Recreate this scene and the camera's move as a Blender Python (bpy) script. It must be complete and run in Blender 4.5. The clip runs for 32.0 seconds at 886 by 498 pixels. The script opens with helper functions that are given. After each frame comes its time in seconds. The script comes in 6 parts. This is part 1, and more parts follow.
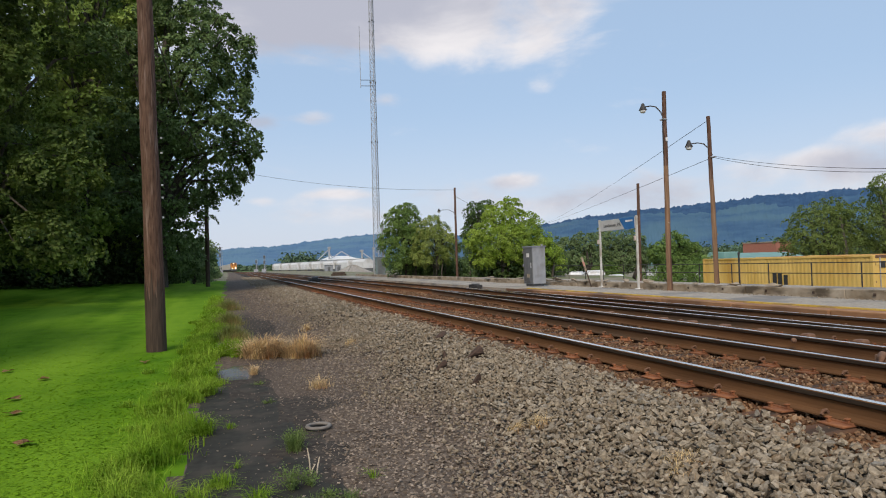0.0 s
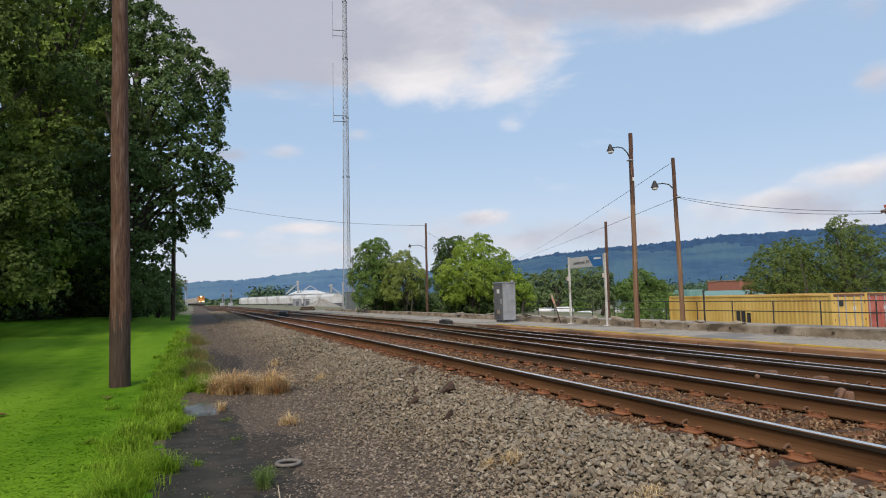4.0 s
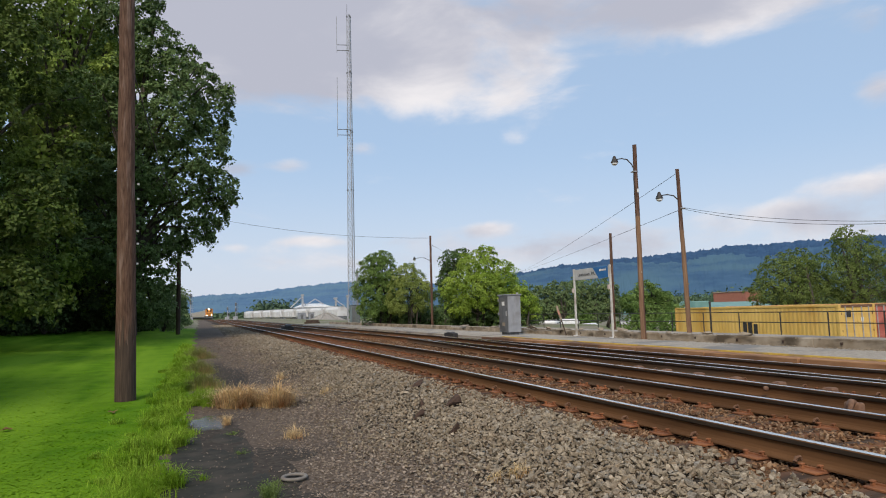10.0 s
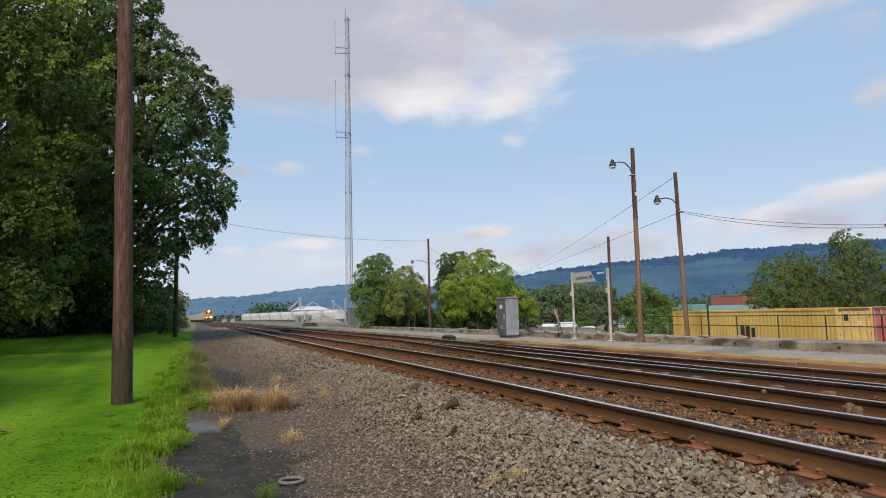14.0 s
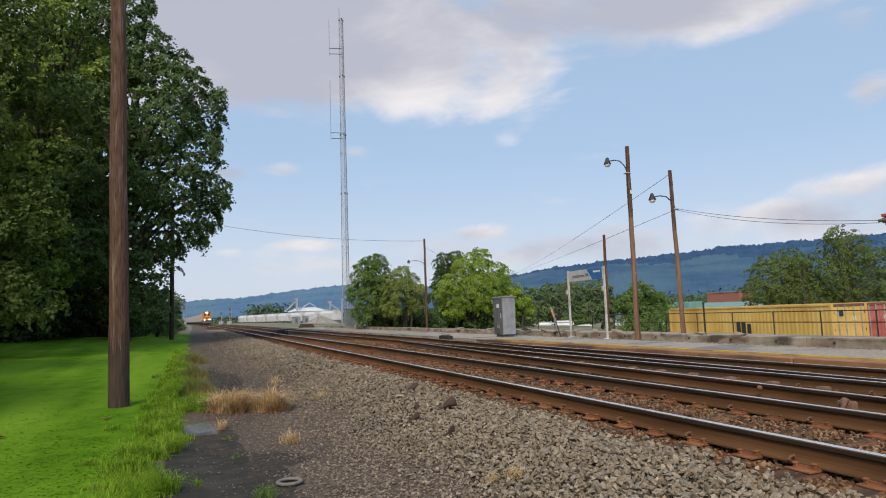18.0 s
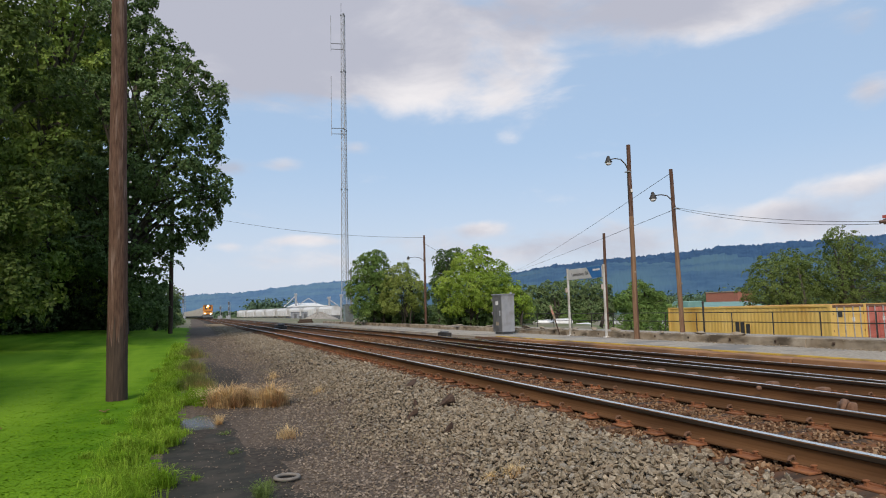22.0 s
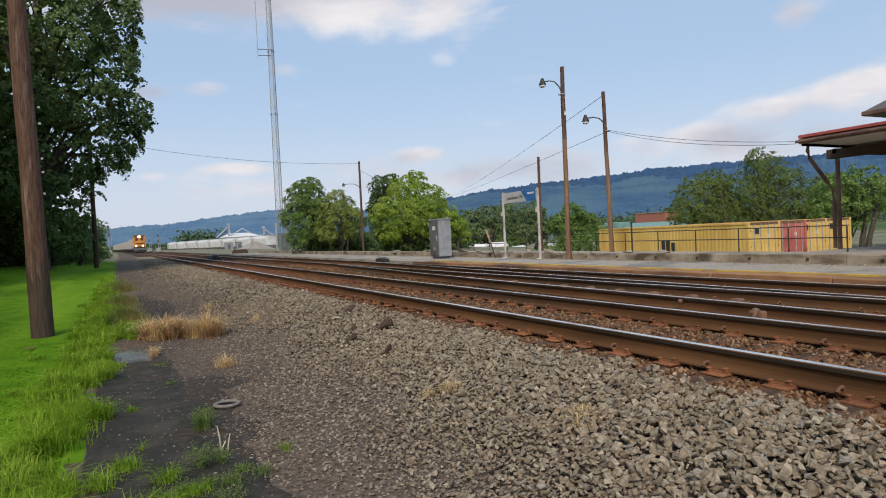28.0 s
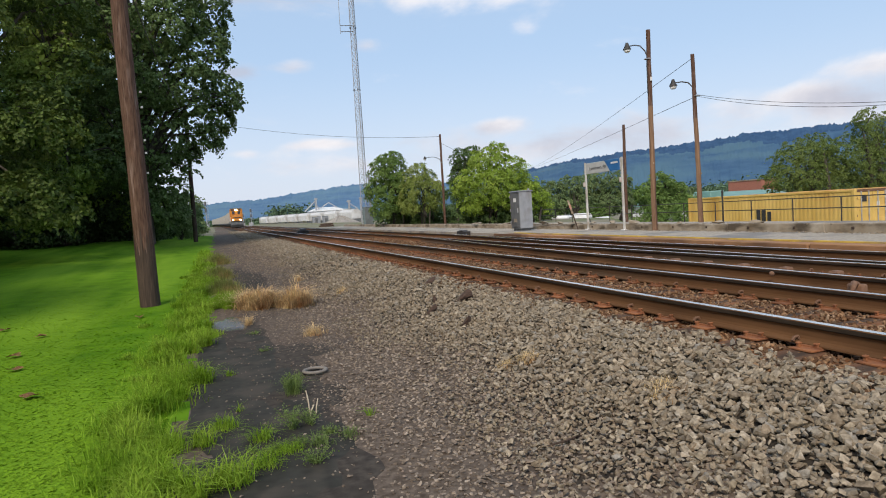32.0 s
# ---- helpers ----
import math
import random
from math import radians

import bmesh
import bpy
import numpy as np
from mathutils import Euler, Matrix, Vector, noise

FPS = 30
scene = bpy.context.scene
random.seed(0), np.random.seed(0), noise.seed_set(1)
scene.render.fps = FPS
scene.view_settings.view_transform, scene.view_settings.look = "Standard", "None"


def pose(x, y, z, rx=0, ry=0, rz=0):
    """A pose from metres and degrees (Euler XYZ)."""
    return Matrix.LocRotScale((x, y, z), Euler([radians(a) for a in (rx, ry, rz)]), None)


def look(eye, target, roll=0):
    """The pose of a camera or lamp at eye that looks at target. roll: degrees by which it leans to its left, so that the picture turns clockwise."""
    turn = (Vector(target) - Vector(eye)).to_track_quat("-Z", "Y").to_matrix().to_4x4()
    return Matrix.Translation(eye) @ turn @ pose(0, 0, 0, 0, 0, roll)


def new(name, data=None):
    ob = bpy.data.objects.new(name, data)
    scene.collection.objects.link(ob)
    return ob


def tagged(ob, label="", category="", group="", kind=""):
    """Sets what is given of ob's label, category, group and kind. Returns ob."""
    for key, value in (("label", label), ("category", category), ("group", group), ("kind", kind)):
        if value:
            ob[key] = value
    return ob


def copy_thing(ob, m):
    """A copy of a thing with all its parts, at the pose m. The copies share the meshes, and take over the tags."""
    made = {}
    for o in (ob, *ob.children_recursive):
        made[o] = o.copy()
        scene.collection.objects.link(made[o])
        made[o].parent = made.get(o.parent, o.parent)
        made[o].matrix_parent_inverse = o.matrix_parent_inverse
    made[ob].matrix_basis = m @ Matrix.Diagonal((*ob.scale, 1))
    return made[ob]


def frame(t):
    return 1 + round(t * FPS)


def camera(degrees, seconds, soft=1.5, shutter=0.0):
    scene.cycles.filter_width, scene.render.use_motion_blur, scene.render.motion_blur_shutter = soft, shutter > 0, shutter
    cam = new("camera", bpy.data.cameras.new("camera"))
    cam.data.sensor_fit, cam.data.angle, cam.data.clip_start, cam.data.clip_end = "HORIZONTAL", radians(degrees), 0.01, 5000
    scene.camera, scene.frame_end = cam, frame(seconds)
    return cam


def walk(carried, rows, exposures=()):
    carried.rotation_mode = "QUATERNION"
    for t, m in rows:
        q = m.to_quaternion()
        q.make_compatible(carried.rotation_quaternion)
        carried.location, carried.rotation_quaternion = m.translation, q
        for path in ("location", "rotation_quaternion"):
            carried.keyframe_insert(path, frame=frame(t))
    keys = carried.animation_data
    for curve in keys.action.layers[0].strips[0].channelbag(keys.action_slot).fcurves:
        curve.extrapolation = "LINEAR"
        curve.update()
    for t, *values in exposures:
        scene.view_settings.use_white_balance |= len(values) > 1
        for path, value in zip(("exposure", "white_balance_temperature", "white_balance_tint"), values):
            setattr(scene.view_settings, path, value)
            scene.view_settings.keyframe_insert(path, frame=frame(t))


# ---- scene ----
cam = camera(68.9, 32.0, soft=1.05)
PATH = [
    (0, (0.078, 0.046, 1.627), (0.708, 1.943, 1.672), -1.7),
    (0.5, (0.085, 0.009, 1.633), (0.71, 1.908, 1.685), -1.6),
    (1, (0.1, 0.043, 1.613), (0.72, 1.943, 1.674), -2.5),
    (1.5, (0.013, -0.072, 1.63), (0.642, 1.825, 1.694), -1.8),
    (2, (0.025, -0.052, 1.639), (0.665, 1.841, 1.714), -2.3),
    (2.5, (0.0, -0.065, 1.651), (0.643, 1.825, 1.774), -3.2),
    (3, (0.006, -0.023, 1.627), (0.715, 1.841, 1.775), -0.2),
    (3.5, (0.013, -0.026, 1.629), (0.731, 1.835, 1.776), -1.2),
    (5.5, (0.014, -0.021, 1.626), (0.732, 1.839, 1.785), -1.1),
    (6, (0.017, -0.002, 1.622), (0.733, 1.859, 1.783), -0.3),
    (6.5, (-0.026, 0.012, 1.615), (0.688, 1.873, 1.783), -1.3),
    (7, (-0.045, -0.04, 1.616), (0.67, 1.821, 1.783), -1.8),
    (7.5, (-0.006, 0.022, 1.617), (0.707, 1.883, 1.783), -0.8),
    (8, (0.002, 0.026, 1.623), (0.712, 1.888, 1.797), -0.7),
    (8.5, (0.008, -0.001, 1.622), (0.714, 1.862, 1.8), -1.3),
    (9, (0.004, -0.001, 1.627), (0.71, 1.861, 1.813), -1.1),
    (9.5, (0.003, -0.015, 1.624), (0.71, 1.846, 1.813), -1.7),
    (10, (0.003, -0.017, 1.625), (0.708, 1.845, 1.816), -1.5),
    (10.5, (0.003, -0.009, 1.626), (0.71, 1.852, 1.82), -1.6),
    (11, (0.005, -0.017, 1.626), (0.713, 1.842, 1.824), -1.8),
    (11.5, (0.003, -0.02, 1.624), (0.712, 1.84, 1.824), -2.0),
    (12, (0.01, -0.011, 1.623), (0.718, 1.849, 1.817), -1.3),
    (12.5, (0.008, -0.014, 1.626), (0.715, 1.847, 1.82), -1.6),
    (13, (0.003, 0.0, 1.621), (0.709, 1.861, 1.816), -1.3),
    (13.5, (-0.001, -0.03, 1.626), (0.707, 1.83, 1.823), -1.1),
    (14, (0.005, -0.006, 1.624), (0.716, 1.853, 1.824), -1.4),
    (14.5, (0.013, -0.015, 1.627), (0.728, 1.842, 1.83), -1.4),
    (16.5, (0.003, -0.028, 1.625), (0.74, 1.819, 1.83), -1.5),
    (17, (0.007, 0.014, 1.62), (0.735, 1.866, 1.824), -1.6),
    (17.5, (0.002, -0.017, 1.625), (0.726, 1.836, 1.826), -1.8),
    (18, (0.004, -0.021, 1.623), (0.726, 1.834, 1.822), -2.0),
    (18.5, (0.004, 0.002, 1.622), (0.726, 1.857, 1.821), -1.9),
    (19, (0.007, -0.015, 1.625), (0.729, 1.84, 1.822), -2.0),
    (19.5, (0.007, -0.02, 1.624), (0.73, 1.834, 1.82), -2.1),
    (20, (0.004, 0.008, 1.616), (0.728, 1.862, 1.812), -1.9),
    (20.5, (-0.004, -0.005, 1.617), (0.72, 1.849, 1.81), -1.6),
    (21, (0.001, 0.002, 1.623), (0.723, 1.857, 1.815), -1.5),
    (21.5, (0.0, 0.003, 1.622), (0.723, 1.858, 1.812), -1.5),
    (22, (0.008, 0.008, 1.623), (0.731, 1.863, 1.812), -1.4),
    (22.5, (0.001, -0.006, 1.623), (0.726, 1.848, 1.813), -1.4),
    (23, (0.0, 0.0, 1.62), (0.726, 1.854, 1.812), -1.3),
    (23.5, (0.003, -0.014, 1.62), (0.732, 1.839, 1.812), -1.5),
    (24, (0.003, 0.01, 1.616), (0.731, 1.863, 1.805), -1.4),
    (24.5, (-0.004, -0.013, 1.612), (0.723, 1.841, 1.8), -1.4),
    (25, (-0.008, -0.028, 1.609), (0.72, 1.826, 1.783), -1.7),
    (25.5, (0.0, -0.064, 1.612), (0.766, 1.775, 1.782), -1.4),
    (27.5, (0.049, 0.037, 1.607), (0.939, 1.827, 1.664), -3.2),
    (28, (0.029, -0.002, 1.6), (0.925, 1.786, 1.554), -2.8),
    (28.5, (0.039, -0.015, 1.591), (0.907, 1.781, 1.449), -3.6),
    (29, (0.035, -0.047, 1.597), (0.832, 1.782, 1.455), -3.8),
    (29.5, (0.029, -0.048, 1.593), (0.759, 1.808, 1.457), -3.9),
    (30, (0.032, -0.068, 1.604), (0.729, 1.802, 1.467), -4.0),
    (30.5, (0.022, -0.057, 1.599), (0.692, 1.822, 1.461), -4.1),
    (31, (0.027, -0.064, 1.605), (0.694, 1.816, 1.468), -3.8),
    (31.5, (0.025, -0.08, 1.605), (0.692, 1.801, 1.478), -3.6),
    (32, (0.04, -0.086, 1.607), (0.697, 1.799, 1.489), -3.5),
]
walk(cam, [(t, look(eye, target, roll)) for t, eye, target, roll in PATH], [(0, 0.14, 6820, 12.5), (29.8, 0.13, 6820, 12.5), (31, 0.26, 6820, 12.5), (32, 0.29, 6820, 12.5)])

# ---- light ----
SUN_EL, SUN_AZ = 42.0, 215.0   # degrees above the horizon; compass bearing, clockwise from +y
world = bpy.data.worlds.new("world")
scene.world = world
world.use_nodes = True
wn, wl = world.node_tree.nodes, world.node_tree.links
wn.clear()
w_out, w_bg = wn.new("ShaderNodeOutputWorld"), wn.new("ShaderNodeBackground")
sky = wn.new("ShaderNodeTexSky")
sky.sky_type, sky.sun_disc = "NISHITA", False
sky.sun_elevation, sky.sun_rotation = radians(SUN_EL), radians(SUN_AZ)
sky.air_density, sky.dust_density, sky.ozone_density = 1.0, 1.6, 1.5
w_tc = wn.new("ShaderNodeTexCoord")
w_sep = wn.new("ShaderNodeSeparateXYZ")
wl.new(w_tc.outputs["Generated"], w_sep.inputs[0])
def wmath(op, a, b=None):
    n = wn.new("ShaderNodeMath"); n.operation = op
    for k, v in enumerate((a, b)):
        if v is None:
            continue
        if isinstance(v, (int, float)):
            n.inputs[k].default_value = v
        else:
            wl.new(v, n.inputs[k])
    return n.outputs[0]


az = wmath("ARCTAN2", w_sep.outputs["X"], w_sep.outputs["Y"])
el = wmath("ARCSINE", w_sep.outputs["Z"])
# where the clouds hang: bearing and elevation of the middle, half width and half height (degrees), weight, greyness
CLOUDS = [(1, 24, 8, 5.5, 0.42, 0.9), (8, 19.8, 6, 2.4, 0.34, 0.95), (11, 25, 7, 4.5, 0.42, 0.45), (15.5, 21.5, 4.5, 3.6, 0.33, 0.32), (20, 23.5, 4.5, 4.5, 0.30, 0.3), (-12, 22, 12, 6, 0.4, 0.7), (12, 33, 22, 7, 0.36, 0.5),
          (28.5, 25, 4.5, 5.0, 0.30, 0.5), (27.6, 18.2, 3.4, 3.0, 0.33, 0.2), (27.4, 14.8, 1.6, 1.0, 0.32, 0.15), (40, 25.2, 8, 3.4, 0.46, 1.15), (48.5, 23.6, 6.5, 2.3, 0.36, 0.4), (45, 32, 16, 6, 0.3, 0.6), (55.5, 15.2, 2.0, 1.3, 0.36, 0.35),
          (55.8, 20, 2, 1.2, 0.2, 0.4), (53.4, 8.7, 3.6, 1.0, 0.36, 0.0), (58.8, 9.3, 3.8, 1.2, 0.40, 0.05), (55, 6.6, 10, 1.4, 0.34, 0.62), (48.0, 7.4, 2.4, 0.7, 0.22, 0.15), (7.7, 12.9, 2.1, 0.75, 0.36, 0.15), (2.6, 12.2, 2.0, 0.9, 0.26, 0.9),
          (13.6, 14.4, 1.9, 0.8, 0.32, 0.25), (24.4, 7.1, 2.3, 0.75, 0.38, 0.1), (9.3, 6.4, 3.0, 0.55, 0.36, 0.1), (2.5, 5.8, 1.8, 0.5, 0.34, 0.1), (16.5, 6.2, 2.4, 0.5, 0.16, 0.1), (18, 4.3, 30, 1.7, 0.24, 0.45), (33, 6.2, 9, 1.5, 0.22, 0.4), (80, 14, 14, 6, 0.3, 0.4), (22.8, 21.5, 3.0, 3.4, 0.2, 0.3)]
heap = dark = None
for c_az, c_el, s_az, s_el, c_w, c_grey in CLOUDS:
    u = wmath("DIVIDE", wmath("SUBTRACT", az, radians(c_az)), radians(s_az))
    v = wmath("DIVIDE", wmath("SUBTRACT", el, radians(c_el)), radians(s_el))
    g = wmath("EXPONENT", wmath("MULTIPLY", wmath("ADD", wmath("MULTIPLY", u, u), wmath("MULTIPLY", v, v)), -1.0))
    w, d = wmath("MULTIPLY", g, c_w), wmath("MULTIPLY", g, c_grey)
    heap = w if heap is None else wmath("ADD", heap, w)
    dark = d if dark is None else wmath("ADD", dark, d)
w_str = wn.new("ShaderNodeMapping")
w_str.inputs["Scale"].default_value = (1, 1, 2.4)
wl.new(w_tc.outputs["Generated"], w_str.inputs[0])


def puff(scale, detail, rough, dist=0.0):
    n = wn.new("ShaderNodeTexNoise")
    n.inputs["Scale"].default_value, n.inputs["Detail"].default_value, n.inputs["Roughness"].default_value, n.inputs["Distortion"].default_value = scale, detail, rough, dist
    wl.new(w_str.outputs[0], n.inputs["Vector"])
    return n.outputs["Fac"]


def ramp(x, lo, hi, v0=0.0, v1=1.0):
    r = wn.new("ShaderNodeMapRange")
    r.interpolation_type = "SMOOTHSTEP"
    for k, q in zip(range(1, 5), (lo, hi, v0, v1)):
        r.inputs[k].default_value = q
    wl.new(x, r.inputs[0])
    return r.outputs[0]


body = wmath("ADD", wmath("ADD", wmath("MULTIPLY", puff(6.0, 9, 0.56, 0.25), 1.05), wmath("MULTIPLY", puff(2.1, 3, 0.5), 0.2)), heap)
cloud_mask = ramp(body, 0.70, 1.06, 0.0, 0.96)
# heavy undersides are grey, thin rims and tops bright
cloud_shade = ramp(wmath("ADD", dark, wmath("MULTIPLY", wmath("SUBTRACT", puff(4.2, 8, 0.58, 0.3), 0.5), 2.2)), -0.15, 0.95, 0.0, 1.0)


def wmix(f, x, y):
    k = wn.new("ShaderNodeMix"); k.data_type = "RGBA"
    for s, v in ((0, f), (6, x), (7, y)):
        if isinstance(v, (tuple, float)):
            k.inputs[s].default_value = v
        else:
            wl.new(v, k.inputs[s])
    return k.outputs[2]


cloud_col = wmix(cloud_shade, (7.9, 7.95, 8.3, 1), (4.35, 4.65, 5.6, 1))
blue = wmix(0.62, sky.outputs[0], (4.45, 6.4, 9.0, 1))
blue = wmix(ramp(el, radians(-2), radians(15), 0.62, 0.0), blue, (6.6, 6.95, 7.9, 1))
wl.new(wmix(cloud_mask, blue, cloud_col), w_bg.inputs["Color"])
w_bg.inputs["Strength"].default_value = 0.1
wl.new(w_bg.outputs[0], w_out.inputs[0])

sun = new("sun", bpy.data.lights.new("sun", "SUN"))
sun.data.energy, sun.data.angle, sun.data.color = 2.4, radians(12), (1.0, 0.90, 0.76)
sx, sy = math.sin(radians(SUN_AZ)) * math.cos(radians(SUN_EL)), math.cos(radians(SUN_AZ)) * math.cos(radians(SUN_EL))
sun.matrix_world = look((sx * 60, sy * 60, math.sin(radians(SUN_EL)) * 60), (0, 0, 0))

# ---- materials ----


def mat(name, a, b, scale=8.0, rough=0.85, bump=0.0, bscale=None, c=None, cscale=0.6, cmix=(0.5, 0.62), metal=0.0, stretch=(1, 1, 1),
        island=0.0, rand=0.0, detail=5.0, trans=0.0, spec=0.5, cstretch=None):
    """Two-tone noise, with a third tone in larger patches (stains, wear), relief, and piece-to-piece variation."""
    m = bpy.data.materials.new(name)
    m.use_nodes = True
    n, l = m.node_tree.nodes, m.node_tree.links
    p = n["Principled BSDF"]
    tc, mp = n.new("ShaderNodeTexCoord"), n.new("ShaderNodeMapping")
    mp.inputs["Scale"].default_value = stretch
    l.new(tc.outputs["Object"], mp.inputs[0])

    def noisy(s, lo, hi, d=detail, own=None):
        t, r = n.new("ShaderNodeTexNoise"), n.new("ShaderNodeMapRange")
        t.inputs["Scale"].default_value, t.inputs["Detail"].default_value = s, d
        at = mp
        if own:
            at = n.new("ShaderNodeMapping")
            at.inputs["Scale"].default_value = own
            l.new(tc.outputs["Object"], at.inputs[0])
        l.new(at.outputs[0], t.inputs["Vector"]); l.new(t.outputs["Fac"], r.inputs[0])
        r.inputs[1].default_value, r.inputs[2].default_value = lo, hi
        return r.outputs[0], t.outputs["Fac"]

    def mix(f, x, y):
        k = n.new("ShaderNodeMix"); k.data_type = "RGBA"
        l.new(f, k.inputs[0])
        for s, v in ((6, x), (7, y)):
            if isinstance(v, tuple):
                k.inputs[s].default_value = (*v, 1)
            else:
                l.new(v, k.inputs[s])
        return k.outputs[2]

    f, raw = noisy(scale, 0.32, 0.68)
    col = mix(f, a, b)
    if c:
        g, _ = noisy(cscale, *cmix, own=cstretch)
        col = mix(g, col, c)
    if island or rand:
        h = n.new("ShaderNodeHueSaturation")
        src = n.new("ShaderNodeNewGeometry").outputs["Random Per Island"] if island else n.new("ShaderNodeObjectInfo").outputs["Random"]
        amt = island or rand
        r = n.new("ShaderNodeMapRange")
        r.inputs[3].default_value, r.inputs[4].default_value = 1 - amt, 1 + amt
        l.new(src, r.inputs[0]); l.new(r.outputs[0], h.inputs["Value"]); l.new(col, h.inputs["Color"])
        col = h.outputs[0]
    l.new(col, p.inputs["Base Color"])
    p.inputs["Roughness"].default_value, p.inputs["Metallic"].default_value = rough, metal
    p.inputs["Specular IOR Level"].default_value = spec
    if bump:
        bn, src = n.new("ShaderNodeBump"), raw
        if bscale:
            _, src = noisy(bscale, 0, 1)
        bn.inputs["Strength"].default_value, bn.inputs["Distance"].default_value = min(1.0, bump * 20), bump
        l.new(src, bn.inputs["Height"]); l.new(bn.outputs[0], p.inputs["Normal"])
    if trans:
        o = n["Material Output"]
        t, x = n.new("ShaderNodeBsdfTranslucent"), n.new("ShaderNodeMixShader")
        l.new(col, t.inputs["Color"])
        x.inputs[0].default_value = trans
        l.new(p.outputs[0], x.inputs[1]); l.new(t.outputs[0], x.inputs[2]); l.new(x.outputs[0], o.inputs[0])
    return m


def stone_mat(name, tones):
    """Broken stone: each piece takes one of a few tones, with grain and pits."""
    m = mat(name, (0.52, 0.51, 0.49), (1.12, 1.12, 1.12), 42, 0.93, 0.016, 60, spec=0.2)
    n, l = m.node_tree.nodes, m.node_tree.links
    r = n.new("ShaderNodeValToRGB")
    r.color_ramp.interpolation = "CONSTANT"
    while len(r.color_ramp.elements) < len(tones):
        r.color_ramp.elements.new(0.5)
    for k, t in enumerate(tones):
        r.color_ramp.elements[k].position, r.color_ramp.elements[k].color = (k / len(tones)) ** 1.0, (*t, 1)
    l.new(n.new("ShaderNodeNewGeometry").outputs["Random Per Island"], r.inputs[0])
    x = n.new("ShaderNodeMix")
    x.data_type, x.blend_type = "RGBA", "MULTIPLY"
    x.inputs[0].default_value = 1.0
    p = n["Principled BSDF"]
    l.new(r.outputs[0], x.inputs[6]); l.new(p.inputs["Base Color"].links[0].from_socket, x.inputs[7])
    l.new(x.outputs[2], p.inputs["Base Color"])
    return m


def glow(name, color, strength):
    m = bpy.data.materials.new(name)
    m.use_nodes = True
    p = m.node_tree.nodes["Principled BSDF"]
    p.inputs["Base Color"].default_value = (*color, 1)
    p.inputs["Emission Color"].default_value, p.inputs["Emission Strength"].default_value = (*color, 1), strength
    return m


M_LAWN = mat("lawn_turf", (0.060, 0.155, 0.007), (0.110, 0.230, 0.011), 1.6, 0.95, 0.004, 25, c=(0.155, 0.285, 0.02), cscale=0.8, cmix=(0.42, 0.66), spec=0.05, cstretch=(1, 0.16, 1))
M_BLADE = mat("grass_blade", (0.081, 0.202, 0.008), (0.146, 0.293, 0.013), 1.6, 0.9, island=0.10, trans=0.3, c=(0.202, 0.358, 0.024), cscale=0.8, cmix=(0.42, 0.66), spec=0.05, cstretch=(1, 0.16, 1))
M_TALL = mat("tall_grass_blade", (0.147, 0.284, 0.014), (0.313, 0.447, 0.055), 2.5, 0.85, island=0.4, trans=0.4, spec=0.08)
M_WEED = mat("weed_leaf", (0.11, 0.175, 0.04), (0.21, 0.28, 0.09), 4, 0.7, island=0.3, trans=0.3, spec=0.2)
M_DRY = mat("dry_grass_blade", (0.58, 0.40, 0.18), (0.80, 0.63, 0.38), 4, 0.8, island=0.4, trans=0.2, c=(0.36, 0.17, 0.065), cscale=2.4, cmix=(0.46, 0.66), spec=0.2)
M_SEED = mat("olive_seed_grass", (0.19, 0.22, 0.06), (0.32, 0.32, 0.12), 3, 0.85, island=0.35, trans=0.4, c=(0.34, 0.24, 0.10), cscale=1.5, cmix=(0.5, 0.66), spec=0.06)
M_PATH = mat("cinder_path", (0.066, 0.048, 0.035), (0.165, 0.127, 0.097), 16, 0.95, 0.02, 40, c=(0.065, 0.053, 0.045), cscale=0.7, cmix=(0.48, 0.7), spec=0.2)
M_MUD = mat("wet_mud", (0.026, 0.025, 0.020), (0.044, 0.042, 0.034), 9, 0.8, 0.003, 50, c=(0.062, 0.053, 0.042), cscale=2.2, spec=0.18)
M_DAMP = mat("damp_cinder_path", (0.036, 0.030, 0.025), (0.076, 0.064, 0.052), 13, 0.9, 0.012, 30, c=(0.045, 0.038, 0.031), cscale=1.2, spec=0.15)
M_WATER = mat("puddle_water", (0.065, 0.058, 0.05), (0.10, 0.09, 0.078), 3, 0.18, 0.002, 14, spec=0.25)
# bed coloured near-black, painting in the shade of gaps between stones
M_GAP_BED = mat("ballast_bed", (0.018, 0.015, 0.012), (0.052, 0.043, 0.034), 28, 0.95, 0.03, 34, c=(0.06, 0.046, 0.036), cscale=0.8, spec=0.15)
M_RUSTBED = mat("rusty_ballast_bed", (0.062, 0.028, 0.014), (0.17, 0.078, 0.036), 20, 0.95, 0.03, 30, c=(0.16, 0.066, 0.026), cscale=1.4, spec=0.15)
M_STONE = stone_mat("ballast_stone", [(0.218, 0.173, 0.123), (0.311, 0.254, 0.182), (0.350, 0.290, 0.212), (0.271, 0.231, 0.178), (0.298, 0.240, 0.170), (0.416, 0.348, 0.261), (0.330, 0.272, 0.198), (0.245, 0.198, 0.145), (0.377, 0.315, 0.234), (0.298, 0.266, 0.220), (0.284, 0.231, 0.162), (0.258, 0.212, 0.154), (0.324, 0.266, 0.193), (0.30, 0.232, 0.160)])
M_STONE_R = stone_mat("rust_stained_stone", [(0.12, 0.062, 0.033), (0.24, 0.13, 0.066), (0.31, 0.18, 0.098), (0.19, 0.12, 0.074), (0.34, 0.225, 0.14), (0.15, 0.085, 0.05)])
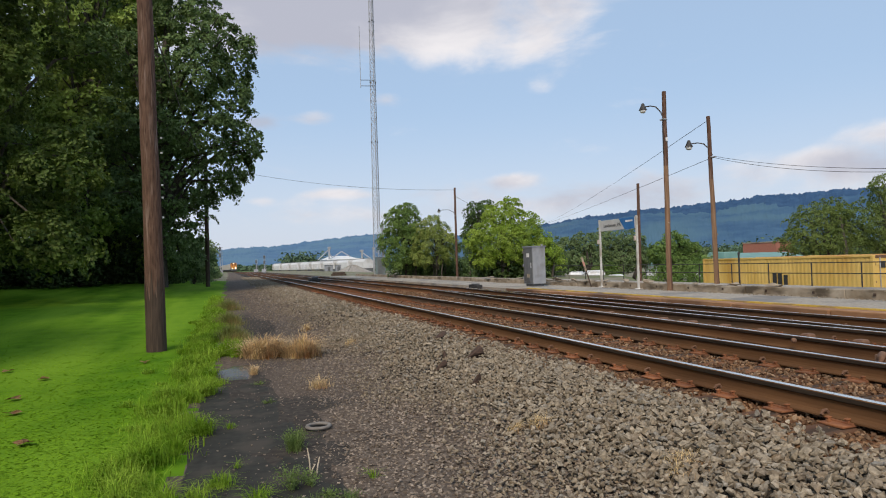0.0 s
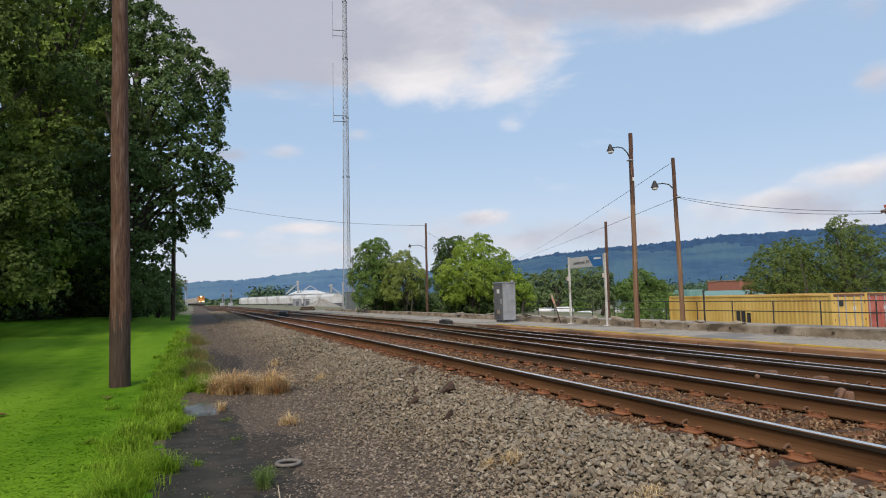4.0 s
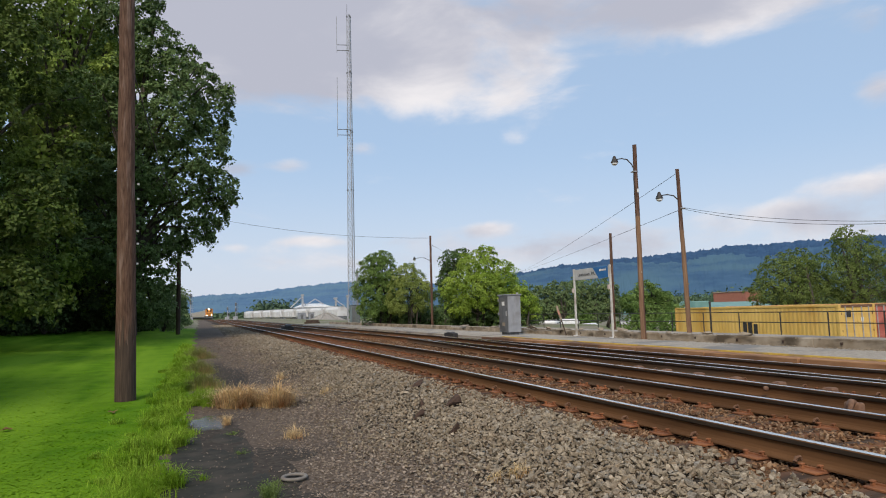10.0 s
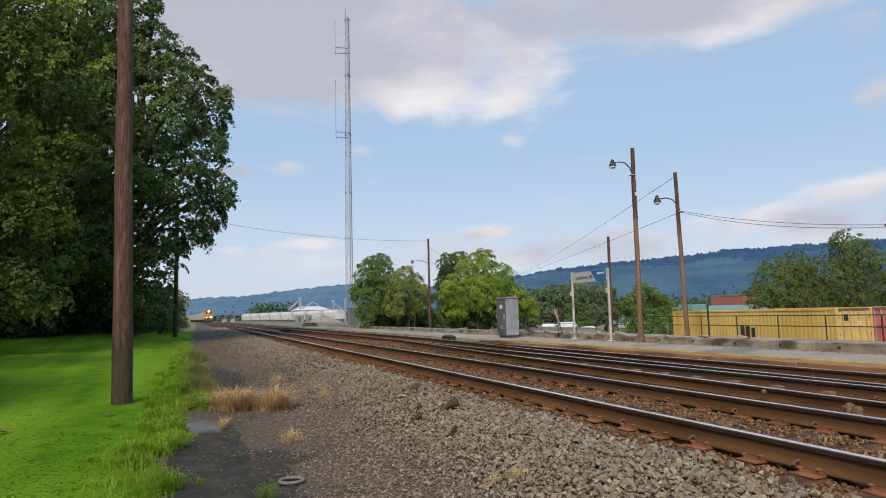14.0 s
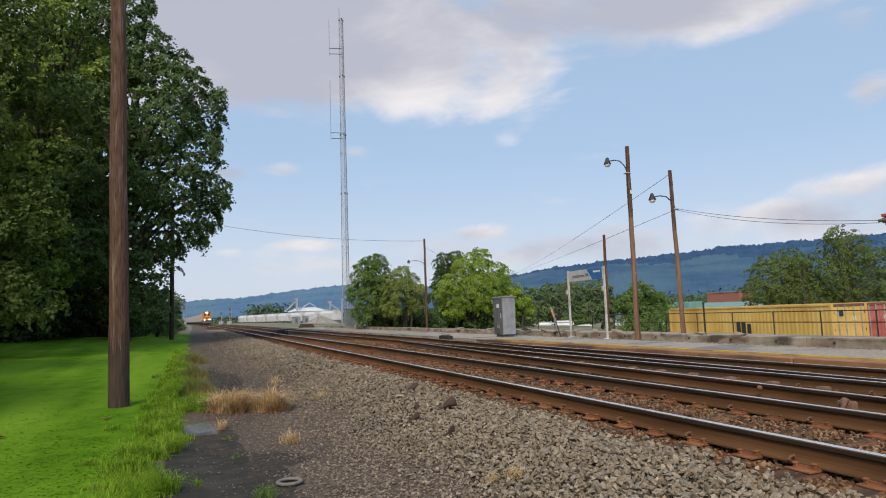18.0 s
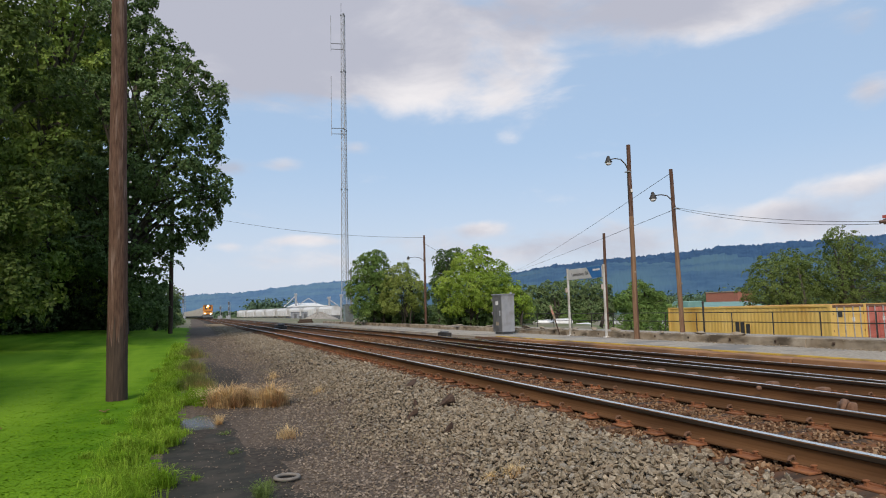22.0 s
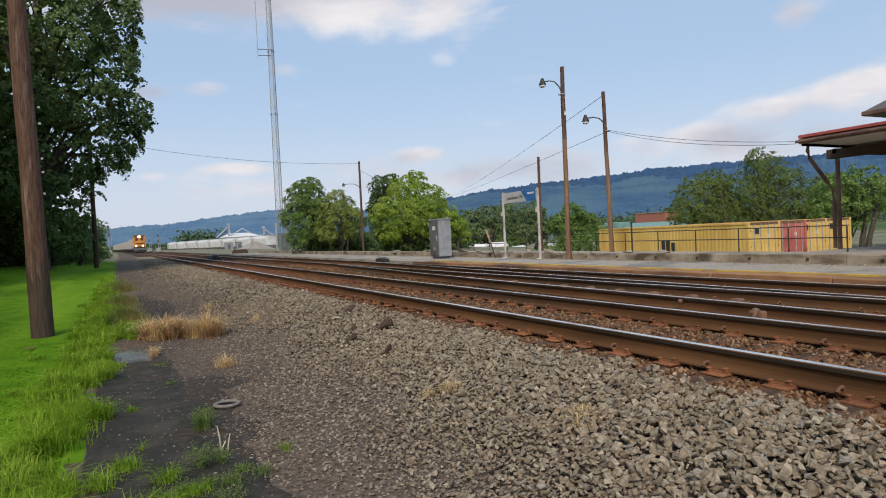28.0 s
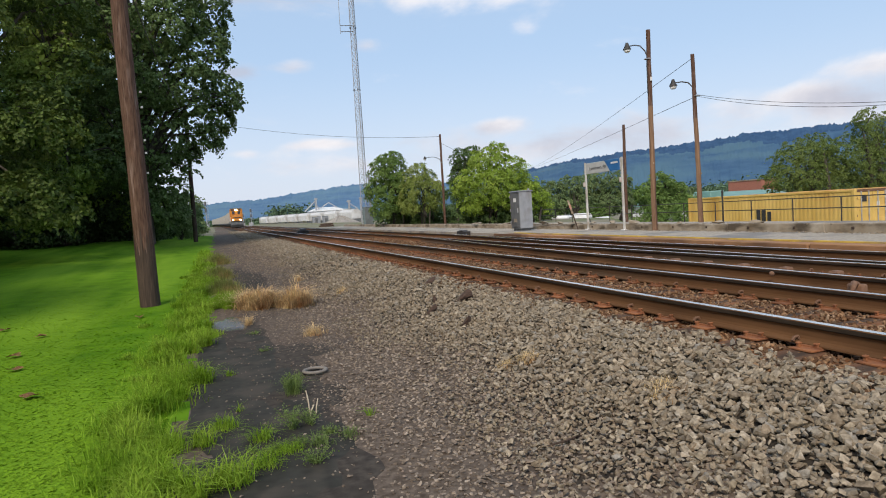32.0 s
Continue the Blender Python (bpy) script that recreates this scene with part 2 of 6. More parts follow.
M_CINDER = stone_mat("path_stone", [(0.159, 0.122, 0.092), (0.235, 0.184, 0.139), (0.298, 0.238, 0.182), (0.197, 0.161, 0.130), (0.361, 0.293, 0.230), (0.266, 0.209, 0.164)])
M_YARD = mat("yard_ground", (0.16, 0.15, 0.10), (0.25, 0.225, 0.165), 1.2, 0.95, 0.03, 6, c=(0.11, 0.145, 0.05), cscale=0.12, cmix=(0.5, 0.65), spec=0.2)
M_FIELD = mat("far_field", (0.05, 0.10, 0.03), (0.10, 0.14, 0.05), 0.02, 0.95, c=(0.15, 0.16, 0.07), cscale=0.006, spec=0.1)
M_RAIL = mat("rusty_rail_steel", (0.080, 0.037, 0.015), (0.150, 0.072, 0.030), 5, 0.85, 0.002, 40, c=(0.08, 0.05, 0.03), cscale=1.1, spec=0.25, stretch=(1, 0.15, 1))
M_HEAD = mat("polished_rail_head", (0.98, 0.89, 0.77), (1.0, 0.92, 0.81), 3, 0.26, metal=1.0, stretch=(1, 0.1, 1), c=(0.80, 0.73, 0.65), cscale=2)
M_TIE = mat("weathered_tie_timber", (0.042, 0.028, 0.020), (0.105, 0.066, 0.044), 9, 0.9, 0.01, 26, c=(0.16, 0.075, 0.04), cscale=1.4, stretch=(0.3, 2.5, 1), rand=0.25, spec=0.2)
M_PLATE = mat("rusty_tie_plate", (0.17, 0.062, 0.026), (0.30, 0.118, 0.046), 12, 0.85, 0.003, 50, c=(0.15, 0.06, 0.03), cscale=3, rand=0.25)
M_RUST = mat("dark_rust", (0.12, 0.06, 0.035), (0.22, 0.12, 0.07), 14, 0.85, 0.003, 60)
M_WOODPOLE = mat("weathered_pole_wood", (0.066, 0.036, 0.025), (0.150, 0.086, 0.062), 20, 0.9, 0.012, 36, c=(0.25, 0.175, 0.145), cscale=6, cmix=(0.56, 0.74), stretch=(2.2, 2.2, 0.22), spec=0.2)
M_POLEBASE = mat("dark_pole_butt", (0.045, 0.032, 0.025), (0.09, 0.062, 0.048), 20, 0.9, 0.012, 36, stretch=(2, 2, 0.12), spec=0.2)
M_POLELT = mat("brown_pole_wood", (0.17, 0.10, 0.062), (0.30, 0.185, 0.115), 18, 0.9, 0.01, 30, c=(0.12, 0.07, 0.05), cscale=3, stretch=(2.4, 2.4, 0.1), spec=0.2)
M_ASPHALT = mat("platform_asphalt", (0.27, 0.238, 0.195), (0.43, 0.385, 0.32), 16, 0.9, 0.004, 60, c=(0.21, 0.20, 0.185), cscale=0.9, spec=0.3)
M_EDGE = mat("rusty_platform_edge", (0.25, 0.125, 0.058), (0.38, 0.205, 0.10), 5, 0.9, 0.008, 25, c=(0.13, 0.07, 0.04), cscale=0.9, stretch=(1, 0.35, 1))
M_YELLOW = mat("worn_yellow_paint", (0.48, 0.31, 0.05), (0.62, 0.42, 0.08), 6, 0.8, c=(0.28, 0.20, 0.11), cscale=1.3, cmix=(0.5, 0.66))
M_CONC = mat("stained_concrete", (0.23, 0.175, 0.115), (0.42, 0.36, 0.28), 2.2, 0.9, 0.012, 22, c=(0.10, 0.078, 0.055), cscale=1.6, cmix=(0.48, 0.66), cstretch=(1, 0.8, 2.0), spec=0.25)
M_STEELP = mat("painted_black_steel", (0.02, 0.019, 0.018), (0.045, 0.04, 0.037), 12, 0.6)
M_GALV = mat("galvanised_steel", (0.36, 0.37, 0.39), (0.48, 0.49, 0.51), 10, 0.5, metal=0.35, c=(0.30, 0.29, 0.29), cscale=2)
M_GREYDK = mat("dark_grey_enamel", (0.10, 0.105, 0.11), (0.15, 0.155, 0.16), 5, 0.55, c=(0.08, 0.08, 0.08), cscale=2)
M_CABLT = mat("light_grey_enamel", (0.25, 0.265, 0.29), (0.32, 0.335, 0.36), 4, 0.5, c=(0.22, 0.22, 0.23), cscale=1.5)
M_WHITE = mat("white_paint", (0.66, 0.67, 0.66), (0.78, 0.78, 0.77), 3, 0.6, c=(0.5, 0.48, 0.45), cscale=1.2, cmix=(0.55, 0.75))
M_BLACK = mat("black_rubber", (0.02, 0.02, 0.02), (0.04, 0.04, 0.04), 8, 0.8)
M_BARK = mat("tree_bark", (0.05, 0.044, 0.036), (0.10, 0.088, 0.072), 8, 0.95, 0.02, 20, stretch=(2, 2, 0.4), spec=0.2)
M_LEAF_DK = mat("maple_leaf", (0.072, 0.125, 0.040), (0.145, 0.218, 0.072), 0.35, 0.55, island=0.4, trans=0.25, spec=0.25)
# the wood's deep shade is put into this darker leaf colour
M_LEAF_SHADE = mat("shaded_undergrowth_leaf", (0.036, 0.064, 0.022), (0.078, 0.118, 0.042), 0.5, 0.65, island=0.35, trans=0.2, spec=0.15)
M_LEAF_DG = mat("deep_green_leaf", (0.075, 0.135, 0.045), (0.13, 0.20, 0.07), 0.5, 0.7, island=0.3, trans=0.3, spec=0.15)
M_LEAF_OL = mat("olive_leaf", (0.23, 0.30, 0.075), (0.37, 0.43, 0.13), 0.7, 0.75, island=0.3, trans=0.4, spec=0.12)
# sunlight put into the colour: a brighter maple leaf for one tree
M_LEAF_LIT = mat("sunlit_maple_leaf", (0.151, 0.230, 0.047), (0.287, 0.381, 0.081), 0.35, 0.6, island=0.4, trans=0.3, spec=0.25)
M_LEAF_VL = mat("valley_leaf", (0.115, 0.165, 0.042), (0.20, 0.255, 0.075), 0.7, 0.75, island=0.3, trans=0.35, spec=0.12)
M_LEAF_WD = mat("olive_maple_leaf", (0.063, 0.102, 0.020), (0.123, 0.172, 0.035), 0.35, 0.6, island=0.4, trans=0.3, spec=0.25)
M_LEAF_MD = mat("green_leaf", (0.125, 0.215, 0.055), (0.22, 0.32, 0.095), 0.7, 0.75, island=0.3, trans=0.35, spec=0.12)
M_LEAF_LT = mat("yellow_green_leaf", (0.22, 0.335, 0.045), (0.37, 0.48, 0.095), 0.7, 0.75, island=0.3, trans=0.38, spec=0.12)
# leaf greyed and paled, so distance haze sits in its colour
M_LEAF_HZ = mat("hazed_grey_green_leaf", (0.125, 0.19, 0.08), (0.22, 0.29, 0.125), 0.7, 0.75, island=0.28, trans=0.35, spec=0.12)
# the hills' blue is air haze, put into these three forest colours
M_HAZE_HILL = mat("haze_blue_hill_forest", (0.044, 0.098, 0.175), (0.066, 0.132, 0.21), 0.02, 0.95, c=(0.078, 0.15, 0.205), cscale=0.004, cmix=(0.45, 0.6), spec=0.05)
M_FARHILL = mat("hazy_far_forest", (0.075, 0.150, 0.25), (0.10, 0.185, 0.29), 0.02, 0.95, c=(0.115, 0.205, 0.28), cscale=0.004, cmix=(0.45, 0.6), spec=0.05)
M_HAZE_RIDGE = mat("haze_blue_ridge_top", (0.030, 0.072, 0.145), (0.050, 0.105, 0.19), 0.03, 0.95, spec=0.05)
M_GLASS = mat("dark_window_glass", (0.03, 0.035, 0.04), (0.05, 0.055, 0.06), 2, 0.08)

# ---- helpers of this scene ----


def thing(name, x, y, z, label, category, group="", kind="", rz=0.0):
    e = new(name)
    e.matrix_world = pose(x, y, z, 0, 0, rz)
    return tagged(e, label, category, group, kind)


def finish(bm, material, smooth=False):
    me = bpy.data.meshes.new("mesh")
    bm.to_mesh(me); bm.free()
    for m in (material if isinstance(material, (list, tuple)) else [material]):
        me.materials.append(m)
    if smooth:
        me.shade_smooth()
    else:
        me.shade_flat()
    return me


def part(name, bm, material, parent, label="", smooth=False):
    me = bm if isinstance(bm, bpy.types.Mesh) else finish(bm, material, smooth)
    ob = new(name, me)
    ob.parent = parent
    return tagged(ob, label)


def box(bm, x0, x1, y0, y1, z0, z1, bevel=0.0, m=None, mi=0):
    r = bmesh.ops.create_cube(bm, size=1.0)
    vs = r["verts"]
    for v in vs:
        v.co = Vector(((x0 + x1) / 2 + v.co.x * (x1 - x0), (y0 + y1) / 2 + v.co.y * (y1 - y0), (z0 + z1) / 2 + v.co.z * (z1 - z0)))
    if mi:
        for f in {f for v in vs for f in v.link_faces}:
            f.material_index = mi
    if bevel:
        es = list({e for v in vs for e in v.link_edges})
        r = bmesh.ops.bevel(bm, geom=es, offset=bevel, segments=1, affect="EDGES", profile=0.5)
        vs = list({v for f in r["faces"] for v in f.verts} | {v for v in vs if v.is_valid})
    if m is not None:
        bmesh.ops.transform(bm, matrix=m, verts=vs)
    return bm


def boxes(*rows, bevel=0.0):
    bm = bmesh.new()
    for r in rows:
        box(bm, *r, bevel=bevel)
    return bm


def tube(bm, pts, radii, sides=8, cap=True):
    """A tapered round bar along a line of points."""
    pts = [Vector(p) for p in pts]
    if not isinstance(radii, (list, tuple)):
        radii = [radii] * len(pts)
    rings = []
    for i, p in enumerate(pts):
        d = (pts[min(i + 1, len(pts) - 1)] - pts[max(i - 1, 0)]).normalized()
        u = d.orthogonal().normalized() if abs(d.z) < 0.95 else Vector((1, 0, 0))
        u = (u - d * u.dot(d)).normalized()
        v = d.cross(u)
        rings.append([bm.verts.new(p + (u * math.cos(a) + v * math.sin(a)) * radii[i]) for a in (2 * math.pi * k / sides for k in range(sides))])
    for r0, r1 in zip(rings, rings[1:]):
        for k in range(sides):
            bm.faces.new((r0[k], r0[(k + 1) % sides], r1[(k + 1) % sides], r1[k])).smooth = True
    if cap:
        bm.faces.new(rings[0][::-1]); bm.faces.new(rings[-1])
    return bm


def soup(verts, faces, material, smooth=False, mats=None):
    """A mesh from number arrays, for what is too many to build singly. All faces have the same number of corners."""
    me = bpy.data.meshes.new("mesh")
    verts, faces = np.asarray(verts, np.float32), np.asarray(faces, np.int32)
    me.vertices.add(len(verts)); me.vertices.foreach_set("co", verts.ravel())
    k = faces.shape[1]
    me.loops.add(faces.size); me.loops.foreach_set("vertex_index", faces.ravel())
    me.polygons.add(len(faces)); me.polygons.foreach_set("loop_start", np.arange(0, faces.size, k, dtype=np.int32))
    for m in (material if isinstance(material, (list, tuple)) else [material]):
        me.materials.append(m)
    if mats is not None:
        me.polygons.foreach_set("material_index", np.asarray(mats, np.int32))
    me.update(calc_edges=True)
    if smooth:
        me.shade_smooth()
    else:
        me.shade_flat()
    return me


def sstep(v, a, b):
    t = np.clip((np.asarray(v, float) - a) / (b - a), 0, 1)
    return t * t * (3 - 2 * t)


RNG = np.random.default_rng(7)
RAIL_TOP, TIE_TOP = 0.595, 0.405


def bend(y):
    """How far the line swings to the left, far down the track."""
    return -np.maximum(0.0, np.asarray(y, float) - 200.0) ** 2 / 9500.0


def rise(y):
    return 0.45 * sstep(y, 12, 46)


def height(x, y):
    """The ground's height."""
    x, y = np.asarray(x, float), np.asarray(y, float)
    xs = x - bend(np.minimum(y, 600))
    base = rise(y) + 0.012 * np.sin(1.7 * x + 0.6 * y) * sstep(x, -3, 0)
    left = 0.05 * sstep(-xs, 0.1, 1.2) + 0.40 * sstep(-xs, 1.5, 6) * sstep(y, 16, 48) + 0.6 * sstep(-xs, 7, 24) * sstep(y, 8, 50) + 0.05 * np.sin(0.33 * x) * np.sin(0.21 * y + 0.5) * sstep(-xs, 1, 5)
    bed = 0.378 + 0 * x
    toe = sstep(xs, 1.55, 3.75)
    mid = base * (1 - toe) + np.maximum(bed, 0) * toe
    e = 16 + 10 * sstep(y, 26, 40)
    right = 0.42 + (-1.17 - 0.42) * sstep(x - e, 0, 4)
    w = sstep(xs, 10.2, 12)
    z = np.where(xs < 1.55, base + left, mid)
    return z * (1 - w) + right * w


# ---- ground ----
def ground():
    gx = np.unique(np.r_[-3000, -2000, -1200, -700, -400, -250, -150, -100, -70, np.arange(-50, -10, 2.0), np.arange(-10, -1.5, 0.5), np.arange(-1.5, 4.2, 0.12),
                         np.arange(4.2, 16, 0.6), np.arange(16, 34, 1.0), 36, 40, 46, 54, 66, 80, 110, 150, 220, 320, 500, 800, 1200, 2000, 3000].copy())
    gy = np.unique(np.r_[-3000, -1500, -700, -300, -120, -50, -25, -14, np.arange(-8, 16, 0.16), np.arange(16, 50, 0.6), np.arange(50, 110, 3.0), np.arange(110, 400, 12.0),
                         420, 480, 560, 700, 900, 1200, 1700, 2300, 3200])
    X, Y = np.meshgrid(gx, gy)
    Z = height(X, Y)
    Z -= 0.4 * sstep(np.hypot(X, Y), 500, 1500)
    nx = len(gx)
    i, j = np.meshgrid(np.arange(nx - 1), np.arange(len(gy) - 1))
    a = (j * nx + i).ravel()
    F = np.stack([a, a + 1, a + nx + 1, a + nx], 1)
    cx, cy = ((X[:-1, :-1] + X[1:, 1:]) / 2).ravel(), ((Y[:-1, :-1] + Y[1:, 1:]) / 2).ravel()
    xs = cx - bend(np.minimum(cy, 600))
    wob = 0.22 * np.sin(1.3 * cy) + 0.16 * np.sin(3.1 * cy + 1) + 0.1 * np.sin(7.7 * cy) + RNG.normal(0, 0.10, len(cy))
    edge = -0.22 - 0.2 * sstep(cy, 1, 5) * (1 - sstep(cy, 8, 11))
    m = np.full(len(cx), 4)
    m[(xs > edge + 0.5 * wob) & (xs < 12)] = 1
    m[(xs > 2.35 + wob) & (xs < 12)] = 2
    m[(xs > 3.55 + 0.3 * wob) & (xs < 11)] = 3
    m[(xs <= edge + 0.5 * wob) & (cy < 75) & (cx > -70)] = 0
    m[(np.abs(cx) > 120) | (cy > 330)] = 5
    ob = new("ground", soup(np.stack([X, Y, Z], -1).reshape(-1, 3), F, [M_LAWN, M_PATH, M_GAP_BED, M_RUSTBED, M_YARD, M_FIELD], True, m))
    tagged(ob, "mown lawn, cinder path and stone track bed", "ground", kind="structure")


ground()


def hills():
    """Wooded ridges beyond the valley."""
    for name, far, rows in (
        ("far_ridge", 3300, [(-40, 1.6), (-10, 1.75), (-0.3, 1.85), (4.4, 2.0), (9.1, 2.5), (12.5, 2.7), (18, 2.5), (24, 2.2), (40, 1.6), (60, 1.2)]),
        ("wooded_ridge", 2300, [(14, 0.2), (20, 1.9), (26, 3.2), (28, 3.5), (31.4, 4.02), (36.2, 4.38), (40.8, 4.5), (45, 4.68), (49, 4.6), (53, 4.55), (58, 4.6), (64, 4.3), (80, 4.2), (100, 3.5), (130, 2.5)]),
    ):
        b = np.arange(rows[0][0], rows[-1][0], 0.07)
        el = np.interp(b, [r[0] for r in rows], [r[1] for r in rows])
        steps = np.linspace(0, 1, 22)
        B, S = np.meshgrid(b, steps)
        D = far * (0.62 + 0.38 * S)
        top = np.tan(np.radians(el)) * far
        bench = S ** 0.9 + 0.05 * np.sin(S * 6 + B * 0.15)
        Z = top[None] * bench + RNG.normal(0, 1.0, B.shape) * (2 + 2.5 * S) * 0.34
        n = 3.0 * np.sin(B * 2.3 + 9 * S) * np.sin(S * 11 + B) + 1.6 * np.sin(B * 7.1 - 14 * S + 2) + 0.7 * np.sin(B * 19 + 31 * S)
        Z += n * S - 2
        Z[0] = -10
        Bx, By = np.sin(np.radians(B)) * D, np.cos(np.radians(B)) * D
        nx = len(b)
        i, j = np.meshgrid(np.arange(nx - 1), np.arange(len(steps) - 1))
        a = (j * nx + i).ravel()
        ob = new(name, soup(np.stack([Bx, By, Z], -1).reshape(-1, 3), np.stack([a, a + 1, a + nx + 1, a + nx], 1), [M_HAZE_HILL if name == "wooded_ridge" else M_FARHILL, M_HAZE_RIDGE], True, (j.ravel() > 16.5 + 1.3 * np.sin(b[i.ravel()] * 0.9)) & (name == "wooded_ridge")))
        tagged(ob, "long wooded hill ridge, distance haze painted into its blue", "hill", kind="structure")


hills()

# ---- loose stone ----


def hull_shapes(n, flat, corners):
    """A few angular broken stones, as number arrays."""
    out = []
    for _ in range(n):
        bm = bmesh.new()
        for k in range(corners):   # a rough block with knocked-off corners
            p = np.array([1 - 2 * (k & 1), 1 - 2 * (k >> 1 & 1), 1 - 2 * (k >> 2 & 1)]) * RNG.uniform(0.22, 1.0, 3)
            bm.verts.new(Vector((p[0], p[1] * 0.75, p[2] * flat)))
        bmesh.ops.convex_hull(bm, input=list(bm.verts))
        for v in [v for v in bm.verts if not v.link_faces]:
            bm.verts.remove(v)
        bmesh.ops.triangulate(bm, faces=bm.faces[:])
        bm.verts.index_update()
        out.append((np.array([v.co[:] for v in bm.verts]), np.array([[v.index for v in f.verts] for f in bm.faces])))
        bm.free()
    return out


def rot(n, tilt):
    """n random turns: free about z, leaning up to tilt radians."""
    a, b, c = RNG.uniform(0, 2 * np.pi, n), RNG.normal(0, tilt, n), RNG.normal(0, tilt, n)
    ca, sa, cb, sb, cc, sc = np.cos(a), np.sin(a), np.cos(b), np.sin(b), np.cos(c), np.sin(c)
    z, o = np.zeros(n), np.ones(n)
    rz = np.stack([ca, -sa, z, sa, ca, z, z, z, o], -1).reshape(-1, 3, 3)
    rx = np.stack([o, z, z, z, cb, -sb, z, sb, cb], -1).reshape(-1, 3, 3)
    ry = np.stack([cc, z, sc, z, o, z, -sc, z, cc], -1).reshape(-1, 3, 3)
    return rx @ ry @ rz


def strew(shapes, P, size, tilt, material):
    """One mesh of many stones at P (n x 3)."""
    V, F, off = [], [], 0
    kind = RNG.integers(0, len(shapes), len(P))
    for k, (v, f) in enumerate(shapes):
        s = np.nonzero(kind == k)[0]
        if not len(s):
            continue
        R = rot(len(s), tilt)
        w = np.einsum("nij,vj->nvi", R, v) * size[s][:, None, None] + P[s][:, None]
        V.append(w.reshape(-1, 3))
        F.append((f[None] + (off + np.arange(len(s)) * len(v))[:, None, None]).reshape(-1, 3))
        off += len(s) * len(v)
    return soup(np.concatenate(V), np.concatenate(F), material)


def scatter(n, x0, x1, y0, y1, power=1.0):
    """Points over a strip, denser near the camera and thinning out behind it."""
    y = y0 + (y1 - y0) * RNG.random(n) ** power
    back = RNG.random(n) < 0.13
    y[back] = y0 - 9 * RNG.random(back.sum())
    return x0 + (x1 - x0) * RNG.random(n), y


def bed_points(x0, x1):
    """Spots for loose stones, kept apart from one another: a lower layer and a thinner upper one."""
    X, Y, U = [], [], []
    for y0, y1, gap in ((-8.0, 1.4, 0.075), (1.4, 8.0, 0.043), (8.0, 16.0, 0.062), (16.0, 42.0, 0.11), (42.0, 96.0, 0.21)):
        for up, thin in ((0, 1.0), (1, 0.72)):
            gx, gy = np.meshgrid(np.arange(x0, x1, gap), np.arange(y0, y1, gap))
            n = gx.size
            keep = RNG.random(n) < thin
            X.append((gx.ravel() + RNG.uniform(-0.42, 0.42, n) * gap + up * gap * 0.5)[keep])
            Y.append((gy.ravel() + RNG.uniform(-0.42, 0.42, n) * gap + up * gap * 0.5)[keep])
            U.append(np.full(keep.sum(), float(up)))
    return np.concatenate(X), np.concatenate(Y), np.concatenate(U)


def stones():
    shapes, flats = hull_shapes(30, 0.46, 10), hull_shapes(14, 0.36, 9)
    # ballast on the shoulder, two loose layers
    x, y, up = bed_points(1.6, 4.0)
    keep = (x > 2.05 + 0.35 * np.sin(1.3 * y) + RNG.normal(0, 0.35, len(x))) & (x < 3.76 + 0.06 * np.sin(3.1 * y) + RNG.normal(0, 0.11, len(x)))
    x, y, up = x[keep], y[keep], up[keep]
    s = (0.017 + 0.027 * RNG.random(len(x)) ** 1.6) * (0.62 + 0.38 * sstep(x, 1.9, 2.9)) * (1 + 0.5 * sstep(y, 9, 26) + 1.2 * sstep(y, 38, 46) + 0.6 * (1 - sstep(y, 0.7, 1.6)))
    z = height(x, y) + s * 0.10 + 0.030 * up + RNG.random(len(x)) * 0.016
    ob = new("ballast", strew(shapes, np.stack([x, y, z], 1), s, 0.55, M_STONE))
    tagged(ob, "grey crushed-stone ballast along the rails", "gravel", kind="stuff")
    # rust-stained ballast between the ties and tracks
    x, y = scatter(9000, 5.9, 8.0, 1.6, 34, 1.8)
    x1, y1, _ = bed_points(3.55, 5.95)
    keep = (y1 > 0) & (y1 < 24) & (RNG.random(len(x1)) < np.where(x1 < 4.15, 0.50, 0.42))
    x, y = np.r_[x, x1[keep]], np.r_[y, y1[keep]]
    s = RNG.uniform(0.015, 0.032, len(x)) * (1 + 0.4 * sstep(y, 14, 26))
    z = height(x, y) + 0.008 + RNG.random(len(x)) * 0.02 - 0.012 * (x < 4.2)
    ob = new("stained_ballast", strew(shapes, np.stack([x, y, z], 1), s, 0.6, M_STONE_R))
    tagged(ob, "rust-stained crushed stone between the ties", "gravel", kind="stuff")
    # small flat cinders bedded in the path, thinning out towards the mud
    x, y, up = bed_points(0.0, 2.75)
    edge = 0.78 - 0.38 * sstep(y, 8.5, 10.5) - 0.14 * (1 - sstep(y, 4.2, 6.0)) + 0.16 * np.sin(2 * y) + 0.1 * np.sin(5.1 * y)
    keep = (RNG.random(len(x)) < (0.02 + 0.98 * sstep(x, edge - 0.2, edge + 0.55)) * np.where(up > 0, 0.42, 1.0)) & (y < 40)
    x, y, up = x[keep], y[keep], up[keep]
    s = RNG.uniform(0.011, 0.027, len(x)) * (1 + 0.8 * sstep(y, 8, 30) + 0.5 * (1 - sstep(y, 0.7, 1.6))) * (0.7 + 0.4 * sstep(x, 0.5, 2.2))
    z = height(x, y) + s * 0.10 + 0.012 * up
    ob = new("path_gravel", strew(flats, np.stack([x, y, z], 1), s, 0.28, M_CINDER))
    tagged(ob, "small dark flat gravel trodden into the path", "gravel", kind="stuff")


stones()

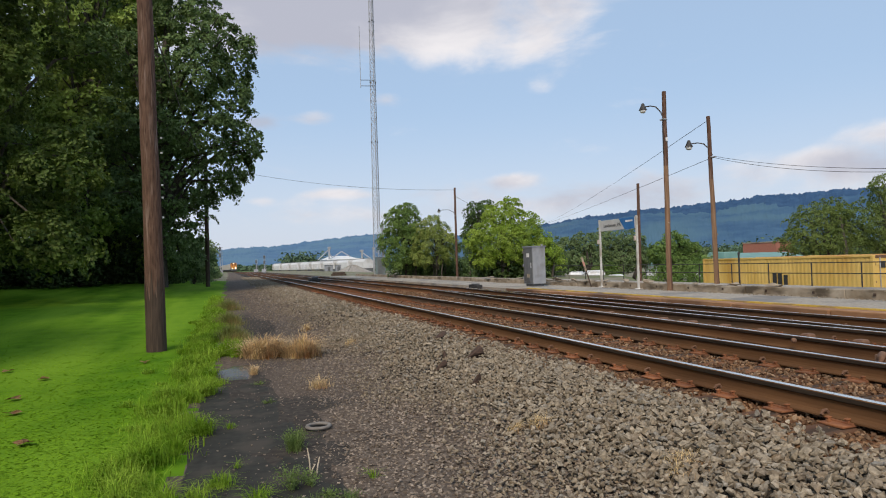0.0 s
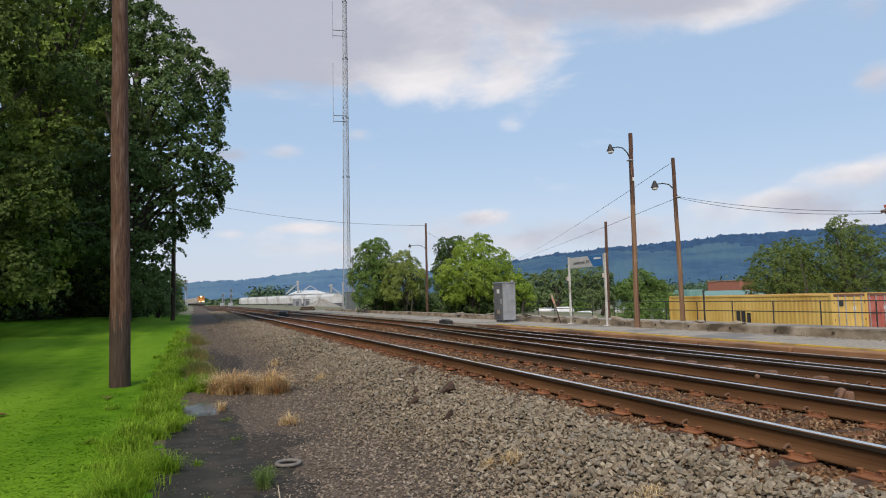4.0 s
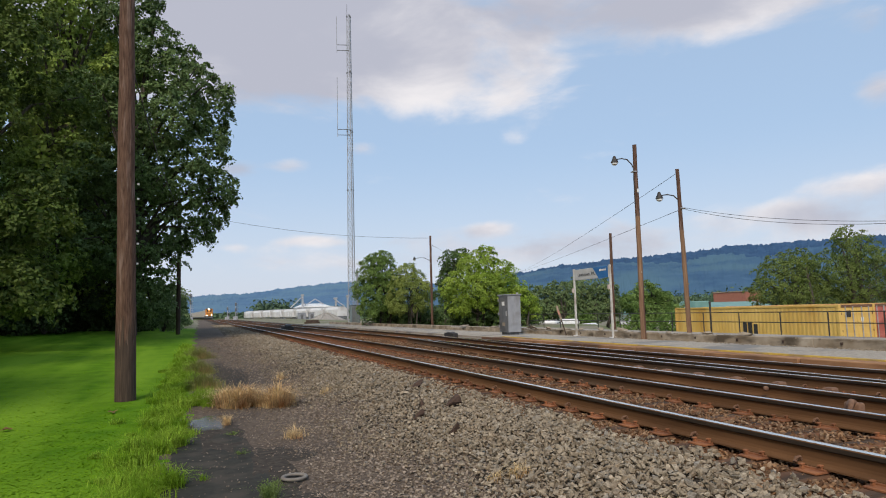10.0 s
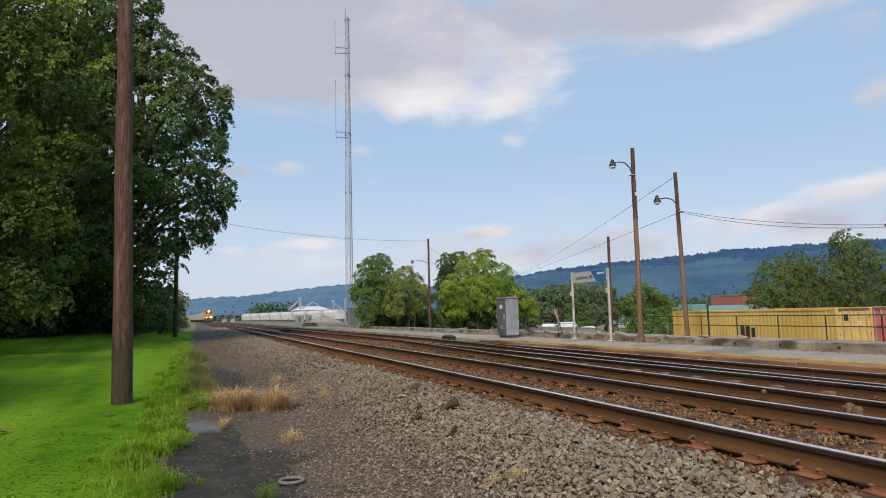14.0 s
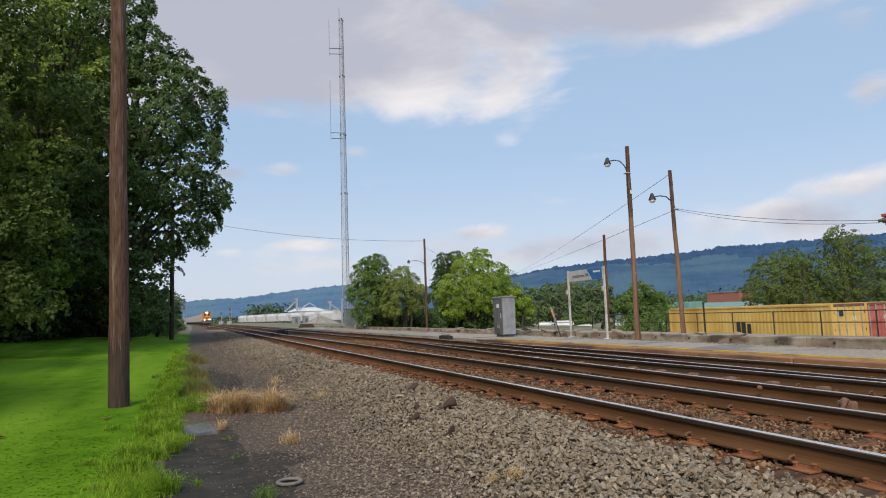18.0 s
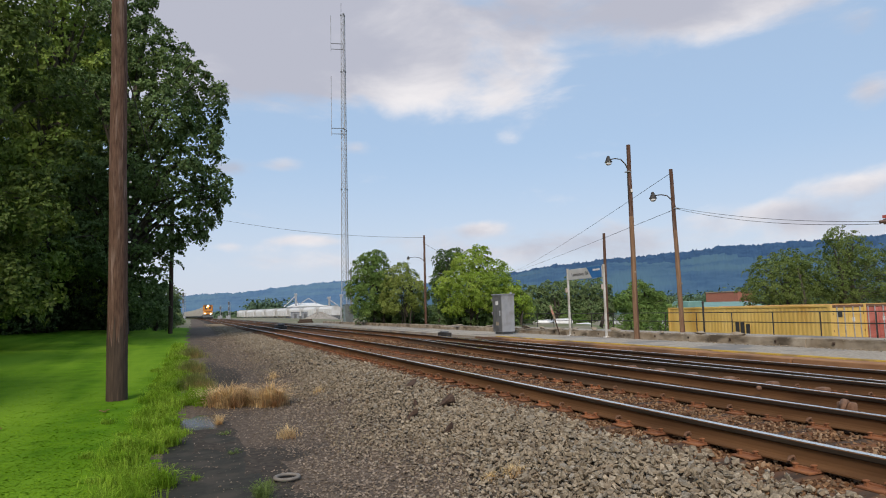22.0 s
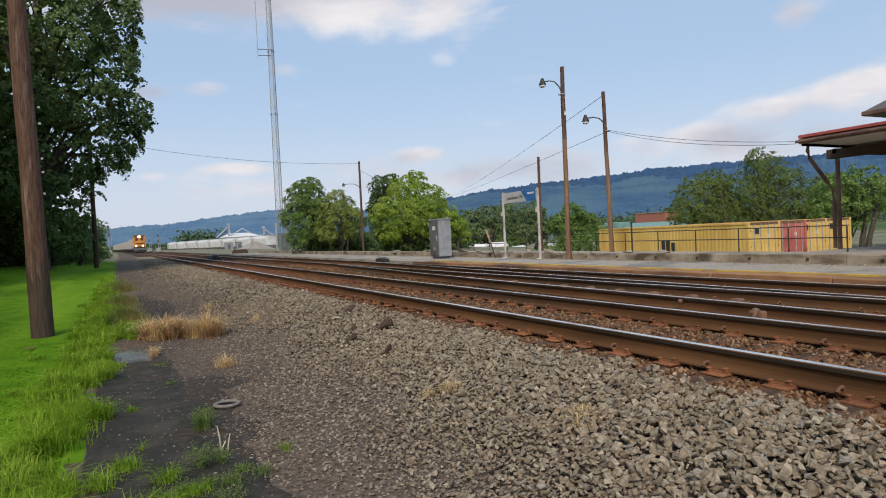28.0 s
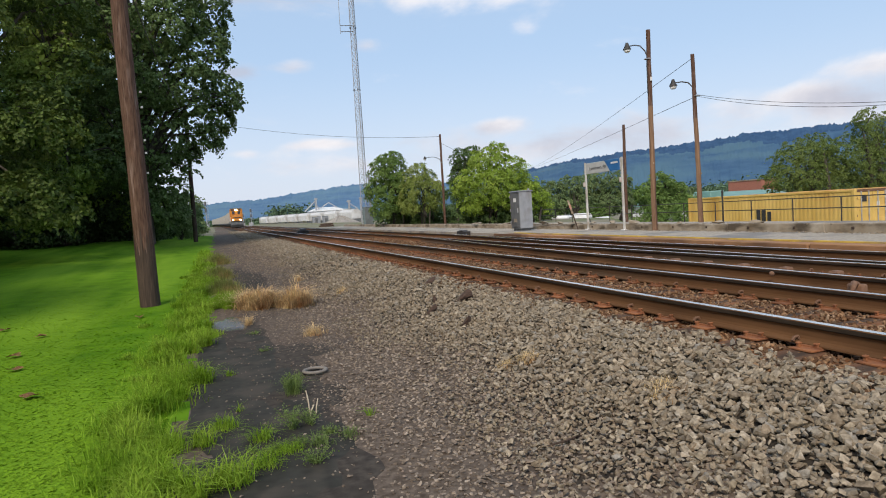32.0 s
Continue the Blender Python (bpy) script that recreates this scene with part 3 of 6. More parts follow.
# ---- tracks ----
HALF_RAIL = [(0.076, 0), (0.076, 0.012), (0.034, 0.021), (0.017, 0.033), (0.0105, 0.055), (0.0105, 0.10), (0.015, 0.117), (0.034, 0.13), (0.0365, 0.160), (0.0315, 0.168)]
RAIL_PROFILE = [(-0.076, 0)] + HALF_RAIL + [(-x, z) for x, z in HALF_RAIL[:0:-1]]
# shadow below the rail head, painted as a dark colour on its sides
M_HEADSHADE = mat("shaded_rail_head_side", (0.022, 0.017, 0.013), (0.05, 0.036, 0.026), 9, 0.6, stretch=(1, 0.15, 1), spec=0.3)


def rail_mesh(line, polished=True, drop=0.0):
    """A flat-bottomed rail along points (x, y)."""
    bm, rings = bmesh.new(), []
    for x, y in line:
        rings.append([bm.verts.new((x + px, y, RAIL_TOP - 0.168 - drop + pz)) for px, pz in RAIL_PROFILE])
    n = len(RAIL_PROFILE)
    for a, b in zip(rings, rings[1:]):
        for k in range(n):
            f = bm.faces.new((a[k], b[k], b[(k + 1) % n], a[(k + 1) % n]))
            if polished and k == 10:
                f.material_index = 1
            # head sides and underside take the painted shadow colour
            elif k in (7, 8, 12, 13):
                f.material_index = 2
    bm.faces.new(rings[0]); bm.faces.new(rings[-1][::-1])
    return finish(bm, [M_RAIL, M_HEAD, M_HEADSHADE])


def tie_bm(k):
    """A split, worn timber tie, its length along x."""
    r = random.Random(k)
    bm = bmesh.new()
    xs = [-1.3, -1.1, -0.5, 0.1, 0.7, 1.15, 1.3]
    prev = None
    for i, x in enumerate(xs):
        w0, w1, t = 0.112 + r.uniform(-0.012, 0.008), 0.112 + r.uniform(-0.012, 0.008), r.uniform(-0.012, 0.004)
        if i in (0, 6):
            t -= 0.012
        ring = [bm.verts.new(p) for p in ((x, -w0, -0.17), (x, w1, -0.17), (x, w1, t - 0.015), (x, w1 - 0.02, t), (x, -w0 + 0.02, t + r.uniform(-0.006, 0.004)), (x, -w0, t - 0.018))]
        if prev:
            for a in range(6):
                bm.faces.new((prev[a], prev[(a + 1) % 6], ring[(a + 1) % 6], ring[a]))
        else:
            bm.faces.new(ring[::-1])
        prev = ring
    bm.faces.new(prev)
    bmesh.ops.recalc_face_normals(bm, faces=bm.faces[:])
    return bm


def plate_bm():
    """A ribbed tie plate with its spikes."""
    bm = bmesh.new()
    box(bm, -0.19, 0.19, -0.095, 0.095, 0.0, 0.018, 0.004)
    box(bm, -0.105, -0.082, -0.095, 0.095, 0.018, 0.03)
    box(bm, 0.082, 0.105, -0.095, 0.095, 0.018, 0.03)
    for x, y in ((-0.092, -0.055), (0.092, 0.055), (-0.15, 0.05), (0.15, -0.05)):
        box(bm, x - 0.011, x + 0.011, y - 0.011, y + 0.011, 0.0, 0.045)
        box(bm, x - 0.02, x + 0.02, y - 0.016, y + 0.016, 0.045, 0.058, 0.004)
    return bm


def anchor_bm():
    """A spring rail anchor gripping the rail's foot beside a tie."""
    bm = bmesh.new()
    tube(bm, [(-0.10, 0, 0.02), (-0.085, 0, 0.045), (-0.05, 0, 0.05), (0.0, 0, -0.022), (0.07, 0, -0.02), (0.105, 0, 0.0), (0.10, 0, 0.04), (0.075, 0, 0.05)], 0.014, 6)
    return bm


TIE_MESH = [finish(tie_bm(k), M_TIE) for k in range(8)]
PLATE_MESH, ANCHOR_MESH = finish(plate_bm(), M_PLATE), finish(anchor_bm(), M_RUST)


def track(name, cx, y1, label, drop=0.0, bolts=True):
    t = thing(name, 0, 0, 0, label, "railway track", kind="structure")
    ys = np.r_[np.arange(-30, 30, 6.0), np.arange(30, 200, 20.0), np.arange(200, y1 + 1, 15.0)]
    for s in (-0.752, 0.752):
        part("rail", rail_mesh([(cx + s + float(bend(y)), float(y)) for y in ys], drop=drop), None, t, "rusty steel rail with a polished head")
    y, k, far = -6.0, 0, bmesh.new()
    r = random.Random(cx)
    while y < 190:
        yy = y + r.uniform(-0.03, 0.03)
        if y < 62:
            ob = part("tie", TIE_MESH[k % 8], None, t)
            ob.location, ob.rotation_euler = (cx + r.uniform(-0.04, 0.04), yy, TIE_TOP - drop), (0, 0, radians(r.uniform(-1.2, 1.2)))
            if y < 34:
                for s in (-0.752, 0.752):
                    p = part("tie_plate", PLATE_MESH, None, t)
                    p.location, p.rotation_euler = (cx + s, yy, TIE_TOP - drop), (0, 0, math.pi if s > 0 else 0)
                    if y < 20 and k % 2 == 0:
                        a = part("rail_anchor", ANCHOR_MESH, None, t)
                        a.location = (cx + s, yy + 0.15, TIE_TOP + 0.022 - drop)
        else:
            box(far, cx - 1.28, cx + 1.28, yy - 0.11, yy + 0.11, 0.25 - drop, TIE_TOP - drop)
        y += 0.53
        k += 1
    tagged(part("far_ties", far, M_TIE, t), kind="stuff")
    return t


TRACK_1 = track("track_1", 5.0, 740, "main track of rusty rails on weathered timber ties")
TRACK_2 = track("track_2", 8.83, 260, "second track of brown rusty rails on timber ties", 0.02)


def turnout():
    """The diverging pair of rails that leaves the second track."""
    t = thing("turnout", 0, 0, 0, "diverging turnout rails leaving the second track", "railway switch", kind="structure")
    for pts in ([(8.0, 25.5), (7.72, 21.0), (7.36, 16.5), (7.07, 11.0), (6.98, 8.0), (6.86, 5.0), (6.6, 0), (6.2, -6), (5.85, -11)],
                [(9.50, 25.5), (9.28, 21.0), (8.92, 16.5), (8.60, 11.0), (8.46, 8.0), (8.34, 5.0), (8.1, 0), (7.7, -6), (7.35, -11)]):
        part("switch_rail", rail_mesh(pts, drop=0.02), None, t, "switch rail with a worn head")
    for k, y in enumerate((6.2, 7.0, 7.8, 8.6, 9.4, 10.2, 12.0, 14.0)):
        x = 7.9 + (y - 6) * 0.012
        part("rail_brace", boxes((x - 0.30, x - 0.14, y - 0.07, y + 0.07, TIE_TOP - 0.02, TIE_TOP + 0.10), bevel=0.02), M_RUST, t)
    # heel casting beside the main rail
    bm = bmesh.new()
    tube(bm, [(6.00, 4.66, 0.42), (5.99, 4.65, 0.52), (6.02, 4.66, 0.585), (6.10, 4.70, 0.615), (6.18, 4.74, 0.60), (6.21, 4.76, 0.54), (6.21, 4.76, 0.44)], 0.034, 8)
    box(bm, 5.98, 6.26, 4.62, 4.80, 0.36, 0.45, 0.01)
    box(bm, 6.16, 6.25, 4.66, 4.84, 0.44, 0.60, 0.015)
    part("heel_casting", bm, M_RUST, t, "looped rusty casting beside the rail", True)
    bm = bmesh.new()
    bmesh.ops.create_icosphere(bm, subdivisions=2, radius=0.035, matrix=pose(6.80, 6.4, 0.53))
    part("bolt_head", bm, M_RUST, t)


turnout()


def platform():
    p = thing("platform", 0, 0, 0, "low grey asphalt station platform with yellow line", "platform", kind="structure")
    part("paving", boxes((10.9, 13.0, -30, 70, 0.2, 0.598)), M_ASPHALT, p, "worn grey asphalt")
    part("infill_paving", boxes((10.45, 10.9, 22.6, 70, 0.2, 0.588)), M_ASPHALT, p, "worn grey asphalt")
    y, k = -20.0, 0
    while y < 22.4:
        n = 2.42
        part("edge_timber", boxes((10.42 + 0.01 * (k % 3), 10.80, y, y + n - 0.03, 0.28, 0.575 + 0.006 * (k % 2)), bevel=0.015), M_EDGE, p, "rust-brown platform edge timber")
        y += n; k += 1
    part("yellow_line", boxes((10.80, 10.92, -20, 22.4, 0.3, 0.606)), M_YELLOW, p, "worn yellow edge line")
    w = thing("platform_wall", 0, 0, 0, "low stained concrete wall with broken coping", "wall", kind="structure")
    y, k, r = -24.0, 0, random.Random(5)
    while y < 66:
        n = 2.9
        h = 0.80 if not (20 < y < 24 or 29 < y < 33) else 0.74
        bm = bmesh.new()
        box(bm, 12.95 + r.uniform(-0.012, 0.012), 13.25, y + 0.003, y + n - 0.003, 0.3, h - r.uniform(0, 0.02), 0.012)
        part("wall_block", bm, M_CONC, w)
        if 3 < y < 20:
            for q in (0.8, 2.2):
                part("weep_hole", boxes((12.925, 12.955, y + q - 0.032, y + q + 0.032, 0.67, 0.73), bevel=0.01), M_POLEBASE, w, "dark drain hole")
        y += n; k += 1
    u = thing("upper_platform", 0, 0, 0, "upper walkway of grey concrete", "walkway", kind="structure")
    part("slab", boxes((13.25, 17.2, -30, 9.6, 0.2, 0.782), (13.25, 14.3, 9.6, 27.5, 0.2, 0.778), (13.25, 14.3, 27.5, 45, 0.2, 0.74)), M_ASPHALT, u)
    for y, x, s in ((17.9, 13.08, 0.20), (14.3, 13.1, 0.18), (21.6, 13.1, 0.2), (28.0, 13.1, 0.25), (16.9, 13.05, 0.12), (19.3, 13.12, 0.14), (12.9, 13.1, 0.13), (24.2, 13.08, 0.2), (31.5, 13.1, 0.25), (15.6, 13.0, 0.10), (20.4, 13.0, 0.12), (22.8, 13.04, 0.13)):
        q = thing("coping_rubble", x, y, 0.79, "pale broken lump of concrete coping", "rubble", "broken coping")
        bm = bmesh.new()
        for px in RNG.normal(0, 1, (12, 3)):
            bm.verts.new(Vector((px[0] * s * 0.6, px[1] * s, abs(px[2]) * 0.05)))
        bmesh.ops.convex_hull(bm, input=list(bm.verts))
        for v in [v for v in bm.verts if not v.link_faces]:
            bm.verts.remove(v)
        part("lump", bm, M_CONC, q)


platform()


def railing():
    f = thing("railing", 0, 0, 0, "dark two-bar pipe railing behind the walkway", "railing", kind="structure")
    x = 14.2
    ys = [8.62 + 1.38 * k for k in range(14)]
    for y in ys:
        bm = bmesh.new()
        tube(bm, [(x, y, 0.76), (x, y, 1.375)], 0.016, 6)
        part("post", bm, M_STEELP, f)
    for z in (1.368, 1.10):
        bm = bmesh.new()
        tube(bm, [(x, y, z) for y in (ys[0], ys[5], ys[9], ys[-1])], 0.013, 6)
        part("handrail", bm, M_STEELP, f)
    q = thing("bollard_post", 14.6, 15.65, 0.42, "tall black steel post with a cap", "post")
    bm = bmesh.new()
    tube(bm, [(0, 0, 0), (0, 0, 1.22)], 0.026, 8)
    part("shaft", bm, M_STEELP, q)
    bm = bmesh.new()
    tube(bm, [(0, 0, 1.22), (0, 0, 1.26), (0, 0, 1.29)], [0.036, 0.036, 0.02], 8)
    part("cap", bm, M_STEELP, q)


railing()

# ---- poles, lamps, wires ----


def wood_pole(name, x, y, z, h, r0, r1, label, material=M_POLELT, lean=(0, 0), butt=0.0, grey_top=0.0):
    t = thing(name, x, y, z, label, "pole")
    bm = bmesh.new()
    n = 14
    rr = random.Random(x)
    pts = [(lean[0] * k / n + rr.uniform(-0.008, 0.008), lean[1] * k / n, -0.3 + (h + 0.3) * k / n) for k in range(n + 1)]
    tube(bm, pts, [r0 + (r1 - r0) * k / n for k in range(n + 1)], 14)
    if grey_top:
        for f in bm.faces:
            f.material_index = int(f.calc_center_median().z > h * grey_top)
    part("shaft", bm, [material, M_WOODPOLE], t)
    if butt:   # a darker sleeve over the bottom of the shaft, its top edge ragged
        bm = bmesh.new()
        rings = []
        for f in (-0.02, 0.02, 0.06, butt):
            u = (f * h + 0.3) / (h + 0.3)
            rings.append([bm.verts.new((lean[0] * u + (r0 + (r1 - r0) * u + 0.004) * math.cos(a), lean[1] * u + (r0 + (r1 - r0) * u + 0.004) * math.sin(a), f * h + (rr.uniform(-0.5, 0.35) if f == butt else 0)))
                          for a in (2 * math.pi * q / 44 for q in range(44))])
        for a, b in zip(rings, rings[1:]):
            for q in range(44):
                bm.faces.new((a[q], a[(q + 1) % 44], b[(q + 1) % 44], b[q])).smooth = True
        part("butt", bm, M_POLEBASE, t, "darker pole butt with a ragged top")
    return t


def add_lamp(t, z, out, head_material=M_GALV):
    """A curved bracket arm with a shaded lamp; out is the arm's reach (x, y)."""
    ox, oy = out
    bm = bmesh.new()
    tube(bm, [(0, 0, z - 0.42), (ox * 0.12, oy * 0.12, z - 0.22), (ox * 0.35, oy * 0.35, z - 0.05), (ox * 0.62, oy * 0.62, z), (ox, oy, z - 0.01)], 0.019, 8)
    part("bracket_arm", bm, M_STEELP, t)
    head = bmesh.new()
    tube(head, [(ox, oy, z + 0.11), (ox, oy, z + 0.07), (ox, oy, z + 0.04), (ox, oy, z - 0.05), (ox, oy, z - 0.10)], [0.03, 0.055, 0.06, 0.10, 0.125], 14)
    h = part("lamp_head", head, M_STEELP, t, "dark lamp hood")
    d = bmesh.new()
    tube(d, [(ox, oy, z - 0.10), (ox, oy, z - 0.16), (ox, oy, z - 0.19)], [0.10, 0.09, 0.05], 14)
    part("refractor", d, M_WHITE, h, "pale glass lamp bowl")
    part("clamp", boxes((-0.085, 0.085, -0.085, 0.085, z - 0.49, z - 0.455), bevel=0.01), M_GALV, t)


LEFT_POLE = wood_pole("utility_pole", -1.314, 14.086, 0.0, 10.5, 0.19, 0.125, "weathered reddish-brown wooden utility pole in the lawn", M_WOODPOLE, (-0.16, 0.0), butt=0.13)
for z in (3.1, 3.35, 4.0, 4.3, 2.7):
    part("staple", boxes((0.15 - 0.004 * z, 0.19 - 0.004 * z, -0.02, 0.02, z, z + 0.035)), M_GALV, LEFT_POLE, "bright metal staple")
FAR_POLE = wood_pole("utility_pole", -1.32, 47.5, 0.45, 9.3, 0.15, 0.12, "dark wooden utility pole before the trees", M_POLEBASE)
LAMP_A = wood_pole("lamp_pole", 12.82, 16.6, 0.59, 6.12, 0.088, 0.064, "brown wooden lamp pole on the platform", M_POLELT, (0.05, 0), grey_top=0.62)
add_lamp(LAMP_A, 5.72, (-0.42, 0.42))
part("conduit", tube(bmesh.new(), [(-0.085, -0.06, 4.2), (-0.08, -0.06, 5.1), (-0.03, -0.02, 5.3)], 0.018, 6), M_STEELP, LAMP_A)
part("box", boxes((0.0, 0.06, -0.11, -0.06, 4.57, 4.69), bevel=0.01), M_WHITE, LAMP_A, "small white box")
part("box", boxes((-0.02, 0.02, -0.095, -0.08, 2.05, 2.10), bevel=0.004), M_CONC, LAMP_A, "small pale tag")
LAMP_B = wood_pole("lamp_pole", 13.95, 15.85, 0.78, 5.05, 0.078, 0.056, "brown wooden lamp pole behind the low wall", M_POLELT, (-0.06, 0.05), grey_top=0.6)
add_lamp(LAMP_B, 4.28, (-0.46, 0.46))
part("box", boxes((-0.02, 0.02, -0.09, -0.07, 1.45, 1.50), bevel=0.004), M_CONC, LAMP_B, "small pale tag")
POLE_3 = wood_pole("lamp_pole", 15.45, 43.3, 0.5, 6.5, 0.09, 0.07, "brown wooden pole among platform trees", M_WOODPOLE)
add_lamp(POLE_3, 5.0, (-0.8, 1.3))
POLE_4 = wood_pole("utility_pole", 26.9, 38.0, -1.15, 7.9, 0.125, 0.095, "plain brown pole standing in the yard", M_WOODPOLE, (0.1, 0))
POLE_5 = wood_pole("utility_pole", 16.2, 69.5, 0.4, 6.0, 0.15, 0.13, "grey wooden pole beside the mast", M_CABLT)


def wire(name, a, b, sag, r=0.012, label="thin black overhead wire"):
    a, b = Vector(a), Vector(b)
    bm = bmesh.new()
    tube(bm, [a.lerp(b, k / 14) - Vector((0, 0, sag * 4 * (k / 14) * (1 - k / 14))) for k in range(15)], r, 5)
    tagged(new(name, finish(bm, M_STEELP)), label, "cable", "overhead wires", "structure")


wire("overhead_wire", (15.45, 43.3, 6.85), (-1.32, 47.5, 8.9), 0.5, 0.010)
wire("overhead_wire", (13.9, 15.9, 5.72), (58, 118, 8.4), 0.7, 0.008)
wire("overhead_wire", (13.9, 15.9, 4.55), (58, 118, 8.4), 0.3, 0.008)
wire("overhead_wire", (13.95, 15.85, 4.62), (13.6, 9.3, 3.27), 0.13, 0.006)
wire("overhead_wire", (13.95, 15.85, 4.58), (13.6, 9.3, 3.22), 0.18, 0.006)
wire("overhead_wire", (15.45, 43.3, 6.4), (40, 70, 6.0), 1.2, 0.009)
wire("overhead_wire", (-1.4, 14.08, 7.05), (-1.3, 47.5, 9.2), 0.6, 0.016)


def mast():
    """A three-legged lattice radio mast."""
    t = thing("radio_mast", 14.55, 64.8, 0.3, "tall grey lattice radio mast with whip antennas", "mast")
    H, r0, r1 = 32.8, 0.44, 0.22

    def leg(k, z):
        a, r = 2 * math.pi * k / 3 + 0.5, r0 + (r1 - r0) * z / H
        return Vector((r * math.cos(a), r * math.sin(a), z))
    for k in range(3):
        part("leg", tube(bmesh.new(), [leg(k, 0), leg(k, H)], 0.038, 6), M_GALV, t)
    n = 54
    bays = {}
    for b in range(n):
        z0, z1 = H * b / n, H * (b + 1) / n
        bm = bays.setdefault(b // 9, bmesh.new())
        for k in range(3):
            tube(bm, [leg(k, z0), leg((k + 1) % 3, z1)], 0.014, 4, False)
            tube(bm, [leg(k, z1), leg((k + 1) % 3, z0)], 0.014, 4, False)
            tube(bm, [leg(k, z1), leg((k + 1) % 3, z1)], 0.014, 4, False)
    for bm in bays.values():
        part("bracing", bm, M_GALV, t)
    for z in (H - 0.15, H - 6.3, H - 12.6, H - 18.8):
        for k in range(3):
            p = leg(k, z)
            part("collar", boxes((p.x - 0.07, p.x + 0.07, p.y - 0.07, p.y + 0.07, z - 0.08, z + 0.08), bevel=0.02), M_GREYDK, t)
    for z, up in ((H - 3.9, 3.7), (H - 13.0, 6.2)):
        bm = bmesh.new()
        for d in (0.0, 0.6):
            tube(bm, [(0, 0, z + d), (-1.25, 0.28, z + d)], 0.035, 6)
        part("standoff_arm", bm, M_GREYDK, t)
        part("whip_antenna", tube(bmesh.new(), [(-1.25, 0.28, z - 0.2), (-1.25, 0.28, z + up)], 0.03, 6), M_GALV, t)
    part("whip_antenna", tube(bmesh.new(), [(-0.2, 0, H), (-0.2, 0, H + 1.2)], 0.02, 6), M_GREYDK, t)
    h = thing("equipment_hut", 14.35, 64.0, 0.35, "small grey-green equipment hut at the mast foot", "hut")
    part("body", boxes((-0.12, 0.72, -0.3, 0.6, 0, 2.05), bevel=0.02), mat("hut_panel", (0.16, 0.21, 0.21), (0.22, 0.27, 0.27), 3, 0.7), h)
    part("roof", boxes((-0.17, 0.77, -0.36, 0.66, 2.05, 2.1)), M_GREYDK, h)
    for k in range(7):
        part("slat", boxes((-0.09 + k * 0.115, -0.03 + k * 0.115, -0.33, -0.30, 0.1, 1.95)), M_GREYDK, h)


mast()


def cabinet():
    t = thing("signal_cabinet", 11.62, 23.45, 0.598, "grey metal signal cabinet on the platform", "cabinet")
    part("plinth", boxes((0.06, 0.50, 0.08, 0.78, 0, 0.1)), M_GREYDK, t)
    part("body", boxes((0, 0.56, 0.0, 0.85, 0.1, 1.58), bevel=0.01), M_CABLT, t)
    part("roof", boxes((-0.04, 0.60, -0.03, 0.89, 1.58, 1.63), bevel=0.012), M_CABLT, t)
    d = part("door", boxes((-0.022, 0.0, 0.03, 0.82, 0.14, 1.55), bevel=0.006), M_GREYDK, t, "dark grey louvred door")
    part("handle", boxes((-0.06, -0.022, 0.1, 0.14, 0.75, 0.95), bevel=0.005), M_GALV, d)
    part("notice", boxes((-0.027, -0.022, 0.28, 0.52, 1.18, 1.34)), M_WHITE, d, "pale notice plate")
    part("notice", boxes((-0.027, -0.022, 0.28, 0.52, 0.36, 0.50)), M_CONC, d, "weathered notice plate")
    for z in (0.3, 0.8, 1.35):
        part("hinge", boxes((-0.05, -0.01, 0.80, 0.85, z, z + 0.10)), M_GALV, t)
    part("lifting_eye", boxes((0.40, 0.46, 0.0, 0.05, 1.63, 1.70)), M_GALV, t)
    b = thing("junction_box", 10.35, 26.6, 0.40, "low black trackside junction box", "box")
    part("body", boxes((-0.12, 0.12, -0.55, 0.55, 0.0, 0.26), bevel=0.02), M_BLACK, b)
    part("lid", boxes((-0.14, 0.14, -0.18, 0.2, 0.26, 0.31), bevel=0.01), M_GREYDK, b)
    b = thing("switch_machine", 7.0, 56.0, 0.36, "low dark switch machine between the tracks", "switch machine")
    part("body", boxes((-0.45, 0.45, -0.7, 0.7, 0.0, 0.30), bevel=0.05), M_BLACK, b)
    part("motor_cover", boxes((-0.25, 0.3, -0.35, 0.3, 0.30, 0.48), bevel=0.06), M_GREYDK, b)
    b = thing("timber_pile", 14.2, 87.0, 0.42, "low pile of dark timbers by the siding", "timber pile")
    for k, (x, z, r) in enumerate(((-0.3, 0.0, 4), (0.1, 0.0, -6), (-0.1, 0.24, 9))):
        part("timber", box(bmesh.new(), -0.12, 0.12, -0.85, 0.85, 0, 0.23, 0.02, pose(x, 0, z, 0, 0, 60 + r)), M_POLEBASE, b)


cabinet()


def text_mesh(body, size, material, depth=0.004):
    c = bpy.data.curves.new("letters", "FONT")
    c.body, c.size, c.extrude, c.align_x, c.align_y = body, size, depth, "CENTER", "CENTER"
    ob = bpy.data.objects.new("letters", c)
    me = bpy.data.meshes.new_from_object(ob)
    bpy.data.objects.remove(ob)
    me.materials.append(material)
    return me


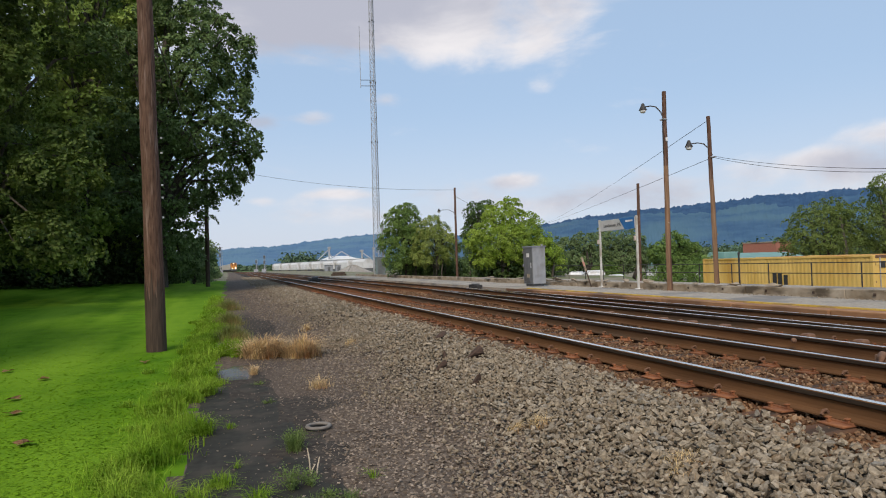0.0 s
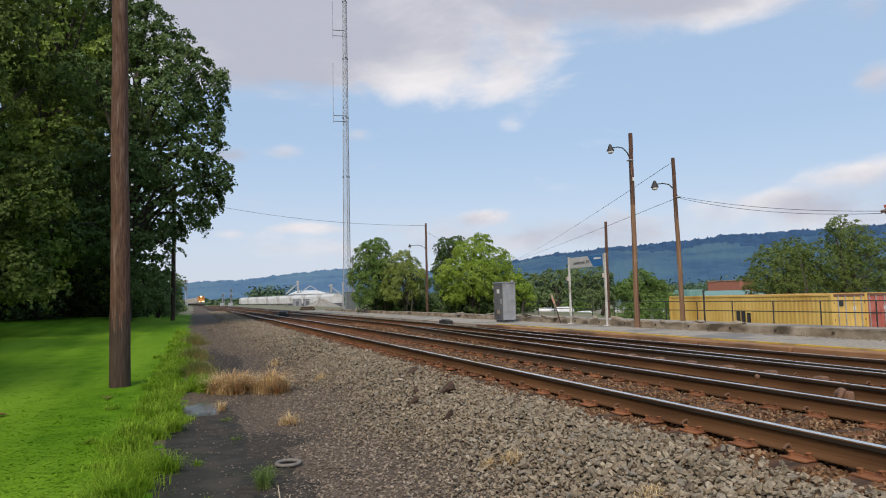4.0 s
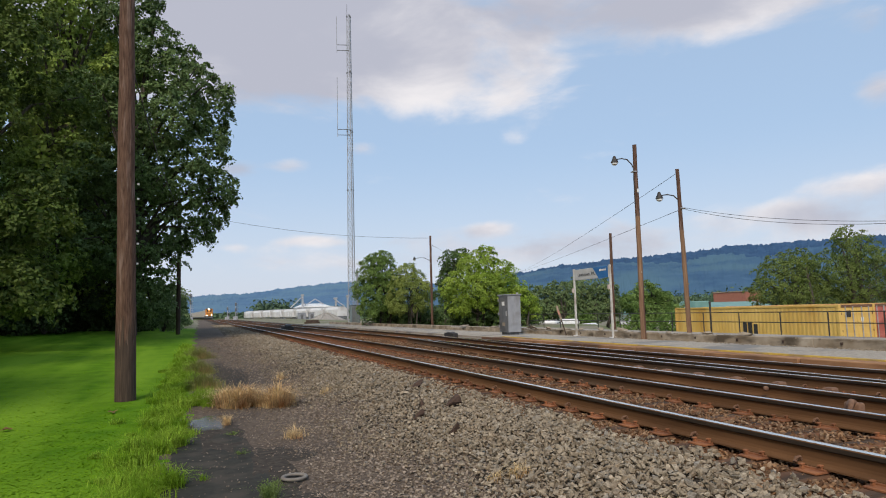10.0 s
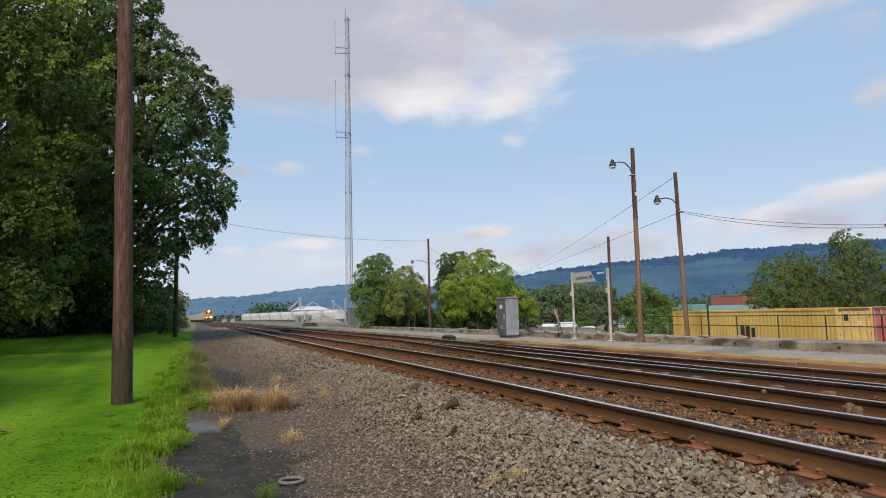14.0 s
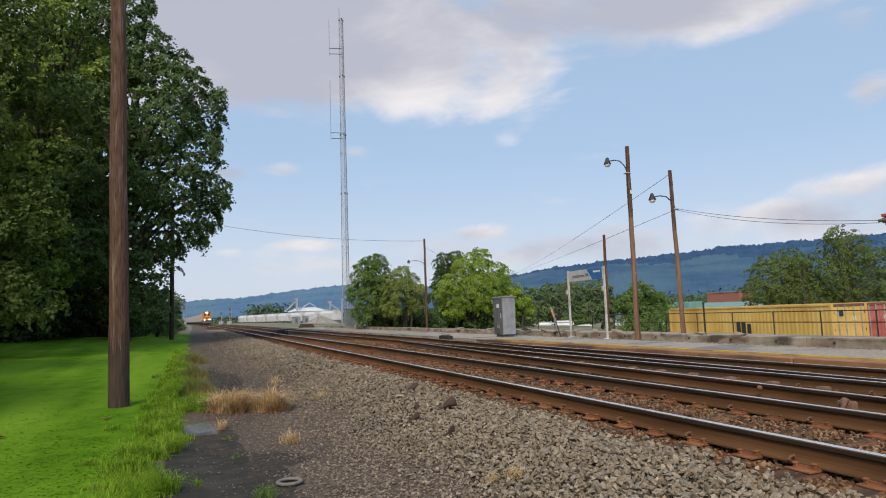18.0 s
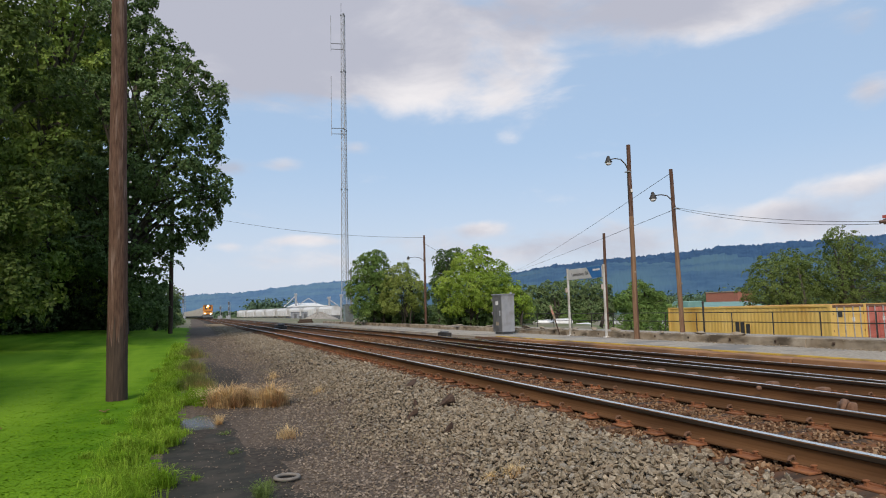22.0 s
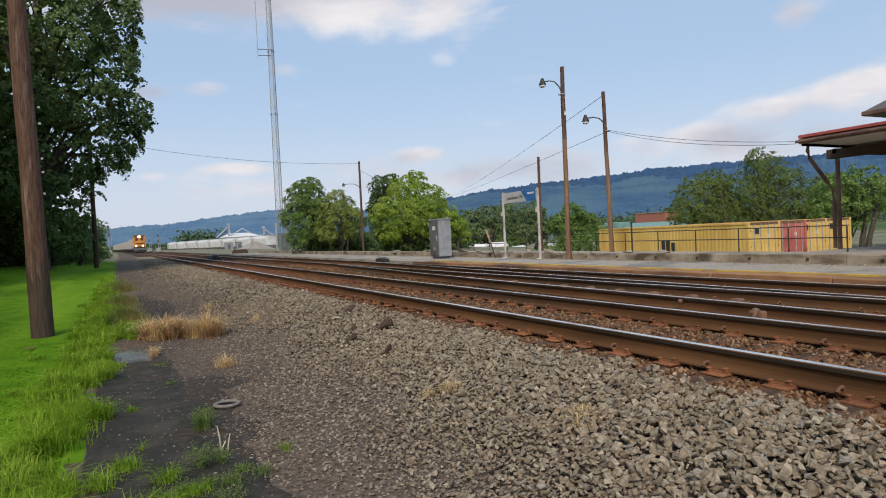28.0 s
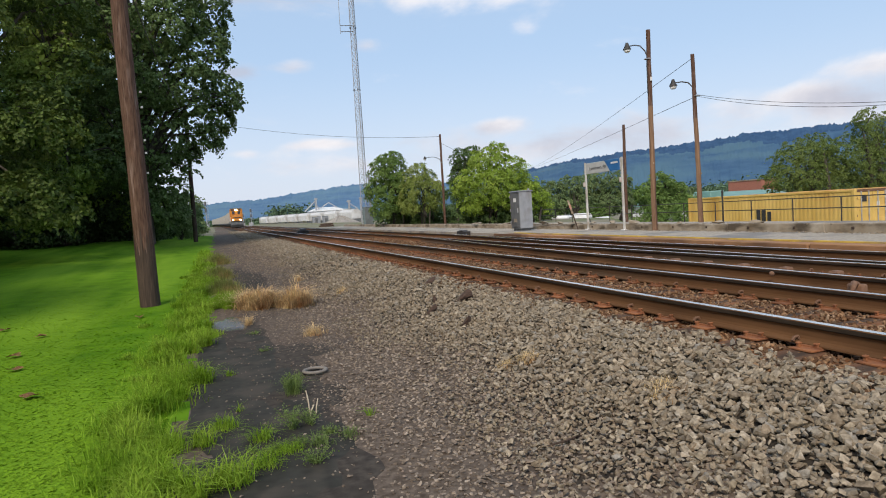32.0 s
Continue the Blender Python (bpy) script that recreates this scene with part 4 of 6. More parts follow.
def station_sign():
    t = thing("station_sign", 12.86, 0, 0.598, "white station name sign between two posts", "sign")
    blue = mat("sign_blue", (0.02, 0.12, 0.32), (0.03, 0.16, 0.40), 3, 0.5)
    grey = mat("sign_face", (0.42, 0.43, 0.42), (0.5, 0.5, 0.49), 3, 0.55)
    ya, yb = 20.44, 18.22
    for y in (ya, yb):
        part("post", boxes((-0.032, 0.032, y - 0.034, y + 0.034, 0.0, 2.43), bevel=0.008), mat("weathered_white_paint", (0.46, 0.45, 0.42), (0.58, 0.57, 0.54), 6, 0.7, c=(0.36, 0.32, 0.27), cscale=2), t, "white square post")
    p = part("panel", boxes((-0.03, 0.03, yb + 0.06, ya - 0.06, 2.01, 2.39), bevel=0.006), grey, t, "pale grey sign panel")
    bm = bmesh.new()
    vs = [bm.verts.new(v) for v in ((-0.036, yb + 0.06, 2.01), (-0.036, yb + 0.62, 2.01), (-0.036, yb + 0.78, 2.20), (-0.036, yb + 0.95, 2.39), (-0.036, yb + 0.06, 2.39))]
    front = [bm.verts.new(v.co + Vector((-0.005, 0, 0))) for v in vs]
    bm.faces.new(vs); bm.faces.new(front)
    for k in range(5):
        bm.faces.new((vs[k], vs[(k + 1) % 5], front[(k + 1) % 5], front[k]))
    bmesh.ops.recalc_face_normals(bm, faces=bm.faces[:])
    part("blue_end", bm, blue, p, "dark blue curved end")
    ob = part("lettering", text_mesh("Lewistown, PA", 0.175, M_GREYDK), None, p, "dark lettering")
    ob.matrix_local = Matrix.Translation((-0.038, yb + 1.38, 2.19)) @ Euler((radians(90), 0, radians(-90))).to_matrix().to_4x4()
    part("bar", boxes((-0.046, -0.040, yb + 0.16, yb + 0.56, 2.25, 2.31)), M_WHITE, p, "plain white bar")
    for y in (ya, yb):
        part("base_flange", boxes((-0.09, 0.09, y - 0.09, y + 0.09, 0.0, 0.025), bevel=0.006), M_WHITE, t, "white base flange")
    red = mat("faded_red_paint", (0.36, 0.15, 0.11), (0.48, 0.25, 0.19), 4, 0.7)
    for y, z in ((ya, 1.62), (yb, 1.66)):
        part("badge", boxes((-0.10, -0.06, y - 0.05, y + 0.05, z - 0.06, z + 0.10), bevel=0.01), mat("faded_badge", (0.5, 0.40, 0.36), (0.62, 0.52, 0.47), 6, 0.7), t, "small badge")
    m = thing("marker_post", 12.8, 21.05, 0.598, "leaning dark marker post with faded red boards", "marker", rz=-30)
    bm = bmesh.new()
    box(bm, -0.022, 0.022, -0.018, 0.018, 0.0, 0.75, m=Matrix.Rotation(radians(-16), 4, "Y"))
    part("stake", bm, M_POLEBASE, m)
    for z, mt in ((0.62, M_CONC), (0.80, red), (0.98, M_CONC)):
        part("board", box(bmesh.new(), -0.038, 0.038, -0.033, -0.019, z, z + 0.175, 0.004, Matrix.Rotation(radians(-16), 4, "Y")), mt, m)


station_sign()

# ---- trees ----
LEAF = np.array([(-0.5, 0, 0), (0, -0.34, 0.07), (0.5, 0, -0.04), (0, 0.34, 0.07)])


def leaves(P, N, size):
    """Leaf blades at P that face roughly along N."""
    n = len(P)
    N = N + RNG.normal(0, 0.55, (n, 3)); N /= np.linalg.norm(N, axis=1)[:, None]
    U = np.cross(N, RNG.normal(0, 1, (n, 3))); U /= np.linalg.norm(U, axis=1)[:, None]
    W = np.cross(N, U)
    V = P[:, None] + size[:, None, None] * (LEAF[None, :, :1] * U[:, None] + LEAF[None, :, 1:2] * W[:, None] + LEAF[None, :, 2:] * N[:, None])
    return V.reshape(-1, 3), np.arange(4 * n).reshape(-1, 4)


def crown_points(lobes, gap, per, fill=1.0, droop=0.4):
    """Leaf sprays over a few swelling lobes (x, y, z, rx, ry, rz), with larger, shaded leaves inside.
    Gives places, facings, leaf scales and the sprays' middles."""
    L = np.array([l if len(l) == 6 else (*l[:3], l[3], l[3], l[3] * 0.85) for l in lobes], float)
    P, N, S, Cs = [], [], [], []
    for k, (cx, cy, cz, rx, ry, rz) in enumerate(L):
        n = max(6, int(1.55 * math.pi * (rx * ry + 2 * (rx + ry) / 2 * rz) / 3 * 2 / gap ** 2))
        d = RNG.normal(0, 1, (n, 3)); d /= np.linalg.norm(d, axis=1)[:, None]
        C = np.array((cx, cy, cz)) + d * np.array((rx, ry, rz)) * RNG.uniform(0.72, 1.10, (n, 1))
        deep = np.zeros(n, bool)
        for q in range(len(L)):
            if q != k:
                deep |= (((C - L[q, :3]) / L[q, 3:]) ** 2).sum(1) < 0.62
        C, d = C[~deep], d[~deep]
        n = len(C)
        if n:
            ax = d * 0.75 + np.array((0, 0, 0.6)) + RNG.normal(0, 0.28, (n, 3)); ax /= np.linalg.norm(ax, axis=1)[:, None]
            e1 = np.cross(ax, RNG.normal(0, 1, (n, 3))); e1 /= np.linalg.norm(e1, axis=1)[:, None]
            e2 = np.cross(ax, e1)
            rho = gap * RNG.uniform(0.55, 1.15, n)
            a, r = RNG.uniform(0, 2 * np.pi, (n, per)), RNG.random((n, per)) ** 0.5
            r *= 0.72 + 0.28 * np.cos(a * 3 + RNG.uniform(0, 6.3, (n, 1)))   # ragged, lobed sprays
            rad = e1[:, None] * np.cos(a)[..., None] + e2[:, None] * np.sin(a)[..., None]
            lift = -droop * r ** 2 + RNG.normal(0, 0.10, (n, per))
            P.append((C[:, None] + (rad * r[..., None] + ax[:, None] * lift[..., None]) * rho[:, None, None]).reshape(-1, 3))
            N.append((ax[:, None] + rad * (0.55 * r[..., None])).reshape(-1, 3))
            S.append(RNG.uniform(0.65, 1.2, n * per)); Cs.append(C)
        m = int(fill * 4.2 * rx * ry * rz / gap ** 2 * 5)
        u = RNG.normal(0, 1, (m, 3)); u /= np.linalg.norm(u, axis=1)[:, None]
        P.append(np.array((cx, cy, cz)) + u * np.array((rx, ry, rz)) * (0.8 * RNG.random((m, 1)) ** 0.5))
        N.append(RNG.normal(0, 1, (m, 3)) + u); S.append(RNG.uniform(1.3, 2.3, m))
    return np.concatenate(P), np.concatenate(N), np.concatenate(S), np.concatenate(Cs)


def tree(name, x, y, z, h, lobes, gap, per, size, material, label, trunk=0.25, group="", stems=1, fill=1.0):
    t = thing(name, x, y, z, label, "tree", group)
    P, N, S, C = crown_points(lobes, gap, per, fill)
    P[:, 2] = np.maximum(P[:, 2], 0.1)
    bm = bmesh.new()
    for k in range(stems):
        ox, oy = (0, 0) if stems == 1 else (RNG.uniform(-1, 1) * trunk * 5, RNG.uniform(-1, 1) * trunk * 5)
        tube(bm, [(ox, oy, -0.2), (ox * 1.1, oy, 0.12 * h), (ox * 1.6 + 0.02 * h, oy * 1.3, 0.4 * h), (ox * 1.9, oy, 0.72 * h)], [trunk * 1.25, trunk, trunk * 0.75, trunk * 0.3], 9)
    part("trunk", bm, M_BARK, t)
    bm = bmesh.new()
    for c in C[RNG.choice(len(C), min(len(C), 46), replace=False)]:
        z0 = max(0.15 * h, min(0.62 * h, c[2] * 0.55))
        a, b = Vector((0, 0, z0)), Vector(c)
        mid = a.lerp(b, 0.55) + Vector((RNG.uniform(-0.3, 0.3), RNG.uniform(-0.3, 0.3), 0.06 * h))
        tube(bm, [a, mid, b], [trunk * 0.38, trunk * 0.2, trunk * 0.06], 5, False)
    part("branchwork", bm, M_BARK, t)
    part("crown", soup(*leaves(P, N, S * size), material), None, t)
    return t


def lobe_set(n, r, z0, z1, rad, squash=0.75, seed=1):
    """Lobes heaped round an axis."""
    q = np.random.default_rng(seed)
    out = [(0, 0, (z0 + z1) / 2, r * 0.6, r * 0.6, (z1 - z0) * 0.44)]
    for k in range(n):
        a, f = 2.4 * k + q.uniform(-0.4, 0.4), (k + 0.5) / n
        zz = z0 + (z1 - z0) * f
        rr = r * (1 - 0.75 * max(0, f - 0.45) / 0.55) * q.uniform(0.55, 1.12)
        s = rad * q.uniform(0.55, 1.35)
        out.append((rr * math.cos(a), rr * math.sin(a), zz, s, s, s * squash))
    return out


# the wood beside the lawn: the maple at its end, by its limbs' leaf masses
END_MAPLE = [(2.9, 0.0, 14.9, 2.1), (4.1, 0.5, 13.8, 1.8), (1.9, 0.0, 16.3, 1.9), (0.9, 0.5, 18.0, 1.6), (3.7, -0.5, 10.9, 1.8), (4.5, 0.0, 8.8, 1.55), (3.5, 0.5, 6.7, 1.5), (2.1, -1.0, 9.3, 2.4), (1.6, -1.0, 12.5, 2.4), (1.8, 0.5, 5.0, 1.2), (0.7, 0.0, 6.4, 2.5),
             (4.8, 0.3, 12.0, 0.9), (5.1, -0.3, 14.5, 0.9), (5.4, 0.0, 8.1, 0.7), (2.8, 0.0, 4.4, 0.6), (0.6, 0.5, 3.7, 1.7), (-0.2, 1.0, 16.4, 1.4), (-0.6, 1.5, 20.0, 1.9), (-2.0, 0.5, 9.5, 2.4), (-2.0, 0.5, 14.0, 2.0), (-1.6, 0.0, 5.0, 2.2), (0.6, 0.8, 20.6, 1.2), (1.4, 0.5, 3.0, 1.2), (0.9, 0.5, 1.7, 1.3), (2.4, 1.2, 5.9, 1.1), (4.6, 0.0, 7.2, 0.95), (3.9, 0.3, 5.7, 0.85)]
tree("maple_tree", -3.8, 42.0, 0.9, 20.0, END_MAPLE, 0.62, 56, 0.19, M_LEAF_DK, "dark green broad maple at the lawn's end", 0.34, "trees beside the lawn", fill=0.35)
for k, (x, y, h, r, mt, gap, leaf) in enumerate((
    # this crown's lit look comes from its brighter leaf colour
    (-8.4, 45.5, 29.0, 5.0, M_LEAF_LIT, 0.84, 0.24),
    (-9.9, 31.0, 22.0, 4.0, M_LEAF_WD, 0.60, 0.19),
    (-16.5, 33.0, 24.0, 5.5, M_LEAF_DK, 0.95, 0.28),
    # next two are added out of view, only to cast shade on the lawn
    (-12.8, 9.0, 12.5, 4.0, M_LEAF_WD, 1.8, 0.55),
    (-13.2, 17.5, 13.5, 4.0, M_LEAF_WD, 1.8, 0.55),
    (-8.5, 54.0, 24.0, 5.0, M_LEAF_DK, 1.3, 0.42),
    (-17.0, 50.0, 26.0, 7.0, M_LEAF_DK, 1.6, 0.5),
    (-28.0, 40.0, 24.0, 7.5, M_LEAF_DK, 1.7, 0.55),
)):
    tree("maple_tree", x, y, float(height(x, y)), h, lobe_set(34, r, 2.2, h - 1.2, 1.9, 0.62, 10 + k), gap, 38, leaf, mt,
         ("olive-green" if mt in (M_LEAF_WD, M_LEAF_LIT) else "dark green") + " broad maple at the lawn's edge", 0.34, "trees beside the lawn", fill=0.5)

for k, (x, y, h, r) in enumerate(((-6.4, 47.5, 8.0, 2.6), (-10.5, 47.5, 9.5, 3.6), (-15.5, 44.0, 9.0, 3.6), (-21.0, 38.0, 9.0, 3.6))):
    tree("understorey_tree", x, y, float(height(x, y)), h, lobe_set(18, r, 0.9, h - 0.8, 1.3, 0.7, 90 + k), 0.9, 32, 0.27, M_LEAF_SHADE, "dense dark green understorey tree in the wood", 0.14, "trees beside the lawn")


def thicket(name, xs, ys, hs, mt, label, gap=0.5, size=0.22, r=1.5):
    """Low undergrowth: bushes with leaves to the ground."""
    for k, (x, y, h) in enumerate(zip(xs, ys, hs)):
        t = thing(name, x, y, float(height(x, y)), label, "bush", "undergrowth")
        P, N, S, C = crown_points(lobe_set(6, r, 0.3, h - 0.4, 0.9, 0.9, 80 + k), gap, 15, 0.4)
        P[:, 2] = np.abs(P[:, 2]) + 0.03
        bm = bmesh.new()
        for c in C[:14]:
            tube(bm, [(0, 0, -0.1), (c[0] * 0.4, c[1] * 0.4, c[2] * 0.5), tuple(c)], [0.05, 0.03, 0.01], 5, False)
        part("branchwork", bm, M_BARK, t)
        part("foliage", soup(*leaves(P, N, S * size), mt), None, t)


# undergrowth in the shade-coloured leaf, dark whatever falls on it
thicket("bush", [-4.5 - 2.9 * k for k in range(11)], [58 - 0.9 * k for k in range(11)], [2.2 + 0.7 * ((k * 7) % 5) / 4 for k in range(11)], M_LEAF_SHADE, "dark green undergrowth along the wood's edge")
thicket("bush", [-4.2 - 2.3 * k for k in range(7)], [47.5 - 0.5 * k for k in range(7)], [1.3 + 0.5 * ((k * 3) % 4) / 3 for k in range(7)], M_LEAF_SHADE, "low dark green undergrowth at the lawn's edge", 0.42, 0.16)
thicket("bush", [-8.4, -10.6, -13.0, -15.0], [43.5, 42.0, 40.5, 39.0], [2.6, 3.0, 2.8, 3.2], M_LEAF_SHADE, "dark green undergrowth under the maples", 0.5, 0.2)
thicket("bush", [-7 - 4.2 * k for k in range(8)], [67 - 0.6 * k for k in range(8)], [3.6 + 0.6 * (k % 3) for k in range(8)], M_LEAF_SHADE, "dark green bush deep in the wood", 0.7, 0.34)
thicket("bush", [-2.6 - 0.35 * (k % 3) for k in range(9)], [56 + 7 * k for k in range(9)], [3.4 + 1.2 * ((k * 5) % 4) / 3 for k in range(9)], M_LEAF_HZ, "green trackside bush beyond the lawn", 0.5, 0.24, 1.1)
# dark bushes added to stand for the shade beneath these trees
thicket("bush", [15.6 + 1.25 * k for k in range(8)] + [17.4, 18.6, 19.8, 21.0, 14.2, 15.2, 16.3], [54.5 - 1.2 * k for k in range(8)] + [43.6, 43.3, 43.0, 42.6, 52.4, 51.6, 52.0], [1.4 + 0.4 * ((k * 5) % 3) for k in range(8)] + [1.5, 1.7, 1.6, 1.4, 1.6, 1.4, 1.3], M_LEAF_DK, "dark low bush added as the shade under the platform trees", 0.42, 0.15, 1.1)
thicket("bush", [33.0, 37.0, 41.5, 38.5], [60.0, 58.0, 55.0, 46.0], [2.6, 2.4, 2.2, 2.3], M_LEAF_MD, "green bush at the yard's edge", 0.5, 0.2)

# the trees beyond the platform, each by its leaf masses
for x, y, h, lobes, gap, sz, mt, lab, tr, fill in (
    (14.2, 51.0, 6.4, [(-0.7, 0, 4.7, 1.4), (-1.5, 0, 3.1, 1.15), (0.1, -0.5, 3.4, 1.3), (-1.2, -0.6, 2.0, 1.1), (0.4, 0, 1.9, 1.0), (-0.3, 0, 5.5, 0.85)], 0.40, 0.15, M_LEAF_MD, "leafy green tree behind the platform", 0.13, 1.3),
    (15.9, 49.0, 5.2, [(-0.6, 0, 3.9, 1.0), (0.3, 0, 3.0, 1.05), (-1.2, 0, 2.9, 0.9), (0.7, 0, 1.9, 0.8), (-0.5, 0, 4.5, 0.6), (-1.4, -0.3, 1.9, 0.8), (1.2, 0, 2.6, 0.7)], 0.40, 0.14, M_LEAF_OL, "yellowish green young tree with pale bare stems", 0.08, 0.6),
    (16.9, 51.0, 5.4, [(-0.2, 0, 4.2, 0.7), (0.3, 0, 3.2, 0.6), (-0.5, 0, 4.9, 0.45), (0.6, 0, 2.2, 0.5)], 0.42, 0.11, M_LEAF_HZ, "slender grey-green tree with thin foliage", 0.07, 0.0),
    (18.4, 47.5, 6.4, [(0.4, 0, 5.1, 0.95), (-0.1, 0, 3.7, 0.85), (1.1, 0, 5.6, 0.6), (-0.4, 0, 2.5, 0.75)], 0.40, 0.15, M_LEAF_DG, "dark green tree behind a brighter one", 0.12, 1.0),
    (18.6, 42.2, 5.8, [(0.0, 0, 4.4, 1.25), (-1.5, 0, 3.0, 1.15), (1.5, 0, 3.8, 1.2), (0.0, -0.5, 2.7, 1.45), (2.6, 0, 2.8, 0.95), (-1.5, 0, 1.7, 0.85), (1.7, 0, 1.8, 1.1), (0.6, 0, 5.2, 0.7)], 0.38, 0.14, M_LEAF_LT, "bright yellow-green tree behind the platform", 0.14, 1.2),
    (21.7, 41.5, 3.0, [(0.1, 0, 2.0, 0.85), (0.8, 0, 1.2, 0.6), (-0.7, 0, 1.1, 0.75)], 0.38, 0.14, M_LEAF_LT, "low yellow-green tree behind the cabinet", 0.10, 1.0),
):
    tree("platform_tree", x, y, 0.38, h, [(*l[:3], l[3] * 1.16) for l in lobes], gap, 56, sz * 0.8, mt, lab, tr * 0.7, "trees beyond the platform", 3, fill)
# the trees in the valley
for x, y, h, lobes, gap, sz, mt, shade in (
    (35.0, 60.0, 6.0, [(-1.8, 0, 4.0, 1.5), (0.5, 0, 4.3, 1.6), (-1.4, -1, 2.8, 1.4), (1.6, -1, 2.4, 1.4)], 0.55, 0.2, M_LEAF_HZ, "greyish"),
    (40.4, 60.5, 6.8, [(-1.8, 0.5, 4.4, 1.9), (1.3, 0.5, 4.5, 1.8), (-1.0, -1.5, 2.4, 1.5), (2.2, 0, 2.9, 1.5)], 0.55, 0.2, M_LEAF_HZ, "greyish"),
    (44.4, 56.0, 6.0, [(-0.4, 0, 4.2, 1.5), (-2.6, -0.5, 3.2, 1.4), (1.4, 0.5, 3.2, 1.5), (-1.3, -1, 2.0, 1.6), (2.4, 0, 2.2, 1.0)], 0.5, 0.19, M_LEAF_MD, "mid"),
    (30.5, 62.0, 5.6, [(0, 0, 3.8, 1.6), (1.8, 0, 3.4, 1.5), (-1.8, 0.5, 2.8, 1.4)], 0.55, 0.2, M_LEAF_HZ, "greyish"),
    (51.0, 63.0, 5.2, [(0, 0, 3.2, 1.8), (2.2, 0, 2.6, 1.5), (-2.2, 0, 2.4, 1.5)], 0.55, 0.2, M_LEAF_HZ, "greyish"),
    (44.0, 38.0, 7.6, [(-1.3, 0, 5.0, 1.95), (1.3, 0.5, 5.8, 1.6), (-3.3, 0, 3.7, 1.3), (-1.6, -1, 3.4, 1.4), (1.6, -0.5, 3.4, 1.6)], 0.46, 0.125, M_LEAF_VL, "olive"),
    (49.6, 37.6, 9.4, [(-3.1, -0.5, 5.0, 2.0), (0.8, 0, 6.8, 2.0), (4.2, 0.5, 5.9, 2.0), (-1.0, -1, 4.0, 1.9), (3.4, -1, 3.9, 1.7), (0.0, 0, 8.0, 1.1)], 0.46, 0.125, M_LEAF_VL, "olive"),
    (56.4, 36.0, 8.0, [(0.5, 0, 5.0, 1.9), (2.8, 0, 4.0, 1.7), (-1.6, -0.5, 3.2, 1.6)], 0.6, 0.2, M_LEAF_HZ, "greyish"),
    (50.0, 30.0, 7.0, [(-1.8, 0, 4.4, 1.8), (1.0, 0, 4.9, 1.9), (3.9, 0, 4.4, 1.7), (-0.5, 0, 3.0, 1.5), (-3.4, 0, 3.4, 1.0)], 0.6, 0.19, M_LEAF_MD, "mid"),
    (58.0, 25.0, 8.2, [(0, 0, 4.6, 2.4), (1.5, -2.5, 4.0, 2.2), (-1.0, 2.5, 4.2, 2.2)], 0.7, 0.24, M_LEAF_DK, "dark"),
    (60.0, 17.0, 8.0, [(0, 0, 4.6, 2.4), (1.5, -2.5, 4.0, 2.2), (-1.0, 2.5, 4.2, 2.2)], 0.7, 0.24, M_LEAF_DK, "dark"),
):
    tree("valley_tree", x, y, -1.2, h, lobes, gap, 40, sz, mt, shade + " green tree behind the container yard", 0.2, "trees in the valley", 2, 0.6)


def far_wood():
    """Distant tree belts in the valley floor."""
    P, N = [], []
    for b0, b1, d0, d1, h, n in ((4.4, 7.7, 345, 370, 12.5, 46), (-1.5, 4.2, 480, 640, 7, 90), (26, 64, 200, 420, 9, 420), (8, 26, 420, 700, 9, 160), (-60, -6, 130, 240, 16, 300), (64, 150, 70, 300, 9, 200)):
        b, d = np.radians(RNG.uniform(b0, b1, n)), RNG.uniform(d0, d1, n)
        hh = h * RNG.uniform(0.6, 1.0, n)
        for x, y, q in zip(np.sin(b) * d, np.cos(b) * d, hh):
            k = 50
            u = RNG.normal(0, 1, (k, 3)); u /= np.linalg.norm(u, axis=1)[:, None]
            P.append(np.array([x, y, -1.2 + q * 0.5]) + u * np.array([q * 0.42, q * 0.42, q * 0.5]) * RNG.uniform(0.6, 1.05, (k, 1)))
            N.append(u + np.array([0, 0, 0.5]))
    P = np.concatenate(P)
    # foliage colour lifted and greyed to carry the haze of distance
    ob = new("far_wood", soup(*leaves(P, np.concatenate(N), RNG.uniform(0.7, 1.4, len(P)) * np.hypot(P[:, 0], P[:, 1]) * 0.0042), mat("hazed_far_foliage", (0.065, 0.115, 0.07), (0.115, 0.17, 0.095), 0.03, 0.8, island=0.35, spec=0.1)))
    tagged(ob, "belts of distant green woodland", "wood", kind="stuff")


far_wood()

# ---- containers ----


